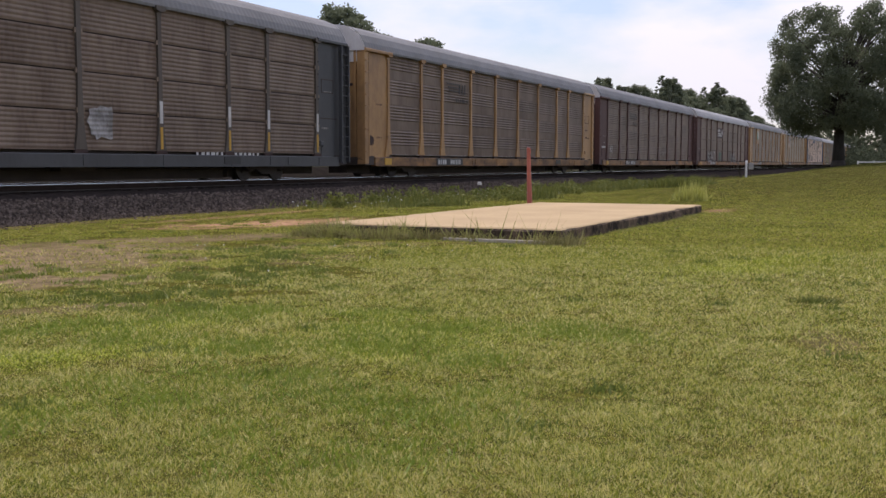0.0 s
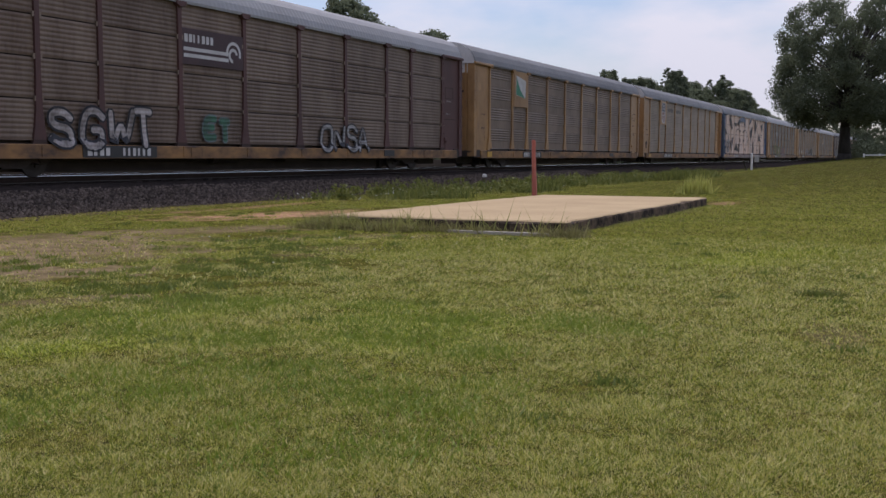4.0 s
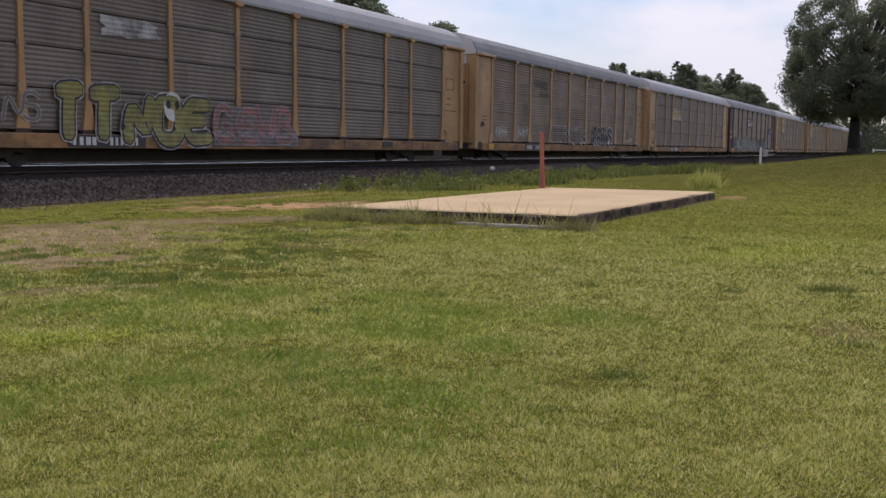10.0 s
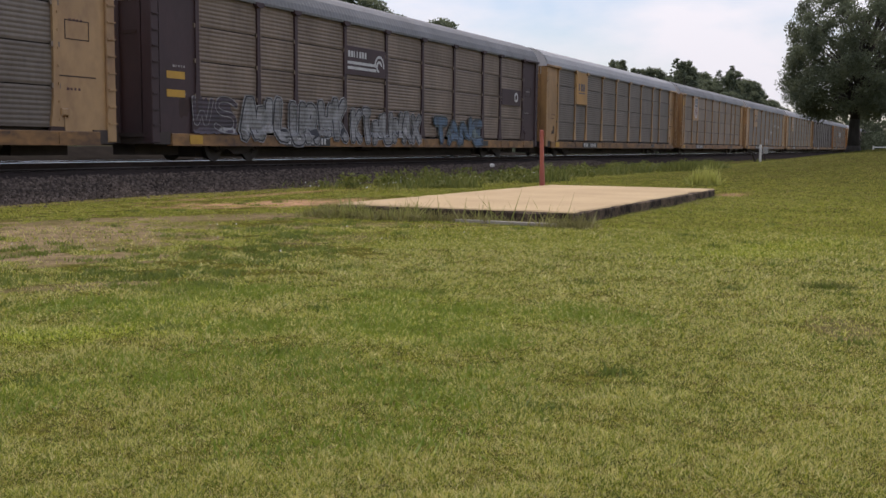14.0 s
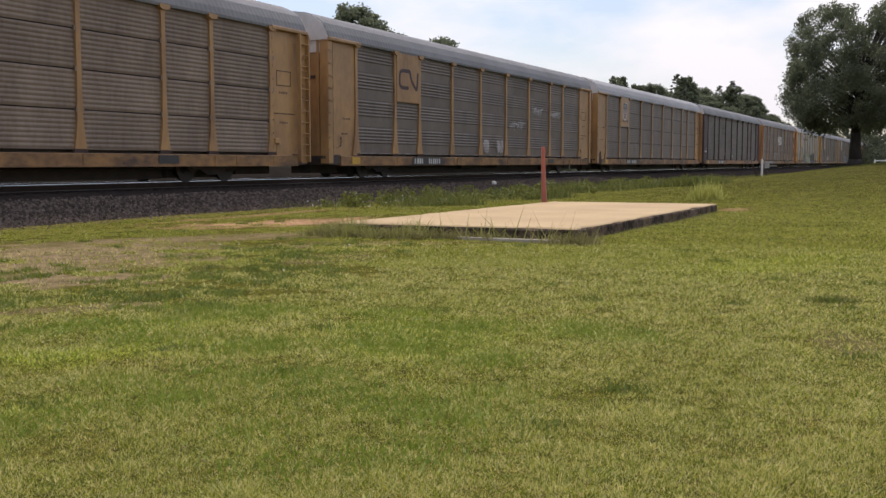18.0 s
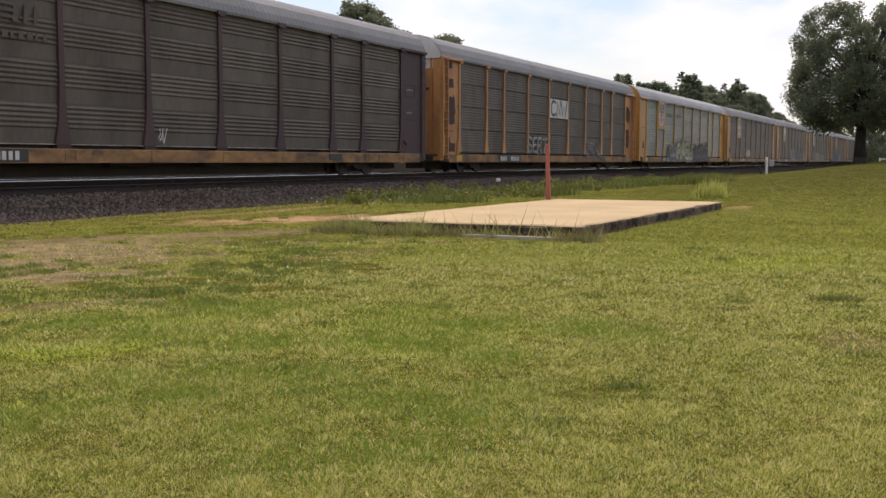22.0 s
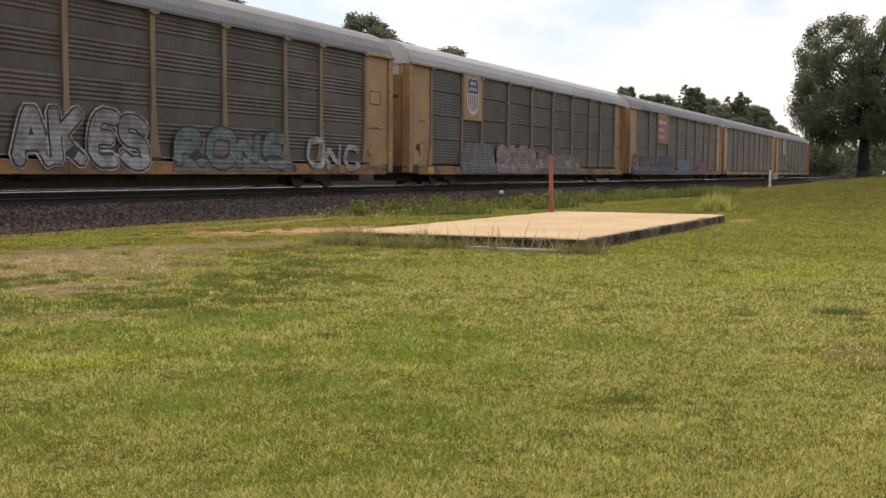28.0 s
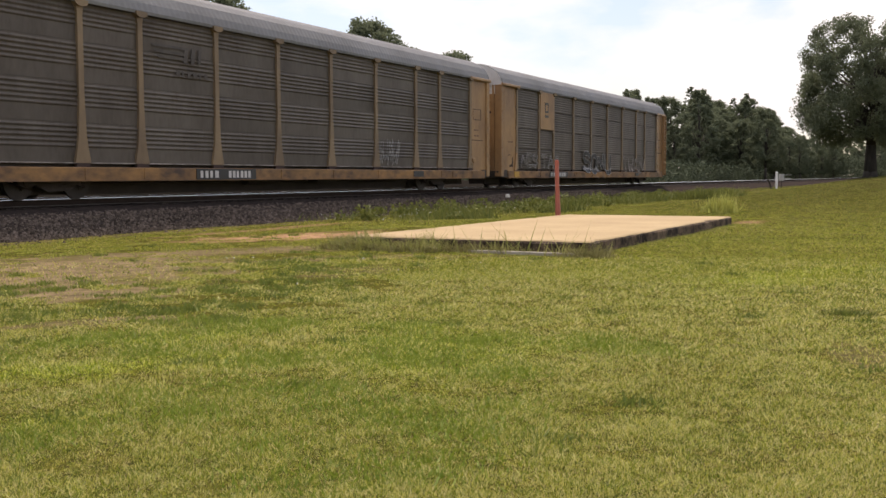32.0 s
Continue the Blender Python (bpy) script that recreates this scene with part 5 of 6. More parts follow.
def build_car(index, label, paint, panel, kind, roof=ROOF_GREY, gable=GABLE, sill=None, door=None, post_mat=None, board_x=-7.0, end_paint=None, shift=0.0):
    """An enclosed car-carrier wagon: ribbed sides between posts, arched roof, end doors, underframe and two trucks."""
    car = tagged(new("autorack_car"), label, "rail car", "cars of the train")
    if (sill or paint) in (YELLOW, YELLOW_PALE, YELLOW_DULL):
        sill = YELLOW_SILL
    sill, door, post_mat, end_paint = sill or paint, door or paint, post_mat or paint, end_paint or paint
    part("underframe", shared("underframe", GRIME, underframe), car, "black grimy underframe")
    part("side_sill", shared("side_sill", sill, side_sill), car, "long painted side sill")
    part("far_side_wall", shared("far_side_wall", panel, far_side), car)
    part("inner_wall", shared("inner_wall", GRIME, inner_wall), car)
    roof_ob = part("roof", shared("roof", roof, roof_sheet), car, "arched corrugated steel roof")
    for x in (-HALF + 0.02, HALF - 0.02):
        part("roof_gable", shared("roof_gable", gable, roof_gable), roof_ob, "pale roof end plate", (x, 0, 0))
    for side in (-1, 1):
        part("corner_post", shared("corner_post_%s" % ("a" if side < 0 else "b"), end_paint, lambda: corner_post(side)), car)
        part("end_panel", shared("end_panel_%s" % ("a" if side < 0 else "b"), end_paint, lambda: end_panel(side)), car)
        part("lintel", shared("lintel_%s" % ("a" if side < 0 else "b"), end_paint, lambda: lintel(side)), car)
        if side > 0 and index % 3 == 2 or index in (0, 12, 16):
            part("ladder", shared("ladder_%s" % ("a" if side < 0 else "b"), end_paint, lambda: ladder(side)), car)
        part("coupler", shared("coupler_%s" % ("a" if side < 0 else "b"), GRIME, lambda: coupler(side)), car)
        ob = part("end_door", shared("end_door", door, end_door), car, "", (side * (HALF - 0.10), 0, 0))
        if side > 0:
            ob.rotation_euler = (0, 0, math.pi)
        else:
            part("door_slot", shared("door_slot", RUST, door_slot), ob, "dark slot")
            part("end_skirt", shared("end_skirt", gable, end_skirt), ob, "pale upper end plate")
    posts = [x + shift for x in POSTS]
    for x in posts:
        part("post", shared("post_" + kind, post_mat, lambda: rack_post("flared" if kind == "slotted" else "plain")), car, "", (x, 0, 0))
        part("post_foot", shared("post_foot", RUST, post_foot), car, "", (x, 0, 0))
        if kind == "seamed":
            tagged(part("seam_strip", shared("seam_strip", GALV if index != 6 else WHITEWASH, seam_brackets), car, "", (x, 0, 0)), kind="stuff")
    part("panel_rail", shared("panel_rail", SPRAY_PALE if kind == "slotted" else panel, panel_rail), car, "thin pale rail", (shift, 0, 0))
    part("end_fitting", shared("end_fitting", RUST, lambda: end_fittings(1)), car, "dark hatch outline")
    part("brake_box", shared("brake_box", end_paint, brake_box), car, "small brake gear box and wheel")
    for b in range(len(posts) - 1):
        width = round(POSTS[b + 1] - POSTS[b] - 0.10, 2)
        for r in range(ROWS):
            part("side_panel", shared("panel_%s_%s" % (kind, width), panel, lambda: ribbed_panel(width, kind)), car, "",
                 ((posts[b] + posts[b + 1]) / 2, -1.43, FLOOR_Z + r * ROW_H))
    for x in (-10.1, 10.1):
        truck = part("truck", shared("truck_frame", GRIME, truck_frame), car, "black cast-steel truck", (x, 0, 0))
        for dx in (-0.89, 0.89):
            wheel = part("wheelset", shared("wheelset", TREAD, wheel_pair), truck, "steel wheelset", (dx, 0, 0.42))
            WHEELS.append((wheel, dx))
    rng = random.Random(100 + index)
    part("number_board", Shape().box(board_x - 1.35, board_x + 1.35, -1.580, -1.55, 0.44, 0.745).mesh("number_board", BLACK), car, "black board")
    s = bars(Shape(), board_x - 1.2, 0.49, 0.85, 0.2, 4, rng, -1.5815)
    bars(s, board_x + 0.05, 0.49, 1.1, 0.2, 6, rng, -1.5815)
    part("number_marks", s.mesh("number_marks", WHITE), car, "pale unreadable marks")
    part("small_plate", Shape().box(7.2, 8.0, -1.580, -1.55, 0.50, 0.72).mesh("small_plate", BLACK), car, "small dark plate")
    for x, w in ((-13.0, 0.55), (-4.2, 0.5), (10.6, 0.45)):
        part("paint_patch", Shape().box(x, x + w, -1.579, -1.55, 0.47, 0.72).mesh("paint_patch", SAFETY if x < -12 else sill), car, "patch of fresh paint")
    tone = TUSCAN if end_paint not in (TUSCAN, PLUM, CHARCOAL, BLUE) else SPRAY_PALE
    s = Shape()
    for x, z, w, n in ((-13.55, 2.25, 0.55, 5), (-13.55, 1.65, 0.45, 4), (12.85, 2.9, 0.5, 4), (12.85, 2.2, 0.5, 4)):
        bars(s, x + rng.uniform(0, 0.2), z + rng.uniform(-0.5, 0.5), w, 0.06, n, rng, -1.457)
    part("stencil_marks", s.mesh("stencil_marks", tone), car, "small stencilled marks")
    for k in range(3):
        x, z = rng.uniform(-13.2, -12.3), rng.uniform(0.9, 1.6) if k else rng.uniform(2, 4)
        patch(car, "grime_stain", x - 0.22, x + 0.22, z - 0.2 - 0.2 * rng.random(), z + 0.2, RUST if k == 1 else end_paint, "dark stain", -1.4565 - 0.0008 * k, index * 7 + k)
    CARS.append((car, index))
    return car


CARS, WHEELS = [], []


def build_train():
    y_slot = "grey ribbed autorack car with yellow posts"
    y_seam = "grey panelled autorack car with yellow posts"
    c = build_car(0, "dirty grey autorack car with charcoal ends and sill", CHARCOAL, GALV_BROWN, "seamed", sill=CHARCOAL, gable=GABLE, post_mat=GALV_DARK, shift=0.0)
    for x in (POSTS[6], POSTS[7], POSTS[8], POSTS[9]):
        part("reflective_strip", Shape().box(x - 0.05, x + 0.05, -1.512, -1.49, 0.9, 1.5).mesh("reflective_strip", SAFETY), c, "yellow strip")
        part("pale_strip", Shape().box(x - 0.06, x + 0.06, -1.512, -1.49, 1.6, 2.2).mesh("pale_strip", WHITE), c, "worn white strip")
    patch(c, "paint_smear", 2.3, 3.2, 1.1, 2.0, SPRAY_GREY, "pale paint smear", seed=5)
    mark_row(c, 6.0, 0.62, 14, WHITE, 3.2)
    c = build_car(1, y_slot, YELLOW, GALV_BROWN, "slotted")
    shadow_mark(c)
    c = build_car(2, "brown-grey ribbed autorack car with oxide brown ends", TUSCAN, GALV_BROWN, "slotted", roof=ROOF_GREY, sill=YELLOW_PALE)
    shadow_mark(c)
    scribble(c, -11.3, -10.7, 1.0, 1.9, 5, WHITE, 3)
    scribble(c, 2.5, 4.6, 1.0, 1.6, 9, SPRAY_PALE, 4)
    part("pale_bar", Shape().box(-13.75, -12.95, -1.464, -1.455, 1.55, 1.65).mesh("pale_bar", WHITE), c, "white painted bar")
    c = build_car(3, "brown-grey panelled autorack car with oxide brown ends and graffiti", TUSCAN, GALV_BROWN, "seamed", roof=ROOF_WHITE, sill=YELLOW_PALE)
    emblem(c, 3, 3.05)
    spray(c, -8.7, -5.0, 0.62, 1.72, "sgwi", SPRAY_PALE, INK, 31, 0.15, 0.06)
    spray(c, -3.0, -1.6, 0.85, 1.7, "ei", SPRAY_TURF, SPRAY_TEAL, 32, 0.2, 0.05)
    spray(c, 3.2, 6.6, 0.6, 1.6, "onsa", SPRAY_GREY, INK, 33)
    c = build_car(4, y_slot + " and a green emblem", YELLOW, GALV, "slotted")
    flag_sign(c)
    c = build_car(5, "grey ribbed autorack car with yellow ends and a striped shield", YELLOW, GALV_PALE, "slotted", roof=ROOF_GREY)
    shield_sign(c, YELLOW)
    slogan(c, -6.35, 3.95, "BUILDING", CHARCOAL, 0.30)
    slogan(c, -3.62, 3.95, "AMERICA", CHARCOAL, 0.30)
    build_painted_car(6)
    c = build_car(7, y_seam + " and low green graffiti", YELLOW, GALV_BLUE, "seamed", roof=ROOF_WHITE)
    patch(c, "faded_emblem", -6.5, -4.2, 3.2, 3.75, SPRAY_GREY, "faded pale emblem", seed=4)
    spray(c, -9.6, -8.4, 1.0, 1.8, "ns", GALV_BLUE, SPRAY_GREY, 70, 0.08, 0.03)
    spray(c, -8.2, -2.3, 0.46, 1.98, "itnoe", SPRAY_GREEN, INK, 71, 0.24, 0.05, SPRAY_PALE)
    part("painted_disc", Shape().plate([(along(-3.9) + 0.36 * math.cos(a), 1.55 + 0.40 * math.sin(a)) for a in np.arange(0, 6.28, 0.39)], -1.527, -1.513).mesh("painted_disc", WHITE), c, "white painted oval")
    for x in (-4.07, -3.73):
        part("disc_mark", Shape().plate([(along(x) + 0.09 * math.cos(a), 1.60 + 0.12 * math.sin(a)) for a in np.arange(0, 6.28, 0.63)], -1.530, -1.526).mesh("disc_mark", INK), c, "dark painted oval")
    painted_ground(c, -2.2, 2.1, 0.48, 1.75, SPRAY_DUST, 73, "faded pinkish painted ground")
    spray(c, -2.2, 2.0, 0.50, 1.78, "gewb", SPRAY_ROSE, SPRAY_PINK, 72, 0.13, 0.05)
    c = build_car(8, y_slot + " and small white tags", YELLOW_PALE, GALV, "slotted")
    shadow_mark(c)
    scribble(c, -11.4, -10.0, 1.0, 1.65, 18, WHITE, 81)
    scribble(c, -8.7, -7.2, 1.0, 1.65, 18, WHITE, 82)
    spray(c, -3.9, -0.9, 0.82, 1.75, "niora", SPRAY_PLUM, SPRAY_PALE, 83, 0.05, 0.04)
    spray(c, -0.7, 2.0, 0.78, 1.65, "stgs", SPRAY_TEAL, SPRAY_GREY, 84, 0.06, 0.045)
    spray(c, 3.4, 7.0, 0.62, 1.90, "cgons", INK, WHITE, 85, 0.20, 0.035)
    scribble(c, 10.4, 11.8, 0.9, 1.3, 9, WHITE, 86)
    c = build_car(9, y_seam + " and a pale yellow emblem", YELLOW_PALE, GALV_BLUE, "seamed", roof=ROOF_WHITE)
    block_emblem(c)
    scribble(c, -13.0, -12.2, 1.9, 2.5, 9, INK, 91)
    c = build_car(10, "weathered panelled autorack car with plum ends and silver graffiti", PLUM, GALV, "seamed", sill=YELLOW_PALE)
    emblem(c, 3, 2.95)
    part("emblem_board", Shape().box(9.8, 12.2, -1.492, -1.47, 2.45, 3.2).mesh("emblem_board", PLUM), c, "dark board")
    part("emblem_ring", ring_plate(11.6, 2.85, 0.24, 0.13, -1.496).mesh("emblem_ring", WHITE), c, "white ring mark")
    painted_ground(c, -12.2, -10.2, 0.75, 1.80, SPRAY_SOOT, 104, "sooty painted ground")
    spray(c, -12.3, -10.2, 0.75, 1.85, "ws", SPRAY_SOOT, SPRAY_GREY, 100, 0.12, 0.025)
    spray(c, -10.0, -3.9, 0.46, 2.05, "anlurwk", SPRAY_STEEL, INK, 101, 0.22, 0.05, SPRAY_GREY)
    spray(c, -3.6, 1.7, 0.46, 1.78, "kinunax", SPRAY_STEEL, INK, 102, 0.2, 0.045, SPRAY_GREY)
    spray(c, 3.0, 7.9, 0.46, 1.70, "tane", SPRAY_BLUE, INK, 103, 0.24, 0.045, SPRAY_TEAL)
    for z in (1.75, 2.25):
        part("yellow_label", Shape().box(-13.8, -13.05, -1.464, -1.455, z, z + 0.2).mesh("yellow_label", SAFETY), c, "yellow label")
    c = build_car(11, y_seam + " and a bright yellow sign", YELLOW, GALV_BLUE, "seamed", roof=ROOF_WHITE)
    x0, x1, b = sign_board(c, 1, 2.9, 4.74, YELLOW_NEW, "bright yellow board with a dark emblem")
    s = bars(Shape(), x0 + 0.35, 3.65, 1.2, 0.42, 3, random.Random(1), -1.531)
    s.plate([(x0 + 0.35, 3.5), (x0 + 1.5, 3.5), (x0 + 1.5, 3.56), (x0 + 0.35, 3.56)], -1.535, -1.531)
    part("emblem_blocks", s.mesh("emblem_blocks", NAVY), b, "dark emblem blocks")
    c = build_car(12, "grey panelled autorack car with peeling yellow ends and a shield", YELLOW, GALV, "seamed", sill=YELLOW_PALE)
    shield_sign(c, YELLOW, 2.75, 1.05, -0.05)
    patch(c, "paint_patch", -13.05, -12.15, 3.7, 4.4, SAFETY, "bright yellow repaint", -1.462, 6)
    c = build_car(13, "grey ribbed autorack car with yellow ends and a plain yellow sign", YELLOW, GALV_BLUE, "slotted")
    x0, x1, b = sign_board(c, 1, 2.85, 4.74, YELLOW, "yellow board with a dark brown emblem")
    mx = x0 + 0.22
    s = ribbon(Shape(), softened([(mx + u * 1.5, 3.40 + v * 0.66) for u, v in ((0.45, 0.02), (0.0, 0.0), (-0.02, 0.5), (0.02, 1.0), (0.48, 1.0), (0.56, 1.0), (0.62, 0.5), (0.88, 0.0), (0.96, 0.0), (1.0, 0.9))], 2), 0.07, 0.0)
    s.v = [(x, -1.534, z) for x, y, z in s.v]
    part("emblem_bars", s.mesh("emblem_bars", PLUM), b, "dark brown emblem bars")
    patch(c, "paint_patch", -0.7, 0.1, 0.95, 1.6, SPRAY_PALE, "pale paint patch", seed=11)
    patch(c, "paint_patch", 0.9, 1.8, 0.95, 1.6, SPRAY_PALE, "pale paint patch", seed=12)
    scribble(c, 2.6, 4.4, 2.1, 2.6, 14, WHITE, 131)
    scribble(c, 5.5, 6.8, 2.9, 3.4, 10, WHITE, 132)
    scribble(c, 8.1, 9.6, 2.9, 3.3, 12, WHITE, 133)
    c = build_car(14, "grey panelled autorack car with yellow ends and a small shield", YELLOW, GALV_BLUE, "seamed", roof=ROOF_WHITE)
    b = shield_sign(c, YELLOW, 2.85, 0.72, 0.0)
    part("marks", bars(Shape(), -9.3, 3.15, 1.5, 0.12, 9, random.Random(3), -1.531).mesh("marks", TUSCAN), b, "row of dark marks")
    c = build_car(15, "dark brown-grey ribbed autorack car with plum ends", PLUM, GALV_DARK, "slotted", sill=YELLOW_PALE)
    shadow_mark(c)
    scribble(c, -0.6, -0.3, 0.9, 1.4, 3, WHITE, 151)
    part("pale_bar", Shape().box(-13.75, -12.95, -1.464, -1.455, 1.45, 1.57).mesh("pale_bar", WHITE), c, "white painted bar")
    c = build_car(16, "dark grey panelled autorack car with rusting orange ends", ORANGE_PEEL, GALV_DARK, "seamed", sill=YELLOW)
    part("emblem_plate", Shape().box(-1.42, 1.42, -1.5, -1.468, 2.75, 3.72).mesh("emblem_plate", WHITE), c, "white plate with black marks")
    s = Shape()
    for q, pts in enumerate((((-0.55, 3.55), (-0.9, 3.64), (-1.2, 3.5), (-1.22, 3.0), (-0.95, 2.86), (-0.55, 2.95)), ((-0.36, 2.85), (-0.33, 3.6), (0.12, 2.9), (0.14, 3.65)),
                             ((0.32, 3.62), (0.52, 2.85), (0.75, 3.4), (0.95, 2.85), (1.2, 3.62)))):
        n0 = len(s.v)
        ribbon(s, softened(pts, 2 if q == 0 else 0), 0.075, 0.0)
        s.v[n0:] = [(x, -1.502 - 0.0005 * q, z) for x, y, z in s.v[n0:]]
    part("emblem_marks", s.mesh("emblem_marks", BLACK), c, "black upright marks")
    for x0, x1, z0, z1, sd in ((-13.05, -12.25, 1.9, 3.3, 1), (-13.0, -12.4, 3.5, 3.95, 2), (-13.3, -13.15, 1.6, 2.6, 3), (-13.1, -12.5, 4.3, 4.65, 4), (-13.1, -12.3, 0.85, 1.25, 5)):
        patch(c, "rust_patch", x0, x1, z0, z1, RUST, "dark bare rust patch", -1.4615, sd)
    for x0, x1, z0, z1, sd in ((12.98, 13.35, 1.2, 2.6, 7), (12.98, 13.38, 3.0, 4.0, 8)):
        patch(c, "rust_patch", x0, x1, z0, z1, RUST, "dark bare rust patch", -1.4615, sd)
    spray(c, -4.1, -1.3, 0.78, 1.72, "sert", SPRAY_GREY, SPRAY_TEAL, 161, 0.12, 0.03)
    spray(c, 5.0, 7.6, 0.55, 1.50, "weln", INK, SPRAY_PALE, 162, 0.08, 0.045)
    c = build_car(17, "silver-green ribbed autorack car with bright yellow ends and a shield", YELLOW_NEW, GALV_BRIGHT, "slotted", roof=ROOF_WHITE, gable=YELLOW_NEW, sill=YELLOW)
    shield_sign(c, YELLOW_NEW, 2.75, 1.0)
    slogan(c, -6.35, 3.75, "BUILDING", CHARCOAL, 0.30)
    slogan(c, -3.62, 3.75, "AMERICA", CHARCOAL, 0.30)
    spray(c, -5.8, -3.5, 0.47, 1.6, "cs", SPRAY_TEAL, INK, 170, 0.22, 0.06, SPRAY_PALE)
    spray(c, -3.4, 2.0, 0.46, 2.02, "raeu", SPRAY_LIME, INK, 171, 0.24, 0.075, SPRAY_PALE)
    painted_ground(c, 1.9, 8.0, 0.44, 1.75, INK, 173, "black painted ground")
    spray(c, 2.5, 7.6, 0.46, 2.02, "aneks", INK, SPRAY_PALE, 172, 0.20, 0.03, INK)
    c = build_car(18, "grimy ribbed autorack car with pale yellow posts and a shield", YELLOW_DULL, GALV_DARK, "slotted", post_mat=YELLOW_WORN)
    shield_sign(c, YELLOW_DULL, 2.75)
    patch(c, "paint_patch", -3.7, -1.2, 0.85, 1.7, SPRAY_PALE, "pale paint patch", seed=21)
    c = build_car(19, "grimy ribbed autorack car with yellow posts, a green emblem and graffiti", YELLOW_DULL, GALV_DARK, "slotted", post_mat=YELLOW_WORN)
    flag_sign(c)
    spray(c, -2.6, 1.9, 0.50, 2.0, "akes", SPRAY_STEEL, INK, 191, 0.22, 0.05, SPRAY_PALE)
    painted_ground(c, 2.7, 8.2, 0.50, 1.5, SPRAY_DUST, 194, "dark painted ground")
    spray(c, 2.8, 8.0, 0.52, 1.75, "rone", SPRAY_TEAL, INK, 192, 0.26, 0.05)
    spray(c, 9.0, 12.4, 0.52, 1.55, "onc", SPRAY_GREY, SPRAY_PALE, 193, 0.14, 0.03)
    c = build_car(20, "dark panelled autorack car with yellow ends and a shield", YELLOW_DULL, GALV_DARK, "seamed", roof=ROOF_WHITE, sill=YELLOW_DULL, post_mat=YELLOW_WORN)
    shield_sign(c, YELLOW_DULL, 2.75)
    painted_ground(c, -9.2, -5.5, 0.46, 1.85, SPRAY_TEAL, 204, "faded blue-grey painted ground")
    painted_ground(c, -5.4, -0.2, 0.46, 1.80, SPRAY_PINK, 205, "faded pink painted ground")
    painted_ground(c, -0.2, 6.4, 0.46, 1.50, SPRAY_DUST, 206, "faded grey painted ground")
    spray(c, -9.1, -5.5, 0.48, 1.88, "nra", SPRAY_DUST, SPRAY_TEAL, 201, 0.26, 0.06)
    spray(c, -5.4, -0.2, 0.48, 1.85, "sgea", SPRAY_PINK, SPRAY_ROSE, 202, 0.26, 0.06)
    spray(c, -0.2, 6.2, 0.48, 1.55, "ruxen", SPRAY_DUST, SPRAY_PINK, 203, 0.30, 0.05)
    c = build_car(21, "dark green-grey autorack car with a red sign and coloured graffiti", YELLOW_DULL, GALV_DARK, "slotted", sill=YELLOW_DULL, post_mat=YELLOW_WORN)
    x0, x1, b = sign_board(c, 2, 2.62, 4.70, SIGN_RED, "red board with three rows of white marks")
    for z, n, w in ((4.0, 8, 2.1), (3.48, 7, 1.6), (2.96, 7, 1.7)):
        part("marks", bars(Shape(), x0 + 0.25, z, w, 0.24, n, random.Random(n), -1.531).mesh("marks", WHITE), b, "row of white marks")
    painted_ground(c, -13.3, -7.0, 0.44, 1.74, SPRAY_SOOT, 215, "sooty painted ground")
    painted_ground(c, -7.1, -2.0, 0.46, 1.78, SPRAY_DEEP, 216, "dark blue-green painted ground")
    painted_ground(c, -1.0, 3.0, 0.86, 1.62, SPRAY_SKY, 217, "light blue painted ground")
    painted_ground(c, -1.0, 2.9, 0.45, 0.90, SPRAY_BLUE, 218, "blue painted ground")
    painted_ground(c, 5.0, 9.2, 0.46, 1.58, SPRAY_MAROON, 219, "maroon painted ground")
    spray(c, -13.2, -7.1, 0.44, 1.72, "ruske", SPRAY_SOOT, SPRAY_PALE, 211, 0.15, 0.035, SPRAY_VIVID)
    spray(c, -7.0, -2.2, 0.50, 1.72, "nikun", SPRAY_DEEP, SPRAY_VIVID, 212, 0.12, 0.035)
    spray(c, -0.8, 2.8, 0.80, 1.58, "eti", SPRAY_SKY, SPRAY_BLUE, 213, 0.22, 0.035)
    spray(c, 5.1, 9.0, 0.48, 1.60, "aiuo", SPRAY_MAROON, INK, 214, 0.20, 0.035)
    c = build_car(22, y_slot, YELLOW_DULL, GALV_DARK, "slotted", board_x=-4.2, post_mat=YELLOW_WORN)
    shadow_mark(c)
    scribble(c, 5.3, 6.6, 0.9, 1.9, 22, SPRAY_GREY, 221)
    c = build_car(23, "grey panelled autorack car at the end of the train", YELLOW_DULL, GALV_DARK, "seamed", roof=ROOF_GREY, post_mat=YELLOW_WORN)
    x0, x1, b = sign_board(c, 1, 2.85, 4.74, YELLOW_DULL, "yellow board with a small dark emblem")
    s = Shape()
    for a in ((0, 0.5, 0.0, 0.1), (0, 0.1, 0, 0.5), (0, 0.5, 0.4, 0.5), (0.4, 0.5, 0, 0.5), (0, 0.5, -0.25, -0.12)):
        s.plate([(x0 + 0.6 + a[0], 3.7 + a[2]), (x0 + 0.6 + a[1], 3.7 + a[2]), (x0 + 0.6 + a[1], 3.7 + a[3]), (x0 + 0.6 + a[0], 3.7 + a[3])], -1.535, -1.531)
    part("emblem_bars", s.mesh("emblem_bars", CHARCOAL), b, "dark emblem bars")
    spray(c, -11.5, -9.2, 0.9, 1.6, "nes", GALV_DARK, SPRAY_GREY, 231, 0.1, 0.04)
    spray(c, -8.7, -6.0, 0.9, 1.6, "tar", GALV_DARK, SPRAY_GREY, 232, 0.1, 0.04)
    spray(c, -2.4, 2.6, 0.6, 1.9, "sonu", INK, SPRAY_GREY, 233, 0.16, 0.04)
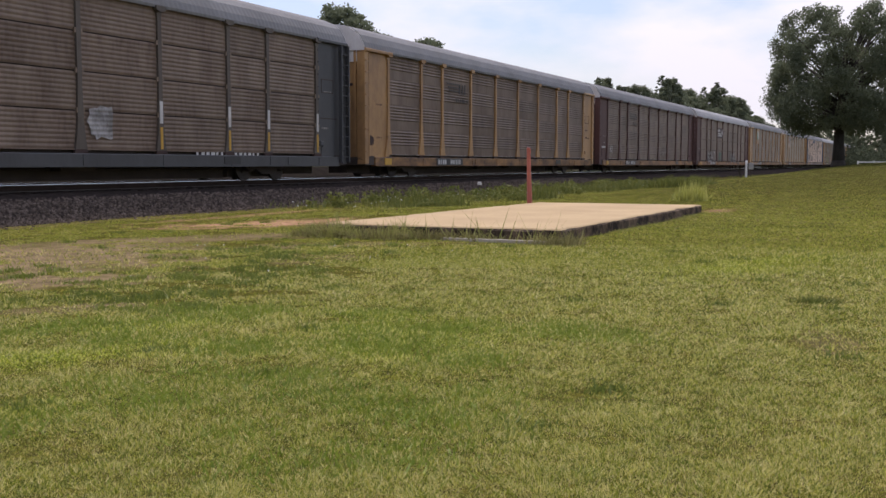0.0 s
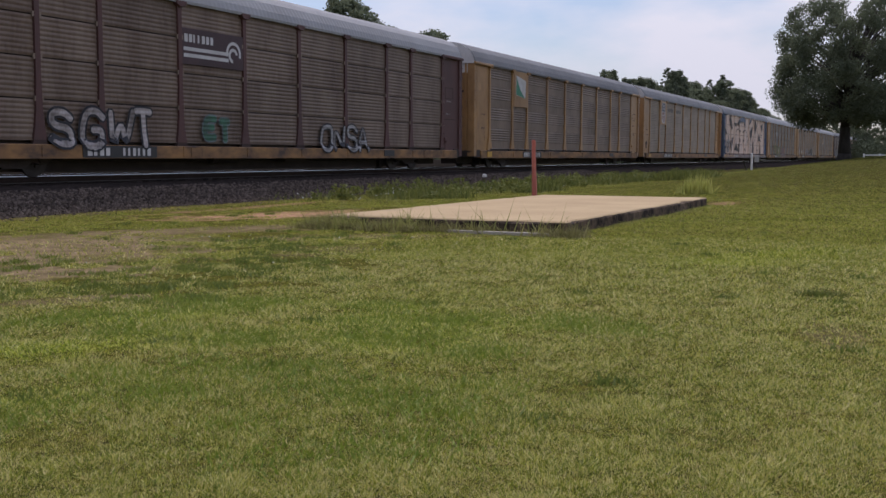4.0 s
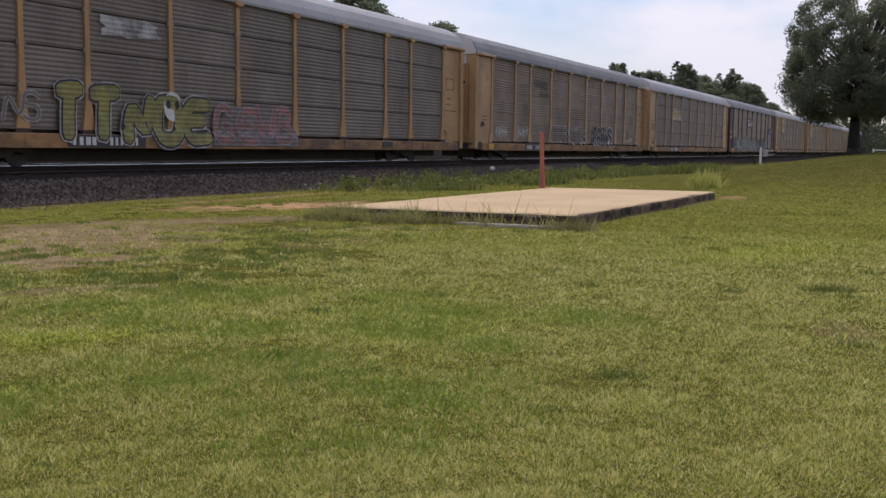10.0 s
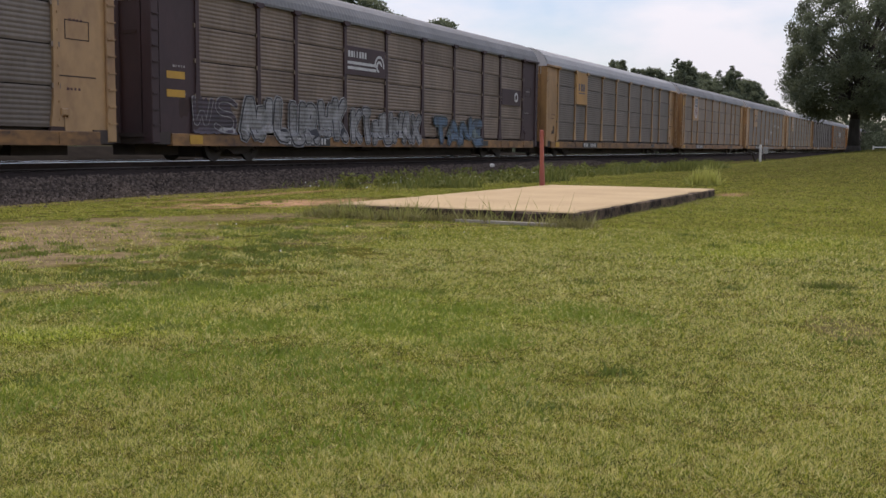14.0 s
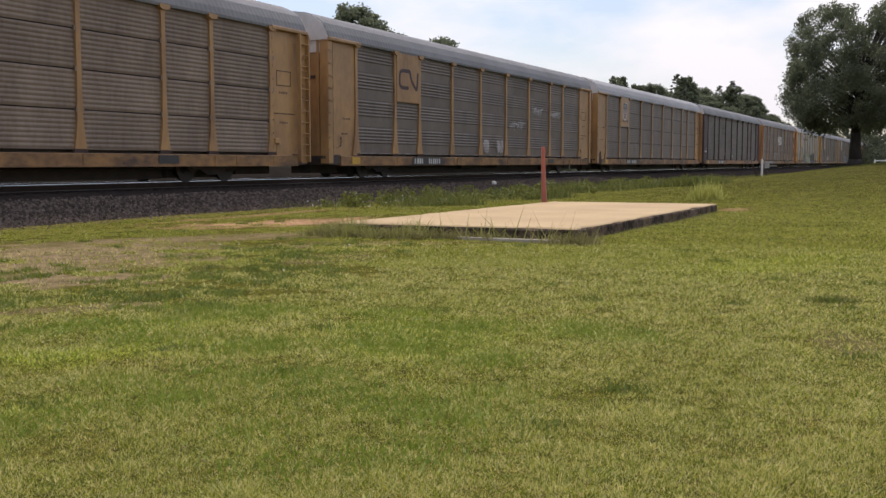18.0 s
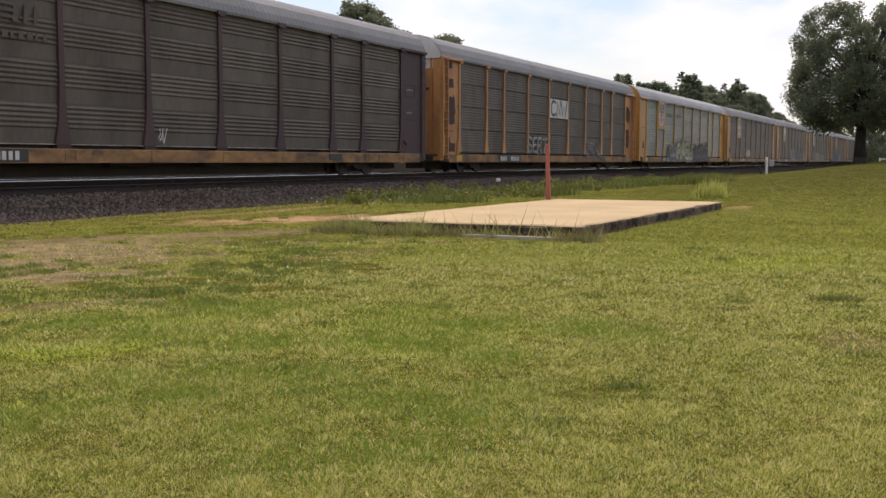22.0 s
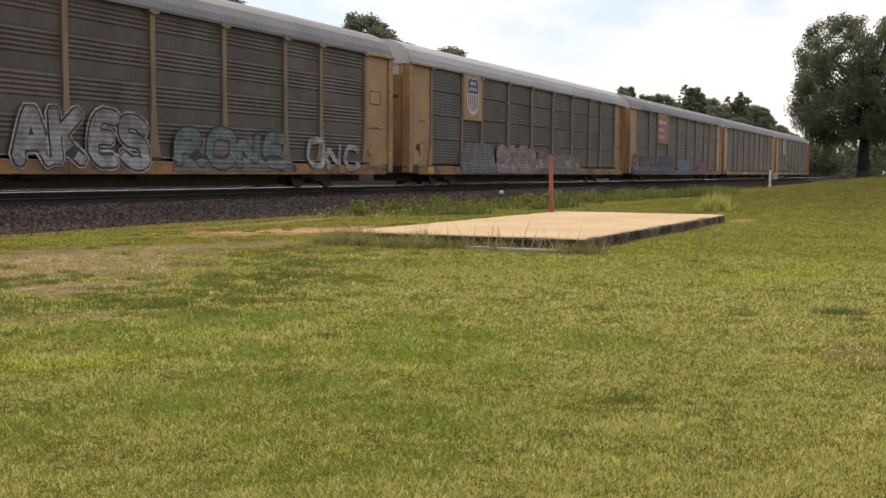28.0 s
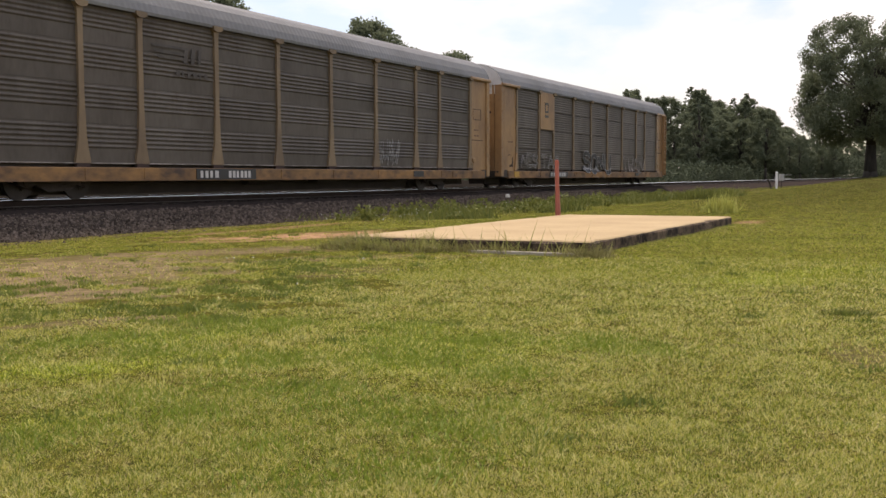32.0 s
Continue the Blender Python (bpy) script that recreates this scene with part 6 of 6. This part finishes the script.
    spray(c, 5.0, 9.6, 0.6, 1.6, "iwan", GALV_DARK, SPRAY_PALE, 234, 0.1, 0.04)
    part("rear_device", Shape().box(15.05, 15.3, -0.2, 0.2, 0.85, 1.3, 0.02).mesh("rear_device", POST_WHITE), c, "pale end-of-train unit")


def ring_plate(x, z, r1, r0, y, start=0.0, end=6.28318):
    s = Shape()
    n = 16
    for i in range(n):
        a, b = start + (end - start) * i / n, start + (end - start) * (i + 1) / n
        s.plate([(x + r0 * math.cos(a), z + r0 * math.sin(a)), (x + r1 * math.cos(a), z + r1 * math.sin(a)),
                 (x + r1 * math.cos(b), z + r1 * math.sin(b)), (x + r0 * math.cos(b), z + r0 * math.sin(b))], y - 0.003, y)
    return s


def emblem(car, bay, z0):
    """A dark board with white bars ending in an arc."""
    x0, x1 = POSTS[bay] + 0.06, POSTS[bay + 1] - 0.06
    board = part("emblem_board", Shape().box(x0, x1, -1.495, -1.46, z0, z0 + 1.0, 0.005).mesh("emblem_board", PLUM), car, "dark board with a white emblem")
    s = Shape()
    for z in (0.20, 0.38):
        s.plate([(x0 + 0.08, z0 + z), (x1 - 0.75, z0 + z), (x1 - 0.75, z0 + z + 0.10), (x0 + 0.08, z0 + z + 0.10)], -1.499, -1.4955)
    bars(s, x0 + 0.12, z0 + 0.62, 1.35, 0.22, 7, random.Random(2), -1.4955)
    part("emblem_bars", s.mesh("emblem_bars", WHITE), board, "white bars")
    arc = ring_plate(x1 - 0.50, z0 + 0.45, 0.36, 0.27, -1.4955, -0.3, 3.4)
    part("emblem_arc", arc.mesh("emblem_arc", WHITE), board, "white arc")
    part("emblem_arc", ring_plate(x1 - 0.52, z0 + 0.40, 0.22, 0.13, -1.4955, 0.2, 4.6).mesh("emblem_arc", WHITE), board, "white arc")


def flag_sign(car):
    """A yellow board with a white and green slanted panel."""
    x0, x1, b = sign_board(car, 1, 2.95, 4.74, YELLOW, "yellow board with a slanted white and green emblem")
    q = [(x0 + 0.25, 3.55), (x0 + 1.55, 3.40), (x0 + 1.6, 4.30), (x0 + 0.3, 4.5)]
    part("emblem_field", Shape().plate(q, -1.534, -1.531).mesh("emblem_field", WHITE), b, "white slanted field")
    part("emblem_peak", Shape().plate([(x0 + 0.27, 3.56), (x0 + 1.5, 3.41), (x0 + 0.95, 3.75), (x0 + 0.75, 3.9), (x0 + 0.33, 4.40)], -1.538, -1.535).mesh("emblem_peak", GREEN), b, "green jagged shape")


def block_emblem(car):
    """A pale field with three outlined yellow blocks over a bar."""
    x0, x1 = POSTS[2] + 0.1, POSTS[3] - 0.1
    part("emblem_field", Shape().box(x0, x1, -1.482, -1.47, 2.82, 3.72).mesh("emblem_field", SPRAY_PALE), car, "pale emblem field")
    dark, light = Shape(), Shape()
    for i in range(3):
        x = x0 + 0.45 + i * 0.62
        pts = [(x, 3.15), (x + 0.5, 3.15), (x + 0.5, 3.55), (x, 3.55)]
        dark.plate(grown(pts, 0.05), -1.4845, -1.4825)
        light.plate(pts, -1.487, -1.485)
        dark.plate([(x + 0.18, 3.28), (x + 0.4, 3.28), (x + 0.4, 3.42), (x + 0.18, 3.42)], -1.489, -1.4875)
    light.plate([(x0 + 0.45, 2.95), (x0 + 2.2, 2.95), (x0 + 2.2, 3.05), (x0 + 0.45, 3.05)], -1.487, -1.485)
    part("emblem_shadow", dark.mesh("emblem_shadow", BLACK), car, "black outlined blocks")
    part("emblem_blocks", light.mesh("emblem_blocks", SAFETY), car, "yellow blocks and bar")


def build_painted_car(index):
    """The car whose whole side is covered by a pale mural with black wedges."""
    car = build_car(index, "autorack car covered in white graffiti, with blue ends", BLUE, WHITEWASH, "seamed", sill=SPRAY_PINK, post_mat=WHITEWASH)
    wedges = [[(-12.2, 3.4), (-11.3, 2.8), (-12.2, 2.7)], [(-11.3, 3.6), (-10.9, 3.0), (-10.2, 2.2), (-10.5, 1.8), (-10.7, 2.5)],
              [(-10.0, 4.3), (-9.5, 4.7), (-8.2, 3.4), (-8.8, 3.2)], [(-7.5, 4.0), (-5.6, 4.0), (-6.6, 3.6)], [(-5.6, 3.9), (-4.2, 4.5), (-4.3, 3.4), (-4.7, 3.8)],
              [(-9.4, 2.1), (-9.1, 2.2), (-9.0, 1.2), (-8.3, 2.5), (-7.6, 2.5), (-8.9, 0.85)], [(-5.9, 1.9), (-4.6, 1.1), (-7.2, 1.2)],
              [(-4.6, 1.8), (-4.0, 1.9), (-4.0, 1.1), (-4.5, 0.85)]]
    more = [[(-4.4, 3.3), (-3.4, 3.3), (-3.7, 3.0)], [(-4.5, 2.6), (-3.4, 2.3), (-3.7, 2.0)], [(-2.0, 3.3), (-1.1, 3.3), (-1.9, 3.0)], [(-2.0, 2.1), (-1.1, 2.6), (-1.2, 2.1)],
            [(2.6, 3.3), (4.6, 4.0), (3.3, 2.2)], [(1.8, 4.2), (3.9, 4.7), (2.3, 4.0)], [(0.9, 1.8), (1.8, 2.7), (1.2, 2.3)], [(4.5, 0.9), (4.8, 2.3), (5.4, 1.5), (5.2, 0.85)],
            [(6.0, 4.6), (6.4, 4.7), (7.2, 4.0), (6.1, 2.9)], [(8.4, 2.4), (9.0, 3.3), (9.4, 2.7), (10.5, 2.3)], [(9.5, 0.85), (9.9, 2.0), (10.3, 0.85)],
            [(9.8, 4.1), (11.5, 4.4), (11.3, 3.3), (10.7, 3.7)], [(-0.9, 1.2), (-0.5, 1.5), (-0.1, 1.2)]]
    for pts in wedges + more:
        pts = [(along(x), z) for x, z in pts]
        part("mural_wedge", Shape().plate(pts, -1.516, -1.512).mesh("mural_wedge", INK), car, "black painted wedge")
    for pts in ([(-4.1, 4.6), (-1.2, 4.74), (-1.2, 4.15), (-2.0, 4.3), (-2.6, 4.1), (-3.3, 4.3), (-4.1, 3.9)], [(-1.2, 4.7), (-0.5, 4.7), (-0.5, 3.4), (-1.2, 4.1)], [(2.3, 4.7), (3.8, 4.74), (2.3, 4.2)]):
        part("mural_wedge", Shape().plate([(along(x), z) for x, z in pts], -1.515, -1.511).mesh("mural_wedge", BLUE), car, "blue painted area")
    lines = Shape()
    for q, pts in enumerate((((-11.9, 4.5), (-11.9, 3.8), (-11.8, 3.0)), ((-6.6, 4.6), (-6.6, 4.0)), ((-4.5, 3.4), (-5.6, 3.4), (-6.35, 3.05), (-6.4, 2.4), (-5.9, 1.9), (-5.3, 1.5), (-5.4, 1.1)),
                 ((-2.0, 3.15), (-0.7, 3.45), (0.35, 3.2), (0.7, 2.5), (0.4, 1.9), (-0.1, 1.2), (-0.4, 0.45)), ((3.3, 2.2), (2.8, 1.5), (2.5, 0.45)),
                 ((6.2, 2.9), (5.7, 2.3), (5.0, 1.9)), ((9.3, 2.7), (10.2, 3.05), (11.2, 3.1)), ((7.4, 1.3), (8.2, 1.3)), ((8.2, 1.3), (8.2, 0.85)))):
        pts = [(along(x), z) for x, z in pts]
        ribbon(lines, softened(pts) if len(pts) > 2 else pts, 0.05, 0.006 + 0.0004 * q)
    part("mural_line", lines.mesh("mural_line", INK), car, "black painted lines")
    spray(car, -12.3, -9.7, 0.9, 2.3, "xb", SPRAY_PALE, RUST, 61, 0.2, 0.04)
    part("blue_edge", Shape().box(-HALF - 0.01, -HALF + 0.2, -1.68, -1.54, 0.55, 4.6).mesh("blue_edge", SPRAY_BLUE), car, "pale blue corner strip")
    part("label_plate", Shape().box(-13.75, -13.35, -1.465, -1.455, 1.75, 2.05).mesh("label_plate", SPRAY_LIME), car, "small pale label")
    for x in (-12.0, -10.2, -8.6, 4.0, 10.0):
        part("paint_patch", Shape().box(x, x + 0.9, -1.581, -1.55, 0.5, 0.73).mesh("paint_patch", YELLOW), car, "yellow painted patch")
    return car


# ---- grass, weeds ----
def blades(name, n, place, length, width, mat, seed, lean=0.6, label="", category="grass", widen=True, swell=0.0, tufts=0.0, low=0.3):
    """Many single blades; place(rng, n) gives their feet."""
    rng = np.random.default_rng(seed)
    foot = place(rng, n)
    z = ground_z(foot[:, 0], foot[:, 1])
    base = np.column_stack([foot, z])
    d = np.hypot(foot[:, 0], foot[:, 1])
    scale = np.clip(d / 6.0, 0.8, 4.0) if widen else np.clip(d / 14.0, 1.0, 2.0)
    taller = np.clip(scale, 1, 1.25) if widen else 1.0
    a = rng.uniform(0, 6.283, n)
    side = np.column_stack([np.cos(a), np.sin(a), np.zeros(n)]) * (width * scale * rng.uniform(0.6, 1.3, n))[:, None]
    b = rng.uniform(0, 6.283, n)
    ln = length * rng.uniform(0.45, 1.25, n) * taller
    if tufts:                                   # hand-sized tufts stand above their surroundings
        ln *= np.maximum(0.55, 1 + tufts * 0.6 * (lattice(foot[:, 0] * 7, foot[:, 1] * 7, 2) + lattice(foot[:, 0] * 17, foot[:, 1] * 17, 6)))
    if swell:                                   # taller and lower stands, about a metre apart
        ln *= np.array([max(0.2, 1 + swell * (2.4 * noise.noise((x * 1.1, y * 1.3, seed)) + 0.8 * noise.noise((x * 4.0, y * 4.0, seed)))) for x, y in foot])
    tip = base + np.column_stack([np.cos(b) * lean, np.sin(b) * lean, np.ones(n)]) * ln[:, None] * np.column_stack([rng.uniform(0, 1, n)] * 2 + [rng.uniform(low, 1, n)])
    base[:, 2] -= 0.01
    ob = new(name, quads_mesh(name, np.stack([base - side, base + side, tip], axis=1), mat, 3))
    return tagged(ob, label, category, kind="stuff")


def lawn_feet(near, far, power):
    """Feet spread over the wedge of lawn between the standing place, the slab and the track."""
    def place(rng, n):
        out = []
        while sum(len(o) for o in out) < n:
            d = near * (far / near) ** (rng.random(n * 2) ** power)
            a = np.radians(rng.uniform(-3, 57, n * 2))
            x, y = d * np.cos(a), d * np.sin(a)
            keep = (y < np.where(x > 40, 17.4, 16.7)) & ~((x > 14.5) & (x < 24.9) & (y > 4.85) & (y < 9.0))
            for cx, cy, rx, ry, turn, grow in BARE_SPOTS + SANDY_SPOTS:
                c, q = math.cos(radians(turn)), math.sin(radians(turn))
                u, v = ((x - cx) * c + (y - cy) * q) / rx, ((y - cy) * c - (x - cx) * q) / ry
                reach = np.hypot(u, v) + 0.6 * lattice(x * 1.6, y * 1.6, 7) + 0.75 * lattice(x * 4.3, y * 4.3, 9)
                keep &= ~((reach < 0.95) & (rng.random(n * 2) < 0.5 + 0.45 * grow))
            out.append(np.column_stack([x, y])[keep])
        return np.concatenate(out)[:n]
    return place


def clump_feet(centres, spread):
    def place(rng, n):
        c = np.array(centres)[rng.integers(0, len(centres), n)]
        return c + rng.normal(size=(n, 2)) * spread
    return place


def strip_feet(x0, x1, y0, y1, gaps=0.0):
    def place(rng, n):
        m = int(n * (1 + 3 * gaps))
        p = np.column_stack([rng.uniform(x0, x1, m), rng.uniform(y0, y1, m)])
        if gaps:
            dense = np.array([noise.noise((x * 0.55, y * 0.8, 4.0)) + 0.5 * noise.noise((x * 1.7, y * 2.2, 8.0)) for x, y in p])
            p = p[np.argsort(-(dense + 0.35 * rng.normal(size=m)))[:n]]
        return p
    return place


def build_grass():
    blades("lawn_grass", 700000, lawn_feet(2.4, 15.0, 1.1), 0.022, 0.0046, BLADE, 1, 2.0, "short green and straw mown grass", tufts=0.9, low=0.2)
    blades("distant_lawn_grass", 400000, lawn_feet(11.5, 110.0, 1.0), 0.024, 0.0028, FAR_BLADE, 24, 1.4, "short mown grass on the lawn rise")
    blades("curled_grass", 230000, lawn_feet(2.4, 12.5, 1.0), 0.018, 0.0042, CURL, 2, 2.8, "pale curled blades over the mown grass", tufts=0.9, low=0.2)
    blades("dry_grass", 60000, lawn_feet(2.4, 30.0, 1.1), 0.020, 0.0026, STRAW, 3, 2.4, "dry straw-coloured clippings on the lawn")
    rng = random.Random(12)
    spots = [(rng.uniform(3, 18), rng.uniform(0.3, 13)) for _ in range(90)] + [(rng.gauss(x, 0.55), rng.gauss(y, 0.45)) for x, y in ((6.3, 7.3), (7.0, 6.4), (8.2, 7.0), (9.0, 6.4), (10.5, 7.2), (12.0, 7.9), (8.0, 8.6), (6.8, 5.8)) for _ in range(15)] + [(9.15, 0.85), (4.19, 1.56), (11.0, 7.5), (10.5, 7.9), (8.25, 6.2), (11.6, 7.0)]
    spots = [(x, y) for x, y in spots if math.degrees(math.atan2(y, x)) < 57 and not (14.0 < x < 25 and 4.5 < y < 9.2)]
    blades("broadleaf_weeds", 15000, clump_feet(spots, 0.065), 0.058, 0.010, ROSETTE, 4, 1.3, "low green broadleaf weeds in the lawn", "weeds", widen=False)
    clover = [(rng.uniform(3.0, 7.2), rng.uniform(1.8, 5.6)) for _ in range(60)]
    blades("clover_leaves", 24000, clump_feet(clover, 0.16), 0.040, 0.0085, CLOVER, 22, 1.7, "bright green clover patches in the lawn", "clover", widen=False)
    blades("dark_weed", 200, clump_feet([(9.15, 0.85), (9.2, 0.72), (9.1, 0.95)], 0.05), 0.07, 0.013, WEED, 23, 1.4, "single dark leafy weed in the lawn", "weeds", widen=False)
    left = [(14.3 + 0.12 * (i * 7 % 5 - 2) * 0.5, 7.35 + 0.11 * i) for i in range(17)] + [(14.6, 9.2), (15.0, 9.25), (15.5, 9.2)]
    blades("slab_edge_grass", 1500, clump_feet(left, 0.13), 0.26, 0.006, TALL, 5, 0.8, "tall yellow-green grass along the slab edge", widen=False, swell=0.7)
    blades("slab_edge_weeds", 2100, clump_feet(left, 0.15), 0.14, 0.010, DRY_WEED, 6, 1.1, "dark weeds along the slab edge", "weeds", widen=False, swell=0.7)
    thin = [(14.36, 5.6), (14.4, 5.75), (14.38, 6.2), (14.42, 6.65), (14.36, 6.8), (14.4, 7.1), (14.3, 5.2)]
    blades("slab_foot_grass", 1100, clump_feet(thin, 0.10), 0.15, 0.008, DRY_WEED, 17, 1.1, "thin dark weeds at the foot of the slab", "weeds", widen=False, swell=0.7)
    corner = [(14.35, 4.8), (14.5, 4.72), (14.25, 4.95), (14.2, 4.65)]
    blades("slab_corner_weeds", 500, clump_feet(corner, 0.12), 0.17, 0.010, DRY_WEED, 18, 1.0, "dark leafy weeds at the slab corner", "weeds", widen=False, swell=0.7)
    stems = [(14.35, 5.3), (14.4, 5.8), (14.35, 6.4), (14.4, 7.2), (14.4, 5.05), (14.45, 6.1)]
    blades("seed_stems", 120, clump_feet(stems, 0.12), 0.46, 0.010, TALL, 7, 1.1, "tall seeding grass stems at the slab edge", widen=False)
    side = [(14.8 + 0.4 * i, 4.78) for i in range(25)]
    blades("slab_side_grass", 900, clump_feet(side, 0.08), 0.08, 0.004, TALL, 8, 0.8, "short grass along the slab side", widen=False)
    blades("verge_weeds", 9000, strip_feet(24, 120, 12.9, 18.2, 1.0), 0.17, 0.010, WEED, 9, 0.8, "green weeds on the verge between lawn and ballast", "weeds", widen=False, swell=0.7)
    blades("verge_grass", 2400, strip_feet(24, 60, 12.4, 17.2, 1.0), 0.26, 0.005, TALL, 10, 0.7, "uncut grass on the verge beside the ballast", widen=False, swell=0.7)
    rng = random.Random(21)
    clumps = [(rng.uniform(26, 60), rng.uniform(12.0, 16.4)) for i in range(34)]
    blades("verge_clumps", 8500, clump_feet(clumps, 0.28), 0.30, 0.013, WEED, 13, 0.8, "dark leafy weed clumps on the verge", "weeds", widen=False, swell=0.7)
    blades("bright_tuft", 420, clump_feet([(31.9, 6.6), (32.1, 6.35), (32.0, 6.9), (31.7, 6.7), (32.4, 6.5)], 0.14), 0.62, 0.013, TUFT, 14, 0.55, "tall bright green grass tuft behind the slab", widen=False)
    blades("roadside_bushes", 3000, clump_feet([(48, 10.4), (49, 10.1), (47.4, 10.9)], 0.40), 0.46, 0.02, WEED, 15, 0.8, "low leafy bush on the verge", "bush", widen=False)
    leafy = np.random.default_rng(41)
    def leaf_stand(name, centres, lo, hi, count, size, label, mat=WEED):
        balls = [(x, y, ground_z(x, y) + 0.55 * r) for (x, y), r in zip(centres, leafy.uniform(lo, hi, len(centres)))]
        ob = new(name, quads_mesh(name, leaf_cloud(leafy, balls, [(z - ground_z(x, y)) / 0.55 for x, y, z in balls], count, size, 0.75), mat))
        tagged(ob, label, "weeds", kind="stuff")
    leaf_stand("verge_leaves", [(leafy.uniform(24, 58), leafy.uniform(12.2, 16.6)) for _ in range(110)], 0.10, 0.42, 9000, 0.055, "leafy green weed clumps on the verge")
    leaf_stand("slab_leaves", [(x + leafy.normal() * 0.08, y + leafy.normal() * 0.08) for x, y in left * 2 + corner], 0.04, 0.11, 3600, 0.022, "leafy half-dry weeds against the slab", DRY_WEED)
    rng = np.random.default_rng(16)
    n = 170
    x, y = rng.uniform(24, 40, n), rng.uniform(13.0, 16.6, n)
    x[:40], y[:40] = rng.uniform(8, 13, 40), rng.uniform(5.5, 9.5, 40)
    z = np.array([ground_z(a, b) for a, b in zip(x, y)]) + np.where(np.arange(n) < 40, 0.05, rng.uniform(0.05, 0.22, n))
    pos = np.column_stack([x, y, z])
    u = rng.normal(size=(n, 3)) * np.where(np.arange(n) < 40, 0.006, 0.014)[:, None]
    v = rng.normal(size=(n, 3)) * np.where(np.arange(n) < 40, 0.006, 0.014)[:, None]
    ob = new("clover_flowers", quads_mesh("clover_flowers", np.stack([pos - u, pos - v, pos + u, pos + v], axis=1), FLOWER))
    tagged(ob, "small white clover flowers among the weeds", "flowers", kind="stuff")
    stone = new("white_stone", mesh_of("white_stone", [(0.1 * math.cos(a) * r, 0.09 * math.sin(a) * r, h) for h, r in ((0, 1), (0.07, 1.05), (0.13, 0.6)) for a in np.arange(0, 6.2, 0.9)],
                [(i, (i + 1) % 7, 7 + (i + 1) % 7, 7 + i) for i in range(7)] + [(7 + i, 7 + (i + 1) % 7, 14 + (i + 1) % 7, 14 + i) for i in range(7)] + [tuple(range(14, 21))], WHITE))
    stone.location = (38.9, 16.5, 0.42)
    tagged(stone, "small white stone on the ballast edge", "stone")


build_grass()
build_train()


# ---- movement ----
def travel(t):
    """Place of the coupling ahead of the second car along the track."""
    return 33.42298 - 20.325984194 * t + 0.012899442 * t ** 2 - 0.001266827 * t ** 3 + 0.000021874 * t ** 4


def motions():
    times = [0.5 * i for i in range(65)]
    for car, index in CARS:
        walk(car, [(t, pose(travel(t) + PITCH * (index - 0.5), TRACK_Y, RAIL_Z)) for t in times])
    # the wheels roll without slipping; alike wheels share one set of keys
    count = 1280
    first = {}
    for wheel, dx in WHEELS:
        if dx not in first:
            first[dx] = wheel
            walk(wheel, [(32.0 * i / count, pose(dx, 0, 0.42, 0, math.degrees((travel(32.0 * i / count) - travel(0)) / 0.424), 0)) for i in range(count + 1)])
        else:
            keys = wheel.animation_data_create()
            wheel.rotation_mode = "QUATERNION"
            keys.action = first[dx].animation_data.action
            keys.action_slot = first[dx].animation_data.action_slot


motions()
